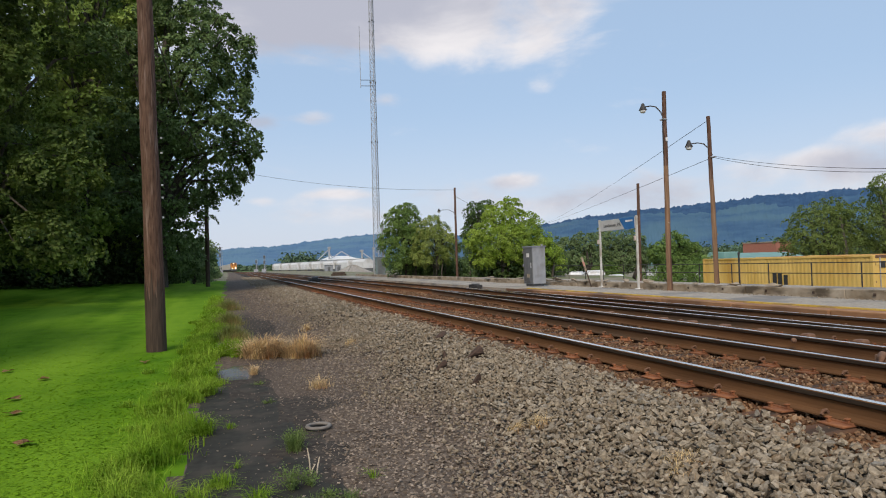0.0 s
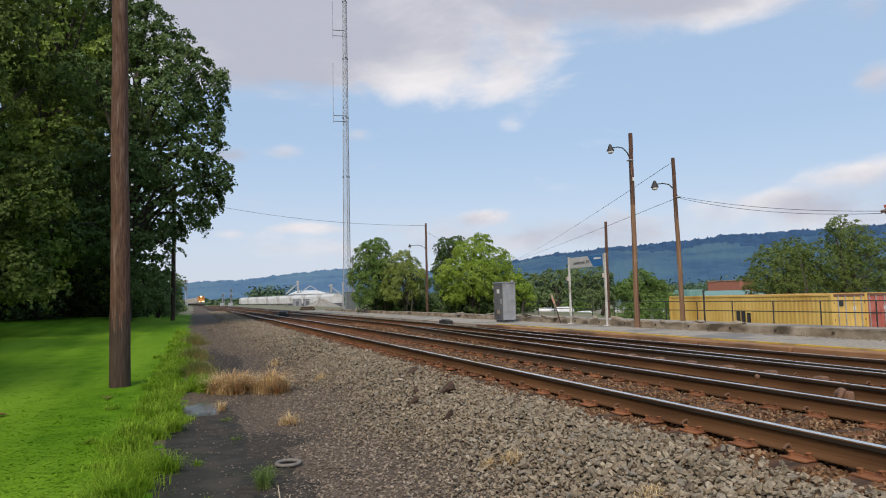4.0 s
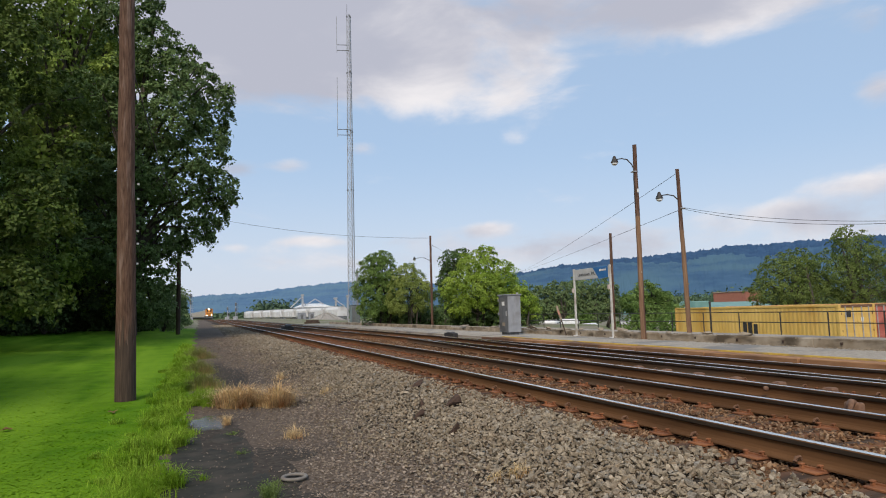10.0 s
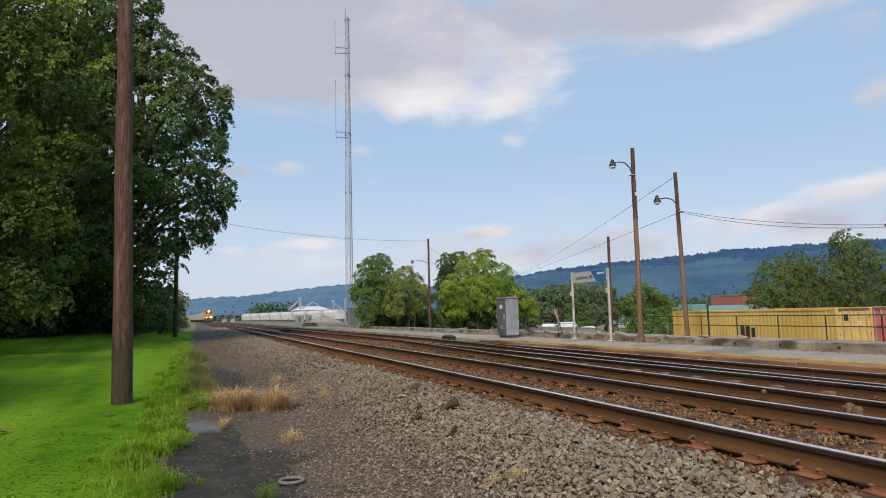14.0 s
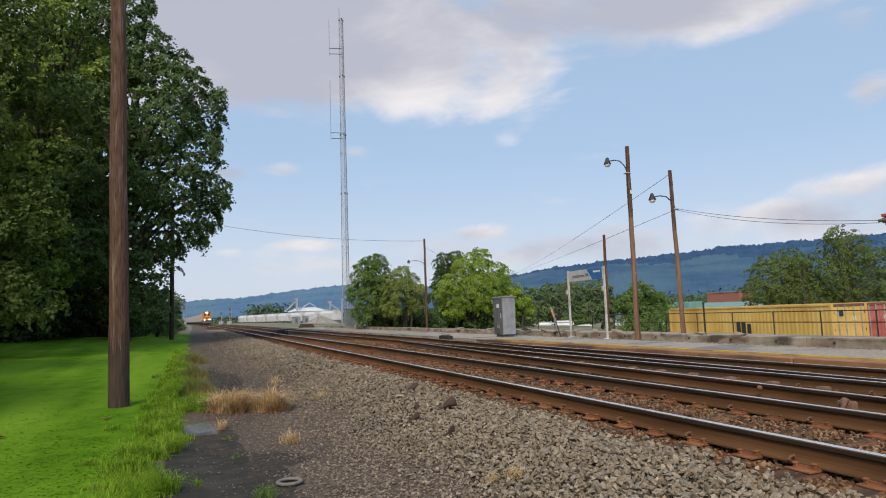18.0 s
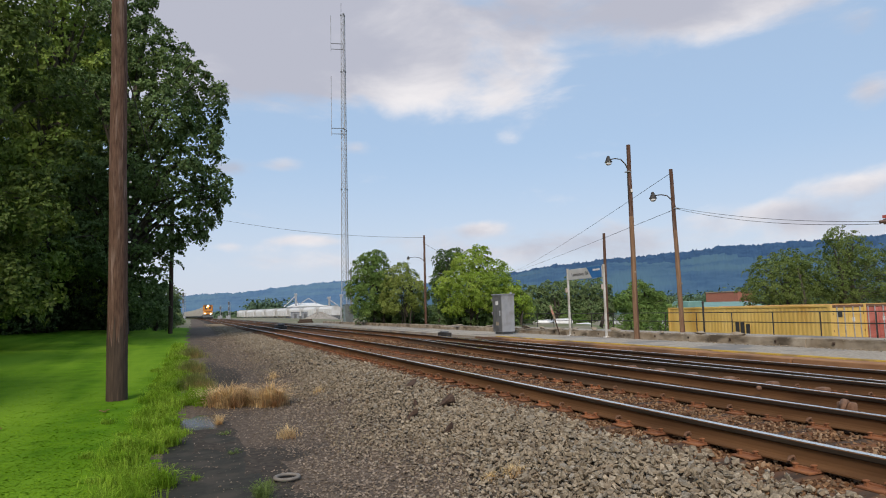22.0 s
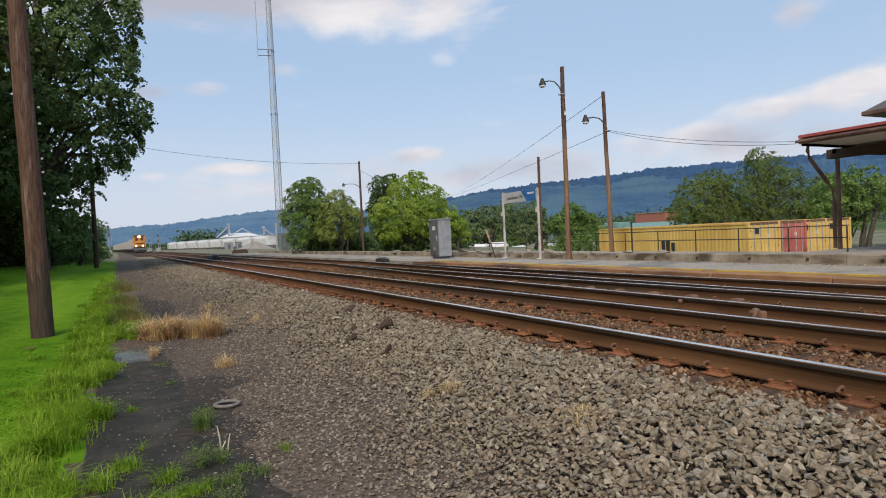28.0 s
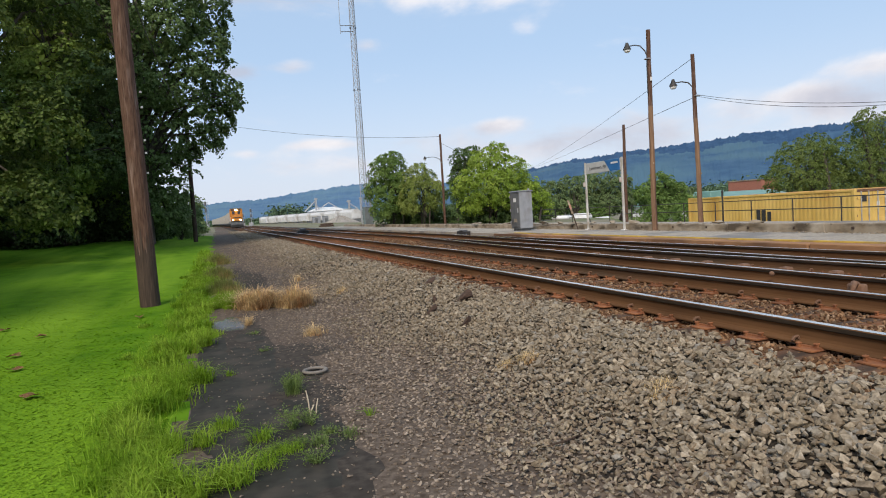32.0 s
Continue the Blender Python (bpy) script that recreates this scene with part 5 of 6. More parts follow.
def container(name, x, y, z, paint, label, rz=0.0):
    """A 12.2 m freight container; its doors face -y."""
    W, L, H = 2.44, 12.2, 2.59
    t = thing(name, x, y, z, label, "container", "row of freight containers", rz=rz)
    for s in (0, 1):
        bm = bmesh.new()
        n = 46
        xs = 0.03 if s == 0 else W - 0.03
        d = 0.014 if s == 0 else -0.014
        prev = None
        for k in range(n * 4 + 1):
            yy = 0.12 + (L - 0.24) * k / (n * 4)
            q = d if k % 4 in (1, 2) else 0.0
            pair = [bm.verts.new((xs + q, yy, 0.15)), bm.verts.new((xs + q, yy, H - 0.1))]
            if prev:
                bm.faces.new((prev[0], pair[0], pair[1], prev[1]))
            prev = pair
        part("side_wall", bm, paint, t)
        part("top_rail", boxes((xs - 0.03, xs + 0.03, 0.1, L - 0.1, H - 0.1, H), bevel=0.008), paint, t)
        part("bottom_rail", boxes((xs - 0.03, xs + 0.03, 0.1, L - 0.1, 0.0, 0.15), bevel=0.008), paint, t)
        for yy in (0.0, L - 0.16):
            part("corner_post", boxes((0 if s == 0 else W - 0.16, 0.16 if s == 0 else W, yy, yy + 0.16, 0.0, H + 0.006), bevel=0.01), paint, t)
    part("roof", boxes((0.06, W - 0.06, 0.1, L - 0.1, H - 0.06, H - 0.02)), mat("container_roof", (0.30, 0.24, 0.16), (0.5, 0.42, 0.28), 1.5, 0.8, c=(0.22, 0.10, 0.05), cscale=0.8), t)
    part("floor", boxes((0.06, W - 0.06, 0.1, L - 0.1, 0.02, 0.12)), M_RUST, t)
    part("front_wall", boxes((0.1, W - 0.1, L - 0.08, L - 0.02, 0.1, H - 0.1)), paint, t)
    part("door_header", boxes((0.16, W - 0.16, 0.02, 0.14, H - 0.14, H - 0.004), bevel=0.008), M_RUST, t, "rusty door header")
    for s in (0, 1):
        a, b = (0.16, W / 2 - 0.01) if s == 0 else (W / 2 + 0.01, W - 0.16)
        d = part("door", boxes((a, b, 0.04, 0.09, 0.12, H - 0.15), bevel=0.006), paint, t)
        for zz in (0.35, 0.95, 1.55, 2.1):
            part("rib", boxes((a + 0.05, b - 0.05, 0.022, 0.04, zz, zz + 0.22), bevel=0.006), paint, d)
        for f in (0.27, 0.73):
            xx = a + (b - a) * f
            part("locking_bar", tube(bmesh.new(), [(xx, 0.0, 0.1), (xx, 0.0, H - 0.1)], 0.028, 6), M_GALV, d, "grey locking bar")
        for zz in (0.4, 1.25, 2.1):
            part("hinge", boxes((a - 0.03 if s == 0 else b - 0.03, a + 0.05 if s == 0 else b + 0.03, 0.01, 0.05, zz, zz + 0.1)), M_RUST, d)
    if paint is not M_RED:
        part("emblem", boxes((0.42, 0.80, 0.008, 0.02, 1.98, 2.30), bevel=0.004), M_BLACK, t, "black square emblem")
    part("placard", boxes((1.45, 1.62, 0.008, 0.02, 1.75, 1.95)), M_WHITE, t, "white placard")
    return t


M_CONT = mat("yellow_container_paint", (0.62, 0.40, 0.10), (0.74, 0.50, 0.15), 0.9, 0.55, c=(0.50, 0.27, 0.05), cscale=0.5, cmix=(0.5, 0.75), stretch=(1, 1, 0.3))
M_RED = mat("faded_red_container_paint", (0.42, 0.10, 0.075), (0.52, 0.17, 0.13), 1.2, 0.6, c=(0.30, 0.07, 0.05), cscale=0.8)
for k, (dx, dy, paint) in enumerate(((0, 0, M_CONT), (2.53, -0.05, M_RED), (5.06, 0.12, M_CONT), (7.6, 0.0, M_CONT))):
    C = container("freight_container", 29.3 + dx, 22.9 + dy + 0.11 * dx, -1.17, paint, "faded red freight container in a row" if paint is M_RED else "yellow corrugated freight container standing in the yard", rz=-2)
    if k == 0:
        for j, (yy, hh, w) in enumerate(((5.2, 0.70, 0.25), (5.6, 0.82, 0.27), (5.98, 0.82, 0.27))):
            part("side_letter", boxes((-0.012, 0.02, yy, yy + w, 0.9, 0.9 + hh)), M_BLACK, C, "tall black painted bar")

# ---- station building ----


def station():
    wall_m = mat("cream_render", (0.42, 0.38, 0.30), (0.52, 0.47, 0.38), 3, 0.85, c=(0.36, 0.31, 0.24), cscale=0.8)
    brown = mat("brown_painted_steel", (0.10, 0.055, 0.042), (0.16, 0.085, 0.062), 6, 0.6, c=(0.2, 0.12, 0.09), cscale=2)
    tile = mat("red_roof_metal", (0.32, 0.055, 0.045), (0.45, 0.10, 0.08), 5, 0.7, rand=0.2)
    slate = mat("grey_slate", (0.09, 0.09, 0.088), (0.15, 0.148, 0.14), 8, 0.8, rand=0.2)
    soffit = mat("soffit_boards", (0.46, 0.41, 0.34), (0.58, 0.52, 0.44), 5, 0.8, stretch=(3, 0.4, 1))
    c = thing("platform_canopy", 0, 0, 0, "red-roofed station canopy on brown posts", "canopy")
    # roof slab slopes up from the track-side eave to the building
    x0, x1, y0, y1, z0, z1 = 13.72, 19.2, -14.0, 9.25, 3.23, 3.16
    bm = bmesh.new()
    lo = [bm.verts.new(v) for v in ((x0, y0, z0), (x1, y0, z1), (x1, y1, z1), (x0, y1, z0))]
    hi = [bm.verts.new(v.co + Vector((0, 0, 0.10))) for v in lo]
    bm.faces.new(lo[::-1]); bm.faces.new(hi)
    for k in range(4):
        bm.faces.new((lo[k], lo[(k + 1) % 4], hi[(k + 1) % 4], hi[k]))
    part("deck", bm, soffit, c)
    nx = 9
    for k in range(nx):
        for j in range(6):
            xa, xb = x0 - 0.06 + (x1 - x0) * k / nx, x0 + (x1 - x0) * (k + 1) / nx
            za, zb = z0 + (z1 - z0) * k / nx, z0 + (z1 - z0) * (k + 1) / nx
            ya, yb = y1 + 0.05 - j * 1.6, y1 + 0.05 - (j + 1) * 1.6 + 0.015
            bm = bmesh.new()
            v = [bm.verts.new(p) for p in ((xa, yb, za + 0.115), (xb, yb, zb + 0.105), (xb, ya, zb + 0.105), (xa, ya, za + 0.115))]
            u = [bm.verts.new(p.co + Vector((0, 0, 0.06))) for p in v]
            bm.faces.new(u)
            for q in range(4):
                bm.faces.new((v[q], v[(q + 1) % 4], u[(q + 1) % 4], u[q]))
            part("roof_panel", bm, tile, c)
    part("roof_sheet", boxes((x0 + 1, x1, y0, y1 - 9.7, z1 + 0.02, z1 + 0.12)), tile, c)
    part("fascia", boxes((x0 - 0.04, x0, y0, y1 + 0.06, z0 - 0.02, z0 + 0.10), bevel=0.01), brown, c)
    part("gutter", tube(bmesh.new(), [(x0 - 0.07, y0, z0 + 0.04), (x0 - 0.07, y1 + 0.1, z0 + 0.04)], 0.035, 8), brown, c)
    bm = bmesh.new()
    v = [bm.verts.new(p) for p in ((x0, y1 + 0.02, z0 - 0.06), (x1, y1 + 0.02, z1 - 0.06), (x1, y1 + 0.02, z1 + 0.1), (x0, y1 + 0.02, z0 + 0.1))]
    bm.faces.new(v)
    bmesh.ops.solidify(bm, geom=bm.faces[:], thickness=0.05)
    part("barge_board", bm, brown, c)
    part("beam", boxes((15.34, 15.56, y0, 9.75, 2.95, 3.17), bevel=0.01), M_POLEBASE, c, "dark roof beam")
    for y in (9.55, 4.2, -1.2, -6.6):
        part("post", tube(bmesh.new(), [(15.45, y, 0.78), (15.45, y, 2.97)], 0.05, 10), brown, c)
        part("tie_beam", boxes((15.34, 19.0, y - 0.06, y + 0.06, 3.05, 3.18), bevel=0.01), M_POLEBASE, c)
    part("downpipe", tube(bmesh.new(), [(14.0, 9.3, 3.22), (14.0, 9.32, 3.06), (14.14, 9.36, 2.9), (15.05, 9.56, 2.38), (15.38, 9.64, 2.2), (15.44, 9.66, 1.95), (15.44, 9.66, 0.8)], 0.045, 8), brown, c, "rusty brown downpipe")
    b = thing("station_building", 0, 0, 0, "cream-walled station building with grey hipped roof", "building")
    part("wall", boxes((19.4, 26, -16, 10.4, 1.5, 4.34)), wall_m, b, "cream rendered wall")
    part("plinth", boxes((19.34, 26.05, -16, 10.46, -1.3, 1.5)), M_POLEBASE, b, "dark lower wall")
    bm = bmesh.new()
    e = [bm.verts.new(p) for p in ((18.9, -17, 4.46), (26.9, -17, 4.46), (26.9, 10.9, 4.46), (18.9, 10.9, 4.46))]
    r = [bm.verts.new(p) for p in ((22.9, -12.5, 7.2), (22.9, 6.8, 7.2))]
    for f in ((e[0], e[1], r[0]), (e[1], e[2], r[1], r[0]), (e[2], e[3], r[1]), (e[3], e[0], r[0], r[1]), (e[3], e[2], e[1], e[0])):
        bm.faces.new(f)
    part("roof", bm, slate, b, "dark grey slate hipped roof")
    part("eave", boxes((18.85, 26.95, -17.05, 10.95, 4.33, 4.46), bevel=0.02), brown, b)
    for y in (-9, -4, 1, 6):
        w = part("window", boxes((19.32, 19.4, y, y + 1.2, 1.9, 3.3)), M_GLASS, b)
        part("frame", boxes((19.28, 19.33, y - 0.06, y + 1.26, 1.84, 1.92), (19.28, 19.33, y - 0.06, y + 1.26, 3.28, 3.36)), brown, w)


station()


def far_buildings():
    g = thing("valley_warehouse", 66, 72, -1.2, "low green-roofed warehouse in the valley", "building", rz=0)
    green = mat("green_metal_roof", (0.13, 0.26, 0.23), (0.18, 0.32, 0.285), 0.8, 0.6)
    part("wall", boxes((-4, 16, 0, 14, 0, 1.6)), M_WHITE, g)
    bm = bmesh.new()
    v = [bm.verts.new(p) for p in ((-4.6, -0.6, 1.5), (16.6, -0.6, 1.5), (16.6, 14.6, 1.5), (-4.6, 14.6, 1.5), (-4.6, 7, 3.1), (16.6, 7, 3.1))]
    for f in ((0, 1, 5, 4), (2, 3, 4, 5), (0, 4, 3), (1, 2, 5), (3, 2, 1, 0)):
        bm.faces.new([v[i] for i in f])
    part("roof", bm, green, g, "pale green metal roof")
    part("dormer", boxes((1.0, 3.6, 2.6, 6, 2.0, 3.3), bevel=0.1), green, g)
    q = thing("brick_building", 92, 92, -1.2, "red brick building beyond the warehouse", "building")
    part("wall", boxes((2.2, 6.2, 0, 8, 0, 4.9)), mat("red_brick", (0.28, 0.10, 0.07), (0.36, 0.15, 0.10), 6, 0.9), q)
    part("parapet", boxes((2.1, 6.3, -0.1, 8.1, 4.9, 5.1)), M_CONC, q)
    # grain store with its conveyor legs, far down the line
    s = thing("grain_store", 38.5, 268, -1.0, "white metal grain store with conveyor legs", "building")
    part("shed", boxes((0, 14, 0, 20, 0, 5.9)), M_WHITE, s)
    bm = bmesh.new()
    v = [bm.verts.new(p) for p in ((-0.3, -0.3, 5.6), (13.3, -0.3, 5.6), (13.3, 20, 5.6), (-0.3, 20, 5.6), (2.5, 10, 7.2), (10.5, 10, 7.2))]
    for f in ((0, 1, 5, 4), (2, 3, 4, 5), (0, 4, 3), (1, 2, 5)):
        bm.faces.new([v[i] for i in f])
    part("roof", bm, M_WHITE, s)
    for x, y, h in ((1.3, 2, 10.2), (14.5, -1, 8.6), (18.8, -4, 9.4)):
        part("elevator_leg", boxes((x - 0.35, x + 0.35, y - 0.35, y + 0.35, 0, h)), M_GALV, s)
        part("leg_head", boxes((x - 0.6, x + 0.6, y - 0.5, y + 0.5, h, h + 0.8), bevel=0.1), M_GALV, s)
    for a, b in (((1.5, 2, 10.2), (-3.6, 2, 5.5)), ((13.5, -1, 9), (17.5, -4, 5.6)), ((7, 5, 9.0), (3.5, 5, 6.8)), ((7, 5, 9.0), (10.5, 5, 6.8)), ((1.5, 2, 8), (3, 5, 6.6))):
        part("spout", tube(bmesh.new(), [a, b], 0.22, 6), M_GALV, s)
    m = thing("gravel_heap", 31.5, 172, -0.6, "heap of grey gravel beside the siding", "heap")
    bm = bmesh.new()
    bmesh.ops.create_cone(bm, segments=24, radius1=6, radius2=0.4, depth=2.6, cap_ends=True, matrix=pose(0, 0, 1.3))
    for v in bm.verts:
        v.co += Vector((RNG.uniform(-0.5, 0.5), RNG.uniform(-0.5, 0.5), 0))
    part("gravel", bm, mat("pale_gravel", (0.22, 0.20, 0.17), (0.36, 0.33, 0.29), 3, 0.95, 0.05, 6), m)
    for x, y, w in ((28.2, 200, 2.4), (31.6, 201, 1.6)):
        k = thing("relay_hut", x, y, -0.4, "small grey metal relay hut beside the siding", "hut", "relay huts")
        part("body", boxes((0, w, 0, 2, 0, 2.5), bevel=0.03), M_CABLT, k)
        part("roof", boxes((-0.1, w + 0.1, -0.1, 2.1, 2.5, 2.62)), M_GREYDK, k)
        part("door", boxes((w * 0.3, w * 0.3 + 0.8, -0.03, 0.0, 0.1, 2.1)), M_GREYDK, k)


far_buildings()


def hopper_row():
    """Covered hopper wagons standing on the far siding."""
    shell = mat("white_hopper_paint", (0.56, 0.56, 0.55), (0.68, 0.68, 0.67), 0.6, 0.6, c=(0.45, 0.43, 0.40), cscale=0.3)

    def one(x, y, rz):
        t = thing("hopper_wagon", x, y, -0.35, "white covered hopper wagon on the siding", "railway wagon", "standing hopper wagons", rz=rz)
        bm = bmesh.new()
        prof = [(-1.5, 1.2), (-1.6, 3.4), (-1.2, 4.1), (0, 4.35), (1.2, 4.1), (1.6, 3.4), (1.5, 1.2)]
        rings = [[bm.verts.new((px, yy, pz)) for px, pz in prof] for yy in (-7.4, 7.4)]
        for k in range(6):
            bm.faces.new((rings[0][k], rings[1][k], rings[1][k + 1], rings[0][k + 1]))
        bm.faces.new(rings[0]); bm.faces.new(rings[1][::-1])
        part("body", bm, shell, t)
        part("roof_walk", boxes((-0.4, 0.4, -7.6, 7.6, 4.36, 4.46)), M_GALV, t)
        for yy in (-5.0, 0, 5.0):
            bm = bmesh.new()
            bmesh.ops.create_cone(bm, segments=4, radius1=0.5, radius2=2.1, depth=1.2, cap_ends=True, matrix=pose(0, yy, 0.65, 0, 0, 45))
            part("outlet", bm, shell, t)
        for yy in (-7.0, 7.0):
            part("end_frame", boxes((-1.4, 1.4, yy - 0.6, yy + 0.6, 0.7, 1.1)), M_GREYDK, t)
            part("bogie", boxes((-1.2, 1.2, yy - 1.1, yy + 1.1, 0.0, 0.65), bevel=0.1), M_GREYDK, t)
        for k in range(7):
            part("side_rib", boxes((-1.66, -1.58, -6.9 + 2.3 * k - 0.06, -6.9 + 2.3 * k + 0.06, 1.2, 3.4)), shell, t)
        return t
    first = one(43.0, 219, 9.5)
    for k in range(1, 8):
        f = k * 16.6
        copy_thing(first, pose(43.0 - f * 0.165, 219 + f * 0.985, -0.35, 0, 0, 9.5))


hopper_row()


def signals():
    def mast_of(x, y, z, h, heads):
        t = thing("railway_signal", x, y, z, "railway signal mast with black heads and ladder", "signal", "railway signals")
        part("mast", tube(bmesh.new(), [(0, 0, 0), (0, 0, h)], 0.11, 8), M_GALV, t)
        bm = bmesh.new()
        for s in (-0.22, 0.22):
            tube(bm, [(0.5 + s, 0.3, 0), (0.3 + s, 0.1, h - 0.3)], 0.035, 4)
        for k in range(int(h / 0.5)):
            box(bm, 0.2, 0.8, 0.1, 0.2, k * 0.5 + 0.3, k * 0.5 + 0.36)
        part("ladder", bm, M_GALV, t)
        for z0 in heads:
            part("signal_head", boxes((-0.30, 0.30, -0.35, 0.1, z0, z0 + 1.1), bevel=0.1), M_GREYDK, t, "black signal head")
        part("case", boxes((-0.9, 0.6, -0.5, 0.5, 0, 1.3), bevel=0.05), M_GALV, t)
    mast_of(12.4, 246, 0.3, 6.4, (5.1, 3.2))
    mast_of(9.7, 250, 0.3, 5.0, (3.6,))
    mast_of(-2.35, 200, 0.4, 8.2, (6.9, 5.0))


signals()


def yard_things():
    c = thing("parked_truck", 29.2, 51.0, -1.18, "white parked pickup truck in the yard", "truck", rz=-40)
    car = bmesh.new()
    box(car, -0.95, 0.95, -2.6, 2.6, 0.45, 1.15, 0.12)
    box(car, -0.85, 0.85, -1.0, 0.9, 1.15, 1.75, 0.2)
    part("body", car, M_WHITE, c)
    part("window", boxes((-0.87, 0.87, -0.75, 0.65, 1.25, 1.6), bevel=0.1), M_GLASS, c)
    for x in (-0.85, 0.85):
        for y in (-1.6, 1.6):
            bm = bmesh.new()
            tube(bm, [(x - 0.12, y, 0.38), (x + 0.12, y, 0.38)], 0.38, 14)
            part("wheel", bm, M_BLACK, c)
    copy_thing(c, pose(32.5, 53.0, -1.18, 0, 0, -20))
    for x, y in ((30.2, 46.0),):
        t = thing("gas_tank", x, y, -1.18, "white horizontal gas tank on legs", "tank", rz=25)
        bm = bmesh.new()
        tube(bm, [(-0.85, 0, 1.05), (-0.75, 0, 1.05), (0.75, 0, 1.05), (0.85, 0, 1.05)], [0.3, 0.45, 0.45, 0.3], 14)
        part("vessel", bm, M_WHITE, t)
        for q in (-0.5, 0.5):
            part("leg", boxes((q - 0.1, q + 0.1, -0.4, 0.4, 0, 0.7)), M_CONC, t)


yard_things()

# ---- plants and small things by the path ----


def blades(P, h, lean, width):
    """Thin bent grass blades, two faces each."""
    n = len(P)
    a = RNG.uniform(0, 2 * np.pi, n)
    d = np.stack([np.cos(a), np.sin(a), np.zeros(n)], 1)
    s = np.stack([-np.sin(a), np.cos(a), np.zeros(n)], 1) * width[:, None]
    l = RNG.uniform(0.15, 1.0, n)[:, None] * lean
    up, hh = np.array([0, 0, 1.0]), h[:, None]
    m = P + d * (hh * l * 0.3) + up * (hh * 0.6)
    t = P + d * (hh * l) + up * (hh * (1 - 0.3 * l))
    V = np.stack([P - s, P + s, m + s * 0.8, m - s * 0.8, t + s * 0.15, t - s * 0.15], 1)
    k = 6 * np.arange(n)[:, None]
    F = np.concatenate([k + np.array([0, 1, 2, 3]), k + np.array([3, 2, 4, 5])])
    return V.reshape(-1, 3), F


def lawn_grass():
    n = 60000
    y = 3.0 + RNG.exponential(4.2, n)
    y[:7000] = RNG.uniform(-6, 3.2, 7000)
    y = np.where(y > 44, RNG.uniform(3, 20, n), y)
    x = -0.28 - 0.18 * sstep(y, 1, 5) * (1 - sstep(y, 8, 11)) - RNG.random(n) ** 1.25 * (1.6 + 0.42 * np.abs(y))
    P = np.stack([x, y, height(x, y) - 0.005], 1)
    k = 1 + 0.02 * y
    ob = new("lawn_grass", soup(*leaves(P + np.array([0, 0, 0.006]), np.tile((0.0, 0.0, 2.6), (n, 1)), RNG.uniform(0.02, 0.045, n) * k), M_BLADE))
    tagged(ob, "short mown bright green lawn grass", "grass", kind="stuff")
    # longer unmown fringe at the path's edge
    n = 22000
    y = 2.6 + 30 * RNG.random(n) ** 1.8
    y[:2500] = RNG.uniform(-7, 2.6, 2500)
    x = -0.46 - 0.16 * sstep(y, 1, 5) * (1 - sstep(y, 8, 11)) + 0.09 * np.sin(2.1 * y) + 0.08 * np.sin(5.3 * y) + RNG.normal(0, 0.125, n)
    clump = 0.38 + 0.42 * np.sin(3.7 * y + 4 * x) ** 4 + 0.5 * np.sin(8.1 * y - 7 * x + 1) ** 4 + 0.4 * np.sin(17 * y + 13 * x) ** 6
    keep = RNG.random(n) < clump
    x, y, clump = x[keep], y[keep], clump[keep]
    n = len(x)
    P = np.stack([x, y, height(x, y) - 0.01], 1)
    ob = new("grass_fringe", soup(*blades(P, RNG.uniform(0.03, 0.15, n) * (0.3 + clump) * 1.1, 1.25, 0.0022 * (1 + 0.09 * y)), M_TALL))
    tagged(ob, "long unmown grass fringing the path", "grass", kind="stuff")
    # leaning tussocks along the same edge
    m = 250
    cy = 2.2 + 22 * RNG.random(m) ** 1.5
    cx = -0.44 - 0.16 * sstep(cy, 1, 5) * (1 - sstep(cy, 8, 11)) + 0.10 * np.sin(2.1 * cy) + 0.10 * (1 - sstep(cy, 4.5, 6.5)) + RNG.normal(0, 0.19, m)
    tall, wide = RNG.uniform(0.07, 0.27, m) * (1 - 0.4 * (cx < -0.75)), RNG.uniform(0.04, 0.12, m)
    per = 130
    q = RNG.normal(0, 1, (m, per, 2)) * wide[:, None, None] * 0.6
    px, py = (cx[:, None] + q[..., 0]).ravel(), (cy[:, None] + q[..., 1]).ravel()
    h = (tall[:, None] * RNG.uniform(0.35, 1.1, (m, per))).ravel()
    ob = new("grass_tussocks", soup(*blades(np.stack([px, py, height(px, py) - 0.01], 1), h, 1.5, 0.0026 * (1 + 0.07 * py)), M_TALL))
    tagged(ob, "leaning light green grass tussocks beside the mud", "grass", kind="stuff")


lawn_grass()


def tuft(name, x, y, r, h, n, material, label, group, width=0.003, lean=0.9):
    n = int(n * 1.3)
    t = thing(name, x, y, float(height(x, y)), label, "grass" if "grass" in name else "weed", group)
    q = RNG.normal(0, r * 0.5, (n, 2))
    P = np.concatenate([q, np.full((n, 1), -0.01)], 1)
    hh = RNG.uniform(0.2, 1.0, n) ** 0.8 * h * np.exp(-(q ** 2).sum(1) / (r * r * 1.4))
    part("foliage", soup(*blades(P, hh + 0.03, lean, np.full(n, width)), material), None, t)
    return t


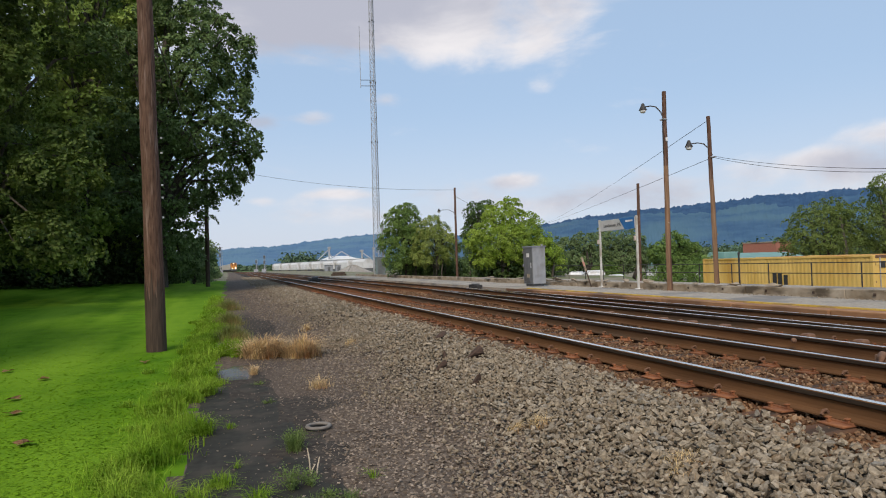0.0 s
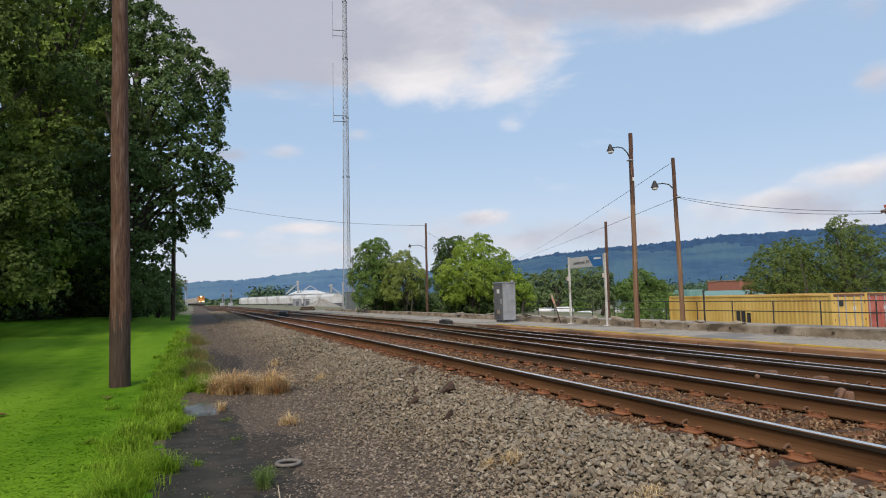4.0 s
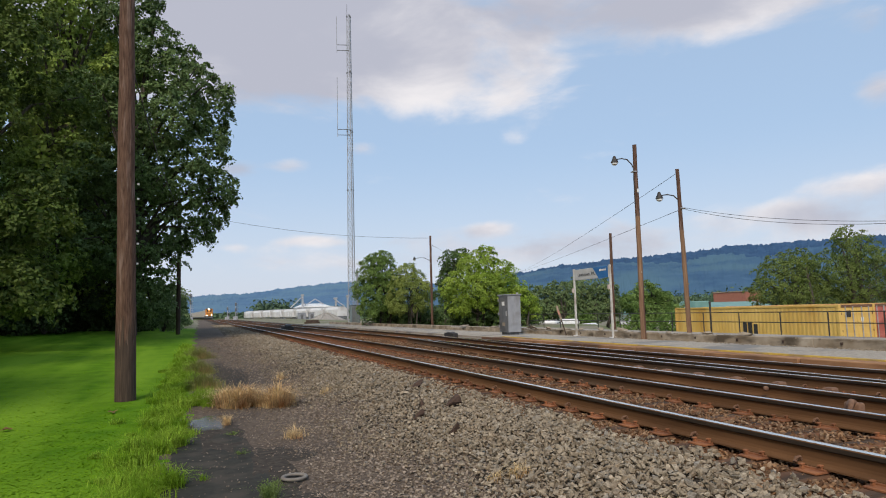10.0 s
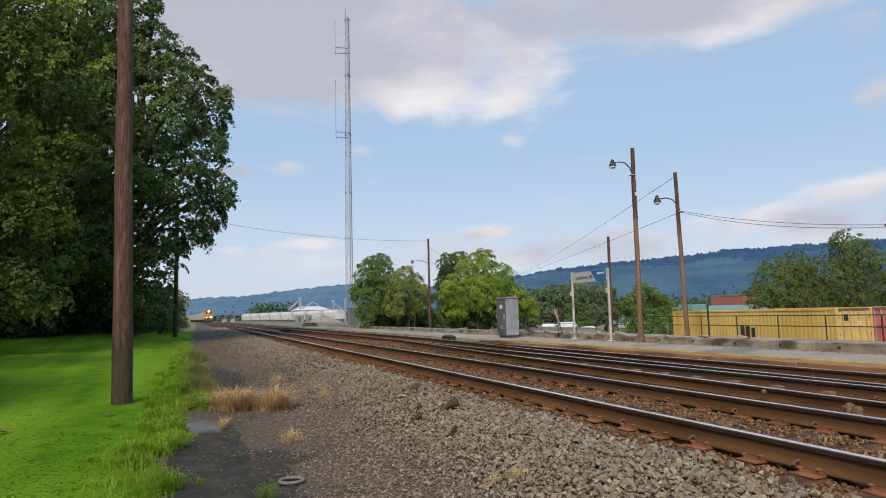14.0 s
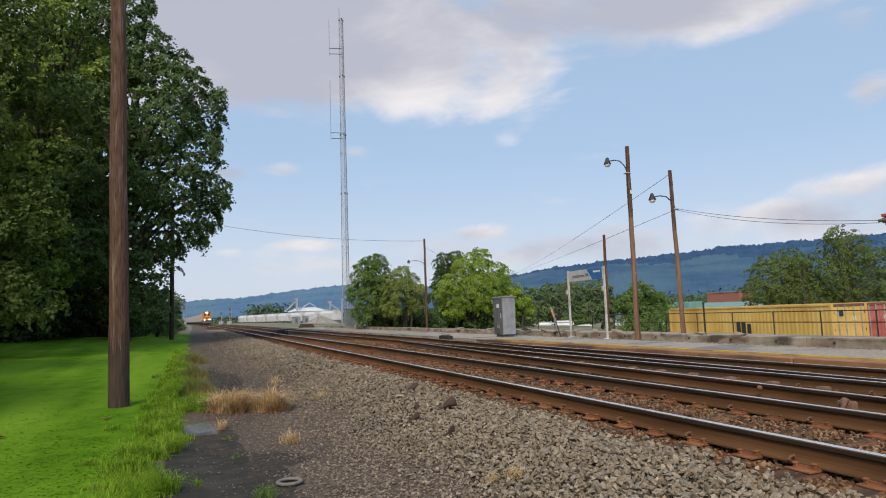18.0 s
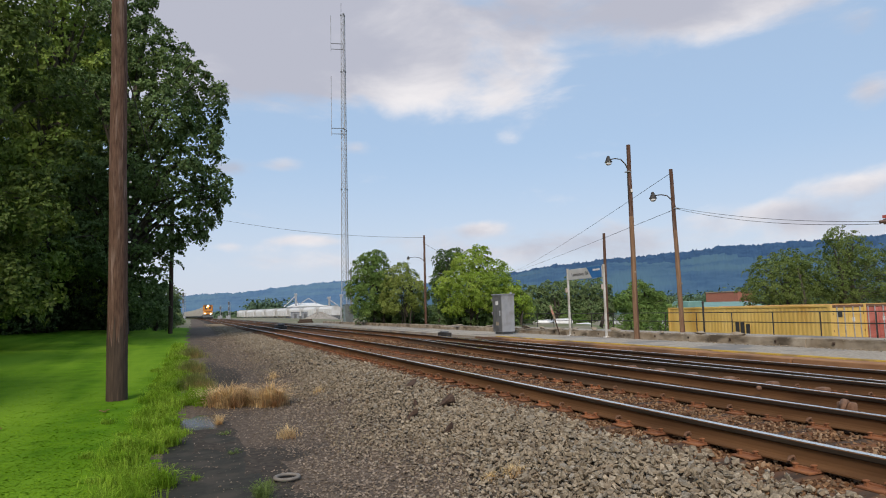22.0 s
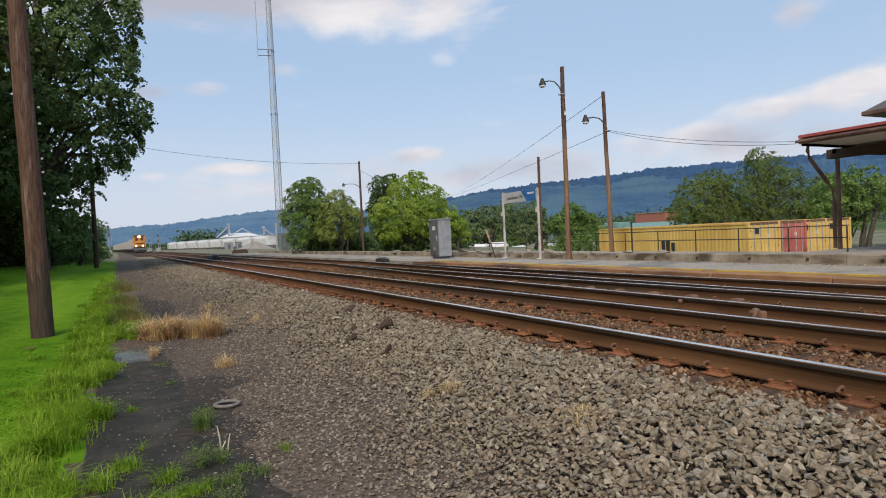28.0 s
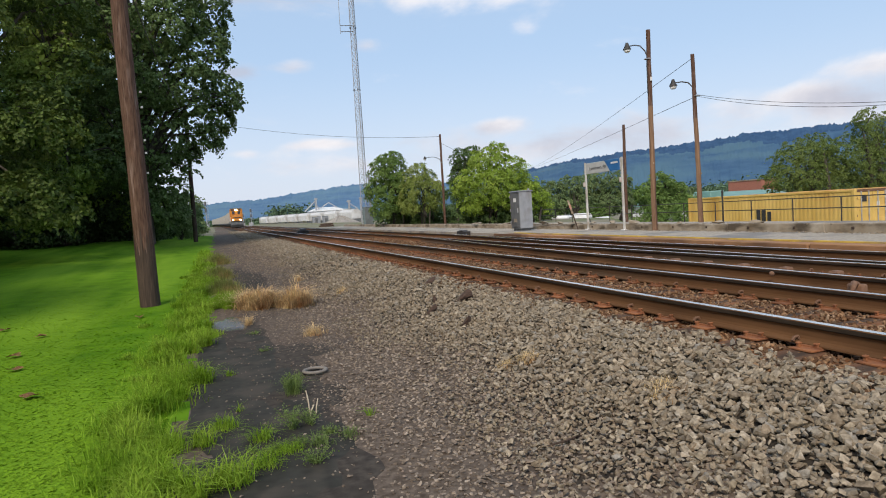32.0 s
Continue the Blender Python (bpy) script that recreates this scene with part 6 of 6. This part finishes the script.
for x, y, r, h, n in ((0.46, 12.5, 0.20, 0.50, 460), (0.66, 12.2, 0.20, 0.58, 460), (0.86, 12.4, 0.20, 0.52, 420), (1.08, 12.2, 0.14, 0.40, 160), (1.32, 12.0, 0.21, 0.60, 520), (1.50, 12.2, 0.15, 0.42, 200)):
    tuft("dry_grass_clump", x, y, r, h, n, M_DRY, "tall tawny dry grass clump by the path", "dry grass clumps", 0.0058, 1.5)
for x, y, r, h, n, m in ((0.12, 13.2, 0.3, 0.42, 800, M_TALL), (0.10, 15.6, 0.42, 0.55, 1100, M_SEED), (0.0, 19.5, 0.45, 0.6, 1000, M_SEED), (0.0, 25.0, 0.55, 0.6, 900, M_SEED), (0.25, 12.7, 0.2, 0.4, 300, M_TALL), (-0.15, 17.4, 0.4, 0.4, 600, M_TALL)):
    tuft("grass_clump", x, y, r, h, n, m, "green unmown grass clump at the path's edge", "green grass clumps", 0.003)
for x, y, r, h, n, m in ((0.60, 6.0, 0.08, 0.26, 90, M_WEED), (0.40, 10.4, 0.06, 0.26, 120, M_DRY), (1.2, 8.83, 0.15, 0.24, 150, M_DRY), (2.3, 12.6, 0.10, 0.22, 140, M_DRY),
                         (1.9, 16.5, 0.15, 0.3, 160, M_DRY), (2.62, 5.14, 0.10, 0.15, 140, M_DRY), (2.45, 5.25, 0.08, 0.10, 90, M_DRY), (0.05, 7.1, 0.05, 0.12, 40, M_TALL), (1.1, 5.0, 0.03, 0.12, 26, M_TALL),
                         (-0.02, 5.2, 0.11, 0.15, 170, M_TALL), (0.24, 4.78, 0.08, 0.19, 120, M_TALL), (0.10, 5.65, 0.03, 0.12, 24, M_TALL), (0.40, 4.45, 0.10, 0.10, 140, M_TALL), (0.62, 4.5, 0.10, 0.13, 110, M_WEED),
                         (0.22, 4.25, 0.12, 0.16, 160, M_TALL), (0.85, 4.6, 0.10, 0.08, 80, M_WEED), (2.9, 3.6, 0.2, 0.12, 160, M_DRY)):
    tuft("weed_tuft", x, y, r, h, n, m, "dry weed tuft in the gravel" if m is M_DRY else "green weed tuft growing in the mud", "weeds", 0.0022, 1.6)


for k in range(16):
    tuft("dry_grass_tuft", 13.12 + 0.1 * math.sin(k * 5.1), 12.5 + 1.9 * k + 0.5 * math.sin(k * 3.3), 0.12, 0.16 + 0.12 * ((k * 7) % 4) / 3, 60, M_DRY if k % 3 else M_WEED, "dry grass tuft on the broken wall", "tufts on the wall", 0.004)



def weed_bush(x, y, r, h, n, material, label):
    """A small branching weed with many tiny leaves."""
    t = thing("weed_bush", x, y, float(height(x, y)), label, "weed", "weeds")
    bm = bmesh.new()
    P, N = [], []
    for k in range(16):
        a, f = RNG.uniform(0, 6.28), RNG.uniform(0.3, 1.0)
        tip = np.array([math.cos(a) * r * f, math.sin(a) * r * f, h * (1.05 - 0.5 * f) * RNG.uniform(0.75, 1.1)])
        mid = tip * np.array([0.55, 0.55, 0.6])
        tube(bm, [(0, 0, -0.01), tuple(mid), tuple(tip)], [0.0035, 0.0025, 0.001], 4, False)
        for q in range(n // 16):
            w = RNG.uniform(0.2, 1.0)
            c = mid * (w / 0.55) if w < 0.55 else mid + (tip - mid) * ((w - 0.55) / 0.45)
            P.append(c + RNG.normal(0, 0.014, 3)); N.append(RNG.normal(0, 0.5, 3) + np.array([0, 0, 1.0]))
    part("branchwork", bm, material, t)
    part("foliage", soup(*leaves(np.array(P), np.array(N), RNG.uniform(0.008, 0.019, len(P))), material), None, t)


for x, y, r, h, n, m in ((0.59, 6.0, 0.13, 0.27, 620, M_WEED), (0.66, 6.15, 0.10, 0.20, 300, M_WEED), (0.48, 4.95, 0.17, 0.21, 760, M_WEED), (0.62, 5.0, 0.12, 0.16, 380, M_WEED), (0.30, 4.52, 0.10, 0.07, 240, M_WEED),
                         (0.48, 4.6, 0.10, 0.08, 240, M_WEED), (0.72, 4.72, 0.12, 0.07, 240, M_WEED), (0.15, 4.55, 0.08, 0.06, 160, M_WEED), (0.55, 4.15, 0.14, 0.14, 420, M_WEED), (0.50, 8.2, 0.12, 0.05, 160, M_WEED), (0.45, 9.5, 0.12, 0.06, 160, M_WEED)):
    weed_bush(x, y, r, h, n, m, "leafy green weed growing in the wet mud")


def blot(name, x, y, rx, ry, material, label, lift, seed, kind="structure", cat="ground"):
    """A flat irregular patch lying on the ground."""
    q = np.random.default_rng(seed)
    bm = bmesh.new()
    c = bm.verts.new((x, y, float(height(x, y)) + lift))
    ph = q.uniform(0, 6.28, 5)
    rings = [[c]]
    for f in (0.25, 0.5, 0.75, 1.0):
        ring = []
        for k in range(48):
            a = 2 * math.pi * k / 48
            r = f * (1 + 0.18 * math.sin(2 * a + ph[0]) + 0.12 * math.sin(3 * a + ph[1]) + 0.07 * math.sin(7 * a + ph[2]) + 0.05 * math.sin(11 * a + ph[3]))
            px, py = x + rx * r * math.cos(a), y + ry * r * math.sin(a)
            ring.append(bm.verts.new((px, py, float(height(px, py)) + lift - (0.006 if f == 1 else 0))))
        rings.append(ring)
    for k in range(48):
        bm.faces.new((c, rings[1][k], rings[1][(k + 1) % 48]))
        for r0, r1 in zip(rings[1:], rings[2:]):
            bm.faces.new((r0[k], r1[k], r1[(k + 1) % 48], r0[(k + 1) % 48]))
    return tagged(new(name, finish(bm, material, True)), label, cat, kind=kind)


for k, (x, y, rx, ry) in enumerate(((0.30, 7.3, 0.62, 2.9), (0.45, 4.5, 0.60, 1.3), (0.75, 5.9, 0.30, 0.7), (0.2, 10.2, 0.5, 0.9), (0.95, 7.9, 0.3, 0.5), (0.6, 14.5, 0.45, 2.2), (0.75, 19.0, 0.45, 3.0))):
    blot("damp_patch", x, y, rx, ry, M_DAMP, "damp trodden cinders round the mud", 0.003 + 0.0004 * k, 20 + k)
for k, (x, y, rx, ry) in enumerate(((-0.1, 8.6, 0.22, 0.9), (0.55, 6.6, 0.16, 0.5), (0.5, 8.3, 0.14, 0.4), (0.6, 5.4, 0.2, 0.4), (0.05, 5.4, 0.3, 0.7), (0.35, 9.3, 0.2, 0.35))):
    blot("mud_patch", x, y, rx, ry, M_MUD, "dark smooth wet mud beside the lawn", 0.0075 + 0.0004 * k, 40 + k)
blot("mud_patch", 0.12, 7.0, 0.42, 2.1, M_MUD, "dark smooth wet mud beside the lawn", 0.006, 3)
blot("mud_patch", 0.0, 3.8, 0.55, 1.0, M_MUD, "dark smooth wet mud beside the lawn", 0.0055, 12)
blot("mud_patch", 0.38, 4.6, 0.42, 1.1, M_MUD, "dark smooth wet mud beside the lawn", 0.007, 8)
blot("puddle", 0.15, 10.75, 0.36, 0.6, M_WATER, "shallow grey puddle reflecting the sky", 0.012, 5, cat="puddle")


M_STALK = mat("bleached_stalk", (0.42, 0.35, 0.25), (0.58, 0.50, 0.38), 30, 0.9, stretch=(1, 1, 0.2))


def small_things():
    t = thing("rubber_ring", 0.904, 6.70, float(height(0.904, 6.7)) + 0.03, "worn grey-brown rubber ring lying in gravel", "ring")
    bm = bmesh.new()
    prev, first = None, None
    for k in range(28):
        a = 2 * math.pi * k / 28
        ring = []
        for j in range(8):
            b = 2 * math.pi * j / 8
            r = 0.112 + 0.022 * math.cos(b)
            ring.append(bm.verts.new((r * math.cos(a), r * math.sin(a), 0.017 * math.sin(b))))
        if prev:
            for j in range(8):
                bm.faces.new((prev[j], ring[j], ring[(j + 1) % 8], prev[(j + 1) % 8]))
        else:
            first = ring
        prev = ring
    for j in range(8):
        bm.faces.new((prev[j], first[j], first[(j + 1) % 8], prev[(j + 1) % 8]))
    part("ring", bm, mat("weathered_rubber", (0.16, 0.14, 0.12), (0.22, 0.2, 0.175), 14, 0.9, 0.003, 60), t, smooth=True)
    wood = mat("rotten_wood", (0.04, 0.024, 0.017), (0.085, 0.05, 0.034), 16, 0.95, 0.01, 40, stretch=(1, 1, 3))
    for x, y, l, h, rz, lab in ((3.25, 8.25, 0.18, 0.085, 20, "rotten brown chunk of tie wood on ballast"), (2.95, 8.75, 0.075, 0.07, 70, "small dark wood lump on ballast"),
                                (2.72, 8.2, 0.10, 0.06, 10, "small rusty lump on ballast"), (2.75, 7.0, 0.07, 0.06, 0, "small dark stone on ballast"), (3.45, 10.4, 0.18, 0.05, 30, "rusty broken tie splinter on ballast")):
        w = thing("wood_chunk", x, y, float(height(x, y)) + 0.045, lab, "debris", "debris", rz=rz)
        bm = bmesh.new()
        for p in RNG.normal(0, 1, (22, 3)):
            p = p / np.linalg.norm(p)
            bm.verts.new(Vector((p[0] * l * (1 if p[2] < 0.2 else 0.7), p[1] * l * 0.42, p[2] * h + h * 0.4 + p[0] * 0.05)))
        bmesh.ops.convex_hull(bm, input=list(bm.verts))
        for v in [v for v in bm.verts if not v.link_faces]:
            bm.verts.remove(v)
        part("lump", bm, wood, w)
    for x, y, h, lean in ((0.66, 5.30, 0.20, -0.02), (0.70, 5.26, 0.13, 0.03), (0.64, 5.22, 0.09, 0.05)):
        s = thing("dead_stalk", x, y, float(height(x, y)), "pale broken plant stalk standing in mud", "stalk", "stalks")
        part("stem", tube(bmesh.new(), [(0, 0, -0.02), (lean * 0.4, 0, h * 0.55), (lean, 0.02, h)], [0.007, 0.0065, 0.004], 5), M_STALK, s)
    s = thing("dead_branch", 2.05, 3.55, float(height(2.05, 3.55)) + 0.03, "dark curved dead twig lying on the gravel", "twig")
    part("twig", tube(bmesh.new(), [(-0.13, -0.02, 0.0), (-0.08, -0.035, 0.01), (0.0, -0.03, 0.012), (0.09, 0.0, 0.015), (0.15, 0.02, 0.0)], [0.004, 0.007, 0.008, 0.007, 0.004], 6), M_POLEBASE, s)
    # fallen leaves on the lawn
    for k, (x, y) in enumerate(((-2.3, 8.6), (-2.55, 9.6), (-2.6, 11.2), (-1.75, 7.0), (-3.4, 12.4), (-1.35, 12.4))):
        v = thing("dead_leaf", x, y, float(height(x, y)) + 0.02, "curled brown dead leaf lying on the lawn", "leaf", "fallen leaves", rz=57 * k)
        bm = bmesh.new()
        ring = [bm.verts.new((0.085 * math.cos(a) * (1 + 0.3 * math.cos(5 * a)), 0.07 * math.sin(a) * (1 + 0.3 * math.cos(5 * a)), 0.02 + 0.015 * math.sin(2 * a + k))) for a in (2 * math.pi * q / 20 for q in range(20))]
        mid = bm.verts.new((0, 0, 0.012))
        for q in range(20):
            bm.faces.new((mid, ring[q], ring[(q + 1) % 20]))
        bmesh.ops.solidify(bm, geom=bm.faces[:], thickness=0.003)
        part("blade", bm, mat("dead_leaf_brown", (0.20, 0.10, 0.04), (0.34, 0.19, 0.08), 20, 0.8), v)
    # fine grit and crumbs in the mud
    n = 500
    x, y = RNG.normal(0.35, 0.36, n), 2.6 + 7.5 * RNG.random(n) ** 1.3
    s = RNG.uniform(0.004, 0.013, n)
    ob = new("mud_grit", strew(hull_shapes(6, 0.5, 8), np.stack([x, y, height(x, y) + 0.008 + s * 0.1], 1), s, 0.3, M_CINDER))
    tagged(ob, "fine grit and crumbs lying in the mud", "gravel", kind="stuff")
    # grit along the wall's foot
    n = 2600
    y = RNG.uniform(4, 40, n)
    x = np.where(RNG.random(n) < 0.6, 12.92 - np.abs(RNG.normal(0, 0.10, n)), 13.1 + RNG.normal(0, 0.09, n))
    s = RNG.uniform(0.01, 0.035, n)
    z = np.where(x < 12.94, 0.60, 0.80 - 0.02) + s * 0.2
    ob = new("wall_grit", strew(hull_shapes(6, 0.5, 8), np.stack([x, y, z], 1), s, 0.3, M_STONE))
    tagged(ob, "loose grit and crumbs along the concrete wall", "gravel", kind="stuff")


small_things()

# ---- the train ----
SPEED, START = 5.9, 353.0


def loco_parts():
    amber = mat("orange_locomotive_paint", (0.46, 0.16, 0.022), (0.60, 0.24, 0.03), 1.0, 0.5, c=(0.20, 0.08, 0.02), cscale=0.6)
    t = thing("locomotive", 0, 0, 0, "orange diesel locomotive with lit headlights", "locomotive")
    part("underframe", boxes((-1.5, 1.5, 0.3, 21, 1.0, 1.5), bevel=0.04), M_GREYDK, t)
    part("nose", boxes((-0.95, 0.95, 0.9, 2.9, 1.5, 3.05), bevel=0.18), amber, t)
    part("nose_stripe", boxes((-0.98, 0.98, 0.885, 0.93, 2.25, 2.5), bevel=0.01), M_BLACK, t, "black stripe across the nose")
    part("walkway", boxes((-1.5, 1.5, 0.35, 2.9, 1.5, 1.56)), M_BLACK, t)
    part("anticlimber", boxes((-1.2, 1.2, 0.2, 0.5, 1.3, 1.55), bevel=0.03), M_BLACK, t)
    cab = part("cab", boxes((-1.5, 1.5, 2.9, 5.6, 1.5, 4.55), bevel=0.12), amber, t)
    part("roof", boxes((-1.35, 1.35, 2.85, 5.7, 4.55, 4.75), bevel=0.08), M_GREYDK, cab, "dark cab roof")
    for x in (-0.95, 0.35):
        part("windscreen", boxes((x, x + 0.6, 2.86, 2.91, 3.25, 4.0)), M_GLASS, cab)
    part("number_board", boxes((-1.1, -0.5, 2.84, 2.9, 4.18, 4.4)), M_BLACK, cab)
    part("number_board", boxes((0.5, 1.1, 2.84, 2.9, 4.18, 4.4)), M_BLACK, cab)
    part("hood", boxes((-1.1, 1.1, 5.6, 20.3, 1.5, 4.4), bevel=0.12), M_GREYDK, t, "long dark engine hood")
    part("pilot", boxes((-1.5, 1.5, 0.1, 0.35, 0.25, 1.3), bevel=0.03), M_GREYDK, t)
    part("plow", boxes((-1.45, 1.45, -0.15, 0.1, 0.15, 0.7), bevel=0.05), M_BLACK, t)
    part("coupler", boxes((-0.15, 0.15, -0.55, 0.1, 0.75, 1.05), bevel=0.03), M_GREYDK, t)
    for s in (-1, 1):
        part("handrail", tube(bmesh.new(), [(s * 1.42, 0.35, 1.4), (s * 1.42, 0.35, 2.5), (s * 1.42, 2.8, 2.5)], 0.03, 5), M_WHITE, t)
        part("step", boxes((s * 1.35 - 0.12, s * 1.35 + 0.12, 0.3, 0.9, 0.4, 1.0)), M_GREYDK, t)
    lamp = glow("headlight_glow", (1.0, 0.78, 0.42), 26)
    for x, z, y, r in ((-0.13, 4.28, 2.82, 0.15), (0.13, 4.28, 2.82, 0.15), (-0.85, 1.85, 0.84, 0.16), (0.85, 1.85, 0.84, 0.16)):
        bm = bmesh.new()
        tube(bm, [(x, y + 0.08, z), (x, y, z)], r, 14)
        part("headlight", bm, lamp, t, "lit amber-white headlight")
    for yy in (3.6, 17.2):
        b = part("bogie", boxes((-1.25, 1.25, yy - 2.1, yy + 2.1, 0.35, 0.95), bevel=0.1), M_BLACK, t)
        for q in (-1.7, 0, 1.7):
            for s in (-0.75, 0.75):
                part("wheel", tube(bmesh.new(), [(s - 0.07, yy + q, 0.5), (s + 0.07, yy + q, 0.5)], 0.5, 16), M_RAIL, b)
    return t


def wagon_parts():
    grey = mat("pale_wagon_paint", (0.30, 0.295, 0.275), (0.43, 0.42, 0.39), 0.6, 0.7, c=(0.3, 0.26, 0.22), cscale=0.4)
    t = thing("freight_wagon", 0, 0, 0, "pale grey freight wagon behind the locomotive", "railway wagon", "wagons of the train")
    part("body", boxes((-1.5, 1.5, -7.9, 7.9, 1.15, 4.0), bevel=0.06), grey, t)
    part("roof", boxes((-1.3, 1.3, -7.9, 7.9, 4.0, 4.2), bevel=0.08), grey, t)
    part("underframe", boxes((-1.3, 1.3, -8.2, 8.2, 0.85, 1.15)), M_GREYDK, t)
    for k in range(9):
        for s in (-1.54, 1.54):
            part("side_post", boxes((s - 0.05, s + 0.05, -7.6 + 1.9 * k - 0.07, -7.6 + 1.9 * k + 0.07, 1.15, 4.0)), grey, t)
    for yy in (-6.2, 6.2):
        b = part("bogie", boxes((-1.2, 1.2, yy - 1.3, yy + 1.3, 0.3, 0.8), bevel=0.08), M_BLACK, t)
        for q in (-0.9, 0.9):
            for s in (-0.75, 0.75):
                part("wheel", tube(bmesh.new(), [(s - 0.07, yy + q, 0.42), (s + 0.07, yy + q, 0.42)], 0.42, 14), M_RAIL, b)
    return t


LOCO, WAGON = loco_parts(), wagon_parts()
TRAIN = [(LOCO, 0.0), (WAGON, 30.0)]
for k in range(1, 14):
    TRAIN.append((copy_thing(WAGON, pose(0, 0, 0)), 30.0 + 17.3 * k))


def on_track(y):
    """A pose on the main track at y, facing down the line."""
    dx = float(bend(y + 1) - bend(y - 1)) / 2
    return pose(5.0 + float(bend(y)), y, RAIL_TOP, 0, 0, -math.degrees(math.atan(dx)))


def motions():
    """The train comes slowly towards the station."""
    for ob, back in TRAIN:
        walk(ob, [(4.0 * k, on_track(START - SPEED * 4.0 * k + back)) for k in range(9)])


motions()
